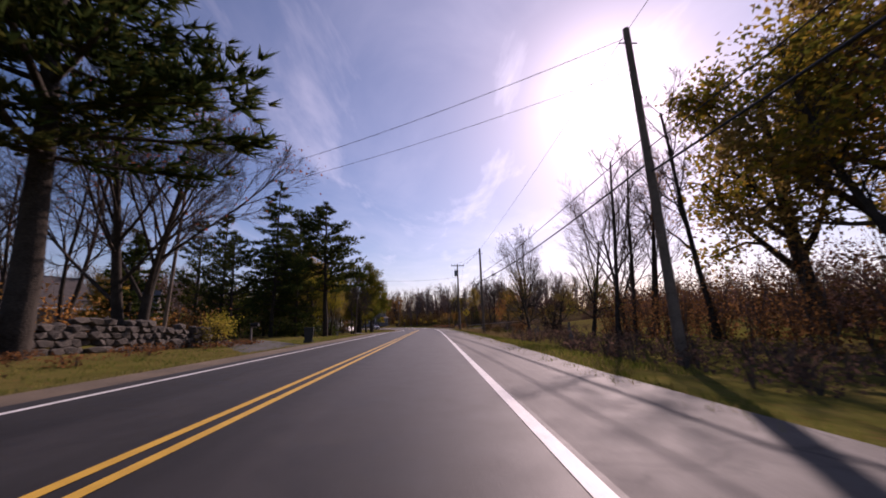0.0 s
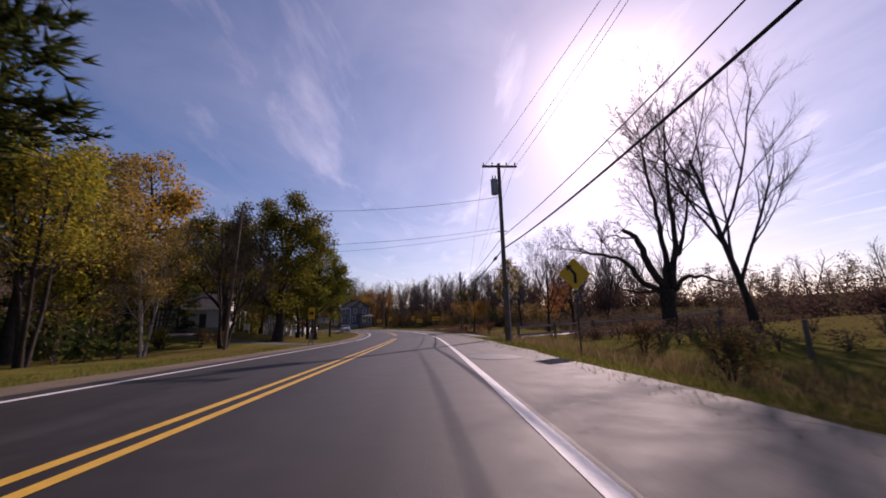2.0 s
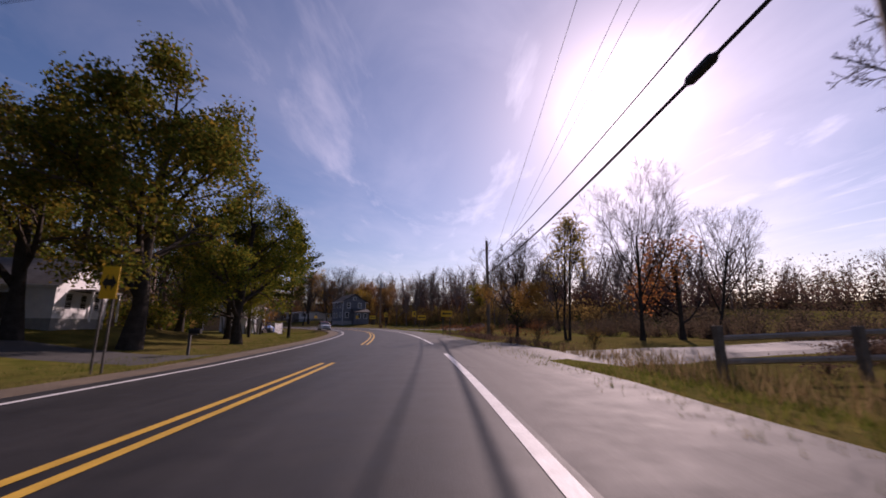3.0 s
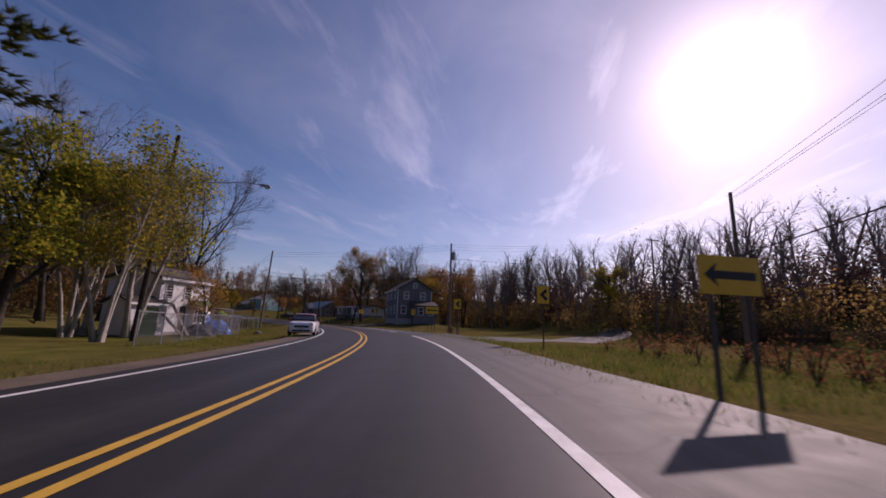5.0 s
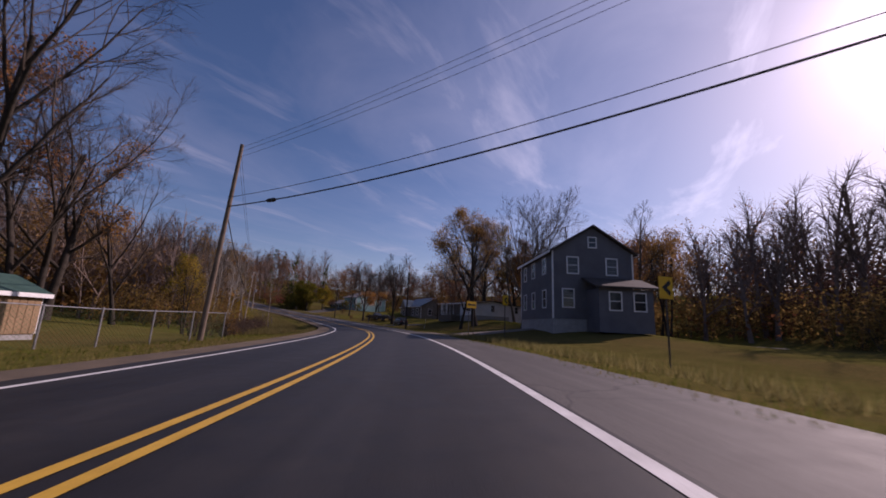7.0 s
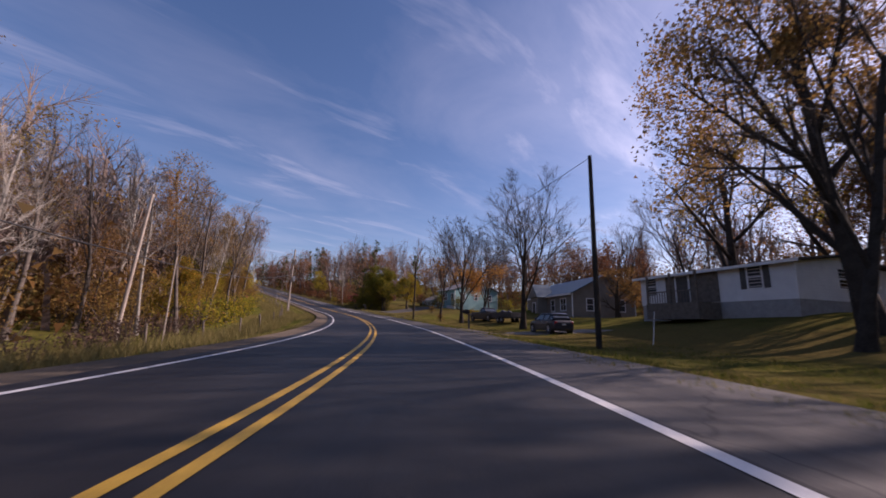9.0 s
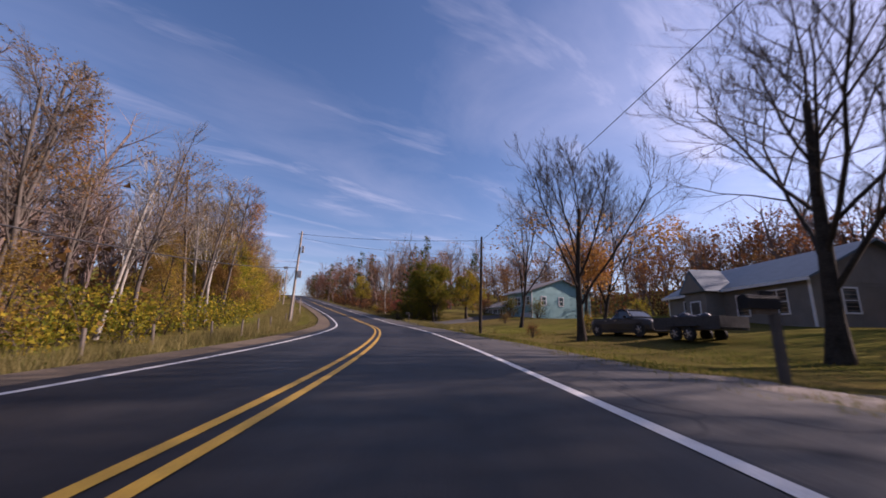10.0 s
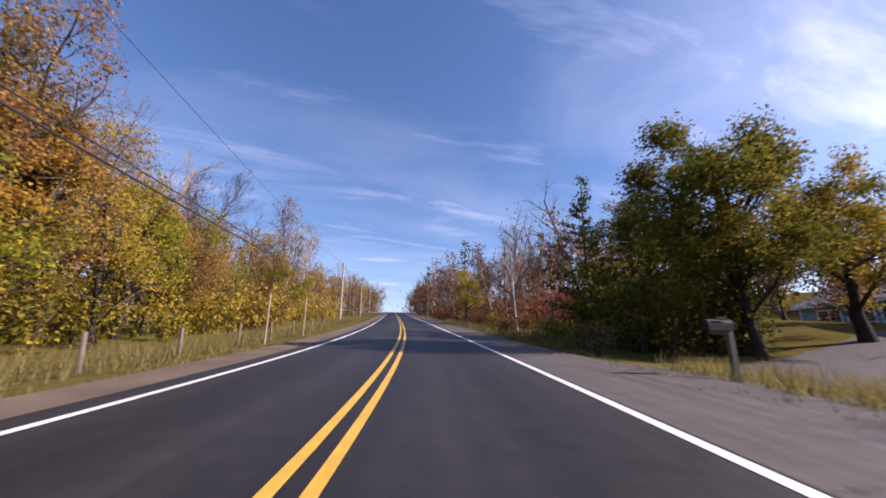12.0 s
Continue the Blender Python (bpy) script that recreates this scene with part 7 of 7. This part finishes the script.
    door(h2, ("y", -2.0, -1), 0, 0.1, 2.2, 2.3, "green_board", "garage_door")
    h2.scale = (0.6, 0.6, 0.78)
    # shed with a green roof
    h = house(154, -17.2, 82, 9.5, 3.6, 1.8, 2.55, "shed_boards", "green_roof", "long tan board shed with a dark green roof", base=0.05, over=0.25, category="shed")
    door(h, ("y", -1.8, -1), -2.6, 0.05, 1.5, 1.6, "trim")
    door(h, ("y", 1.8, 1), 2.6, 0.05, 1.5, 1.6, "trim")
    for i in range(30):
        part("board", cube(-4.7 + i * 0.315, -4.7 + i * 0.315 + 0.29, -1.84, -1.822, 0.08, 1.72), M["shed_boards"], h)
    # grey house in the bend
    h = house(168.6, 17.7, 80, 9.0, 6.4, 5.5, 7.5, "grey_siding", "dark_shingle", "two-storey blue-grey house with a lean-to porch on a lawn", base=0.3, at_z=1.6)
    for u in (-2.6, 0.4, 3.0):
        window(h, ("y", 3.2, 1), u, 1.2, 0.8, 1.3, 0.1)
        window(h, ("y", 3.2, 1), u, 3.9, 0.8, 1.2, 0.1)
    window(h, ("x", -4.5, -1), 0.0, 5.9, 0.55, 0.75, 0.1)
    for u in (1.6, -1.5):
        window(h, ("x", -4.5, -1), u, 3.8, 0.8, 1.2, 0.1)
    window(h, ("x", -4.5, -1), 2.0, 1.2, 0.8, 1.3, 0.1)
    part("porch", cube(-6.6, -4.52, -3.4, 0.6, -0.6, 2.5), M["grey_siding"], h)
    bm = bmesh.new()
    box(bm, -6.95, -4.53, -3.75, 0.95, 2.5, 2.64)
    for v in bm.verts:
        if v.co.x > -5:
            v.co.z += 0.85
    part("porch_roof", bm, M["dark_shingle"], h)
    for u in (-2.4, -0.6):
        window(h, ("x", -6.6, -1), u, 1.0, 0.8, 1.2, 0.1)
    # white ranch house
    h = house(200, 25.2, 97, 10.6, 8, 2.9, 3.45, "white_siding", "dark_shingle", "long white ranch house with dark shutters and a porch", base=0.7, over=0.45, at_z=2.25)
    h.scale = (0.96, 0.96, 0.9)
    for u in (-3.2, 4.2):
        window(h, ("y", 4, 1), u, 1.5, 0.75, 1.35, 0.1, shutters=u < 0)
        window(h, ("y", -4, -1), u, 1.5, 0.75, 1.35, 0.1, shutters=u < 0)
    door(h, ("y", 4.05, 1), 1.6, 0.7, 0.95, 2.05)
    window(h, ("x", -5.3, -1), 0, 1.5, 0.8, 1.2, 0.1)
    window(h, ("x", 5.3, 1), 0, 1.5, 0.8, 1.2, 0.1)
    part("annex", cube(-5.28, 5.28, -9.4, -4.03, -1.2, 2.9), M["white_siding"], h)
    part("annex_roof", cube(-5.6, 5.6, -9.7, -4.47, 2.9, 3.04), M["dark_shingle"], h)
    for u in (-5.8, -8.0):
        window(h, ("x", -5.28, -1), u, 1.5, 0.8, 1.2, 0.1)
    part("porch_deck", cube(-1.0, 3.0, 4.03, 6.0, -0.5, 0.65), M["old_wood"], h)
    part("porch_panel", cube(-1.0, 3.0, 4.02, 4.05, 0.72, 2.85), M["old_wood"], h)
    for x in (-0.9, 1.0, 2.9):
        part("porch_post", cube(x - 0.06, x + 0.06, 5.85, 5.97, 0.65, 2.85), M["old_wood"], h)
    part("porch_rail", cube(-0.9, 2.9, 5.88, 5.94, 1.45, 1.52), M["old_wood"], h)
    for i in range(18):
        part("baluster", cube(-0.8 + i * 0.205, -0.76 + i * 0.205, 5.89, 5.93, 0.66, 1.45), M["old_wood"], h)
    # beige house with the metal roof
    h = house(221, 28.4, 82, 12.5, 8, 3.1, 5.2, "beige_siding", "blue_roof", "beige bungalow with a blue-grey metal roof and a gabled porch", base=0.4, over=0.4, at_z=1.9)
    for sg in (1, -1):
        for u, bars in ((-4.2, 2), (3.6, 2)):
            window(h, ("y", 4 * sg, sg), u, 1.2, 1.25, 1.35, 0.1, bars=bars)
        window(h, ("y", 4 * sg, sg), -1.6, 1.2, 0.9, 1.3, 0.1)
    for u in (-2.2, 1.8):
        window(h, ("x", -6.25, -1), u, 1.2, 0.8, 1.3, 0.1)
        window(h, ("x", 6.25, 1), u, 1.2, 0.8, 1.3, 0.1)
    bm = bmesh.new()
    box(bm, 0.0, 2.2, 4.0, 5.3, 0.2, 3.0)
    part("porch", bm, M["beige_siding"], h)
    part("porch_roof", prism(bmesh.new(), [(-0.35, 2.95), (2.55, 2.95), (1.1, 4.7)], 3.2, 5.55), M["blue_roof"], h)
    part("porch_gable", prism(bmesh.new(), [(-0.05, 2.98), (2.25, 2.98), (1.1, 4.35)], 5.555, 5.575), M["beige_siding"], h)
    door(h, ("y", 5.3, 1), 1.1, 0.25, 0.9, 2.0)
    # teal house
    h = house(250.2, 31.2, 92, 6.4, 11.0, 5.6, 7.5, "teal_siding", "shingle", "two-storey teal house with a grey roof and garage on a mound", base=0.5, over=0.45, at_z=2.6)
    for ax, val, sg in (("y", 5.5, 1), ("y", -5.5, -1)):
        for u in (-2.3, 2.3):
            window(h, (ax, val, sg), u, 3.6, 0.85, 1.15, 0.1)
        window(h, (ax, val, sg), 0.4, 3.6, 1.5, 1.15, 0.1, bars=2)
    door(h, ("y", 5.5, 1), -1.6, 0.2, 2.5, 2.1, "garage", "garage_door")
    for u in (-3.4, 0.2, 3.4):
        window(h, ("x", -3.2, -1), u, 3.6, 0.8, 1.2, 0.1)
        window(h, ("x", 3.2, 1), u, 3.6, 0.8, 1.2, 0.1)
    wing = house(257.2, 29, 92, 6.5, 6.5, 2.8, 4.0, "teal_siding", "shingle", "low teal sunroom wing with white window frames", base=0.5, at_z=3.6)
    for u in (-1.6, 0, 1.6):
        window(wing, ("y", 3.25, 1), u, 0.9, 1.2, 1.5, 0.1, bars=2)


houses()


# ---- vehicles ----
def wheel(ob, x, y, r, w, sg):
    bm = bmesh.new()
    rod(bm, (x - w / 2, y, r), (x + w / 2, y, r), r, r, 28)
    es = [e for e in bm.edges if e.calc_face_angle(0) > 1.0]
    bmesh.ops.bevel(bm, geom=es, offset=0.03, segments=2, affect="EDGES")
    wh = part("wheel", bm, M["tyre"], ob)
    bm = bmesh.new()
    rod(bm, (x + sg * (w / 2 + 0.004) - 0.01, y, r), (x + sg * (w / 2 + 0.004) + 0.01, y, r), r * 0.66, r * 0.66, 24)
    part("rim", bm, M["dark_metal"], wh)
    for i in range(5):
        a = i * 2 * math.pi / 5
        c = Vector((x + sg * (w / 2 + 0.02), y, r))
        part("spoke", rod(bmesh.new(), c, c + Vector((0, math.cos(a), math.sin(a))) * r * 0.62, 0.035, 0.028, 6), M["rim"], wh)


def loft(name, sections, mat, ob, label="", smooth=True):
    """A body through cross sections: each a y and a list of (x, z) for the right half."""
    V, F = [], []
    rows = []
    for y, half in sections:
        ring = [(x, y, z) for x, z in half] + [(-x, y, z) for x, z in reversed(half) if x > 1e-6]
        rows.append(len(V))
        V += ring
    n = len(V) // len(sections)
    for r in range(len(sections) - 1):
        for i in range(n):
            a, b = rows[r] + i, rows[r] + (i + 1) % n
            F.append((a, b, b + n, a + n))
    F.append(tuple(range(n)))
    F.append(tuple(reversed(range(rows[-1], rows[-1] + n))))
    bm = bmesh.new()
    vs = [bm.verts.new(v) for v in V]
    for f in F:
        bm.faces.new([vs[i] for i in f])
    bmesh.ops.recalc_face_normals(bm, faces=bm.faces[:])
    if smooth:
        es = [e for e in bm.edges if e.calc_face_angle(0) > 0.35]
        bmesh.ops.bevel(bm, geom=es, offset=0.035, segments=2, affect="EDGES", clamp_overlap=True)
    return part(name, bm, M[mat], ob, label)


def car(name, s, d, turn, L, Wd, H, paint, roof, label, hood=0.98, belt=1.02, nose=0.95, rear=0.25, r=0.34, kind="car", lights=True, grille=True):
    """A car whose front looks along its own -y."""
    ob = holder(name, s, d, turn, label=label, category=kind)
    if abs(d) < 6:
        ob.location.z = float(at_road(s, d)[2]) + 0.005
    h, w = L / 2, Wd / 2

    def sec(k, z0, z1):
        return [(0, z0), (w * k * 0.9, z0), (w * k, z0 + 0.14), (w * k, (z0 + z1) / 2 + 0.1), (w * k * 0.96, z1 - 0.06), (w * k * 0.86, z1), (0, z1 + 0.02)]
    loft("body", [(-h, sec(0.82, 0.3, hood - 0.24)), (-h + 0.12, sec(0.92, 0.22, hood - 0.10)), (-h + 0.45, sec(1, 0.2, hood - 0.03)), (-h + nose, sec(1, 0.2, hood + 0.02)), (-h + nose + 0.3, sec(1, 0.2, belt)),
                  (h - 0.4, sec(1, 0.2, belt)), (h - 0.1, sec(0.94, 0.24, belt - 0.06)), (h, sec(0.86, 0.34, belt - 0.2))], paint, ob)

    def cab(k, z1):
        return [(0, belt - 0.02), (w * 0.93, belt - 0.02), (w * k, z1 - 0.09), (w * k * 0.88, z1), (0, z1 + 0.02)]
    y0, y1 = -h + nose + 0.15, h - rear
    loft("cabin", [(y0, cab(0.93, belt + 0.1)), (y0 + 0.62, cab(0.80, H - 0.10)), (y0 + 1.0, cab(0.78, H - 0.06)), (y1 - 0.55, cab(0.77, H - 0.07)), (y1, cab(0.84, belt + 0.14))], "glass", ob, "dark tinted glass")
    loft("roof", [(y0 + 0.55, [(0, H - 0.12), (w * 0.72, H - 0.12), (w * 0.70, H - 0.06), (0, H - 0.03)]), (y0 + 1.0, [(0, H - 0.1), (w * 0.80, H - 0.1), (w * 0.74, H - 0.005), (0, H + 0.02)]),
                  (y1 - 0.55, [(0, H - 0.11), (w * 0.79, H - 0.11), (w * 0.73, H - 0.01), (0, H + 0.015)]), (y1 - 0.3, [(0, H - 0.2), (w * 0.74, H - 0.2), (w * 0.70, H - 0.1), (0, H - 0.07)])], roof, ob)
    for sg in (-1, 1):
        for ya, yb in ((y0 + 0.05, y0 + 0.58), (y0 + 1.45, y0 + 1.5), (y1 - 0.6, y1 - 0.5)):
            part("pillar", rod(bmesh.new(), (sg * w * 0.925, ya, belt), (sg * w * 0.775, yb, H - 0.08), 0.03, 0.03, 6), M[roof if roof != "red_paint" else "trunk_pod"], ob)
        for y in (-h + 0.78, h - 0.75):
            wheel(ob, sg * (w - 0.09), y, r, 0.21, sg)
            bm = bmesh.new()
            rod(bm, (sg * (w - 0.05), y, r), (sg * (w + 0.012), y, r), r + 0.075, r + 0.075, 26)
            part("wheel_arch", bm, M["trunk_pod"], ob)
        bm = bmesh.new()
        box_(bm, *sorted((sg * (w + 0.0), sg * (w + 0.2))), y0 + 0.42, y0 + 0.52, belt + 0.0, belt + 0.16, 0.03)
        part("wing_mirror", bm, M[roof], ob)
        part("sill", cube(*sorted((sg * (w - 0.06), sg * (w + 0.012))), -h + 1.2, h - 1.2, 0.2, 0.32), M["trunk_pod"], ob)
        for y in (y0 + 1.3, y0 + 2.2):
            part("door_handle", cube(*sorted((sg * w, sg * (w + 0.03))), y, y + 0.17, belt - 0.16, belt - 0.13), M["rim"], ob)
        if lights:
            bm = bmesh.new()
            bmesh.ops.create_uvsphere(bm, u_segments=16, v_segments=10, radius=0.15, matrix=Matrix.Translation((sg * w * 0.70, -h + 0.09, hood - 0.22)) @ Matrix.Diagonal((1.0, 0.45, 0.9, 1)))
            hl = part("headlight", bm, M["trunk_pod"], ob)
            bm = bmesh.new()
            bmesh.ops.create_uvsphere(bm, u_segments=12, v_segments=8, radius=0.08, matrix=Matrix.Translation((sg * w * 0.70, -h + 0.03, hood - 0.22)) @ Matrix.Diagonal((1.3, 0.3, 1.1, 1)))
            part("lamp_lens", bm, M["lamp_glass"], hl)
            part("tail_light", cube(*sorted((sg * w * 0.62, sg * w * 0.86)), h - 0.07, h - 0.005, belt - 0.34, belt - 0.12, bevel=0.02), M["red_light"], ob)
    if grille:
        bm = bmesh.new()
        box_(bm, -w * 0.55, w * 0.55, -h - 0.02, -h + 0.1, hood - 0.42, hood - 0.26, 0.03)
        part("grille", bm, M["trunk_pod"], ob)
        part("lower_grille", cube(-w * 0.66, w * 0.66, -h - 0.02, -h + 0.1, 0.3, 0.42, bevel=0.03), M["trunk_pod"], ob)
        part("number_plate", cube(-0.16, 0.16, -h - 0.035, -h - 0.02, 0.46, 0.58), M["plate"], ob)
    ob.scale = (0.82, 0.82, 0.82)
    part("rear_plate", cube(-0.16, 0.16, h - 0.01, h + 0.01, 0.62, 0.74), M["plate"], ob)
    return ob


car("car", 124.6, -2.95, 0, 4.2, 1.82, 1.56, "white_paint", "red_paint", "small white hatchback with a red roof in the oncoming lane")
car("suv", 202.2, 12.0, 180, 4.3, 1.8, 1.55, "dark_paint", "dark_paint", "dark blue parked sport utility vehicle on a gravel drive", kind="car", r=0.37)
tr = car("pickup_truck", 218.3, 14.2, 10, 5.3, 1.95, 1.75, "black_paint", "black_paint", "black pickup truck parked before a beige house", kind="pickup truck", rear=2.1, r=0.39, nose=1.2, hood=1.08, belt=1.12)
part("bed_cover", cube(-0.86, 0.86, 0.75, 2.6, 1.10, 1.16, bevel=0.02), M["trunk_pod"], tr)


def trailer(s, d, turn):
    ob = holder("utility_trailer", s, d, turn, label="black two-axle utility trailer loaded with dark rubbish", category="trailer")
    part("bed", cube(-0.95, 0.95, -1.9, 1.9, 0.55, 0.66, bevel=0.01), M["dark_metal"], ob)
    for x0, x1, y0, y1 in ((-0.95, -0.9, -1.9, 1.9), (0.9, 0.95, -1.9, 1.9), (-0.95, 0.95, -1.95, -1.9), (-0.95, 0.95, 1.9, 1.95)):
        part("side_panel", cube(x0, x1, y0, y1, 0.66, 1.2), M["dark_metal"], ob)
    for sg in (-1, 1):
        for y in (-0.38, 0.42):
            wheel(ob, sg * 1.06, y, 0.34, 0.19, sg)
        part("mudguard", cube(*sorted((sg * 0.96, sg * 1.17)), -0.85, 0.9, 0.72, 0.76, bevel=0.015), M["dark_metal"], ob)
    part("drawbar", rod(bmesh.new(), (0, 1.95, 0.5), (0, 3.0, 0.5), 0.05, 0.05, 8), M["dark_metal"], ob)
    bm = bmesh.new()
    rng = random.Random(4)
    for i in range(9):
        bmesh.ops.create_icosphere(bm, subdivisions=2, radius=rng.uniform(0.25, 0.42), matrix=Matrix.Translation((rng.uniform(-0.55, 0.55), rng.uniform(-1.5, 1.5), rng.uniform(0.95, 1.15))))
    part("load", bm, M["tarp_dark"], ob)
    ob.scale = (0.85, 0.85, 0.85)


trailer(214.2, 14.6, 10)


# ---- yard clutter ----
def heap(name, s, d, size, mat, label, category, seed=0, turn=0.0):
    """A slumped, creased pile under a sheet."""
    rng = np.random.default_rng(seed)
    bm = bmesh.new()
    bmesh.ops.create_icosphere(bm, subdivisions=3, radius=1.0)
    off = Vector((seed * 3.1, 0, 0))
    for v in bm.verts:
        k = 1 + 0.35 * noise.noise(v.co * 1.7 + off) + 0.12 * noise.noise(v.co * 5 + off)
        v.co = Vector((v.co.x * size[0], v.co.y * size[1], max(v.co.z, -0.1) * size[2])) * k
    ob = holder(name, s, d, turn, label=label, category=category)
    part("sheet", bm, M[mat], ob)


heap("tarpaulin_heap", 134.2, -10.5, (1.3, 0.9, 1.0), "tarp_blue", "crumpled blue tarpaulin over a heap", "tarpaulin", 1)
heap("tarpaulin_heap", 131.0, -10.6, (1.0, 0.8, 0.8), "tarp_dark", "dark tarpaulin over a heap", "tarpaulin", 2)
heap("tarpaulin_heap", 138.4, -12.4, (1.1, 1.2, 2.0), "tarp_blue", "tall blue tarpaulin beside a white house", "tarpaulin", 3)
for s, d, k in ((226.2, 6.8, 0.22), (227.4, 7.6, 0.16), (228.8, 7.0, 0.14), (137.5, -7.6, 0.4)):
    ob = tagged(new("stone", stone_mesh(int(s))), "pale stone lying beside the road", "stone")
    x, y, z, _ = on_ground(s, d)
    ob.matrix_basis = pose(x, y, z + k * 0.25, 8, 5, s * 40) @ Matrix.Diagonal((k * 2, k * 1.5, k, 1))
for i, (s, d, a) in enumerate(((128.9, -11.0, 40), (129.3, -10.8, 55))):
    ob = holder("plank", s, d, 70, label="old board leaning over a heap in the yard", category="plank", dz=0.05)
    bd = part("board", cube(-0.13, 0.13, 0, 2.6, 0, 0.04), M["old_wood"], ob)
    bd.matrix_basis = Matrix.Rotation(radians(a), 4, "X")
ob = holder("cloth", 139.5, -10.8, 0, label="lime green cloth hung on a fence", category="cloth")
bm = bmesh.new()
prism(bm, [(-0.5, 1.9), (0.45, 1.35), (0.5, 1.5), (-0.3, 2.05)], -0.02, 0.03)
part("sheet", bm, M["lime_cloth"], ob)
part("stick", rod(bmesh.new(), (0.45, 0, -0.1), (0.45, 0, 1.5), 0.025), M["old_wood"], ob)
ob = holder("timber_frame", 139.0, -11.6, 30, label="pale timber frame standing in the yard", category="timber frame")
for p, q in (((0, 0, 0), (0, 0, 2.3)), ((1.6, 0, 0), (1.6, 0, 2.2)), ((0, 0, 2.25), (1.6, 0, 2.15)), ((0, 0, 1.2), (1.6, 0, 1.15)), ((0, 0, 2.1), (1.3, 0, 1.2))):
    part("beam", rod(bmesh.new(), p, q, 0.045, 0.045, 4), M["pale_pole"], ob)
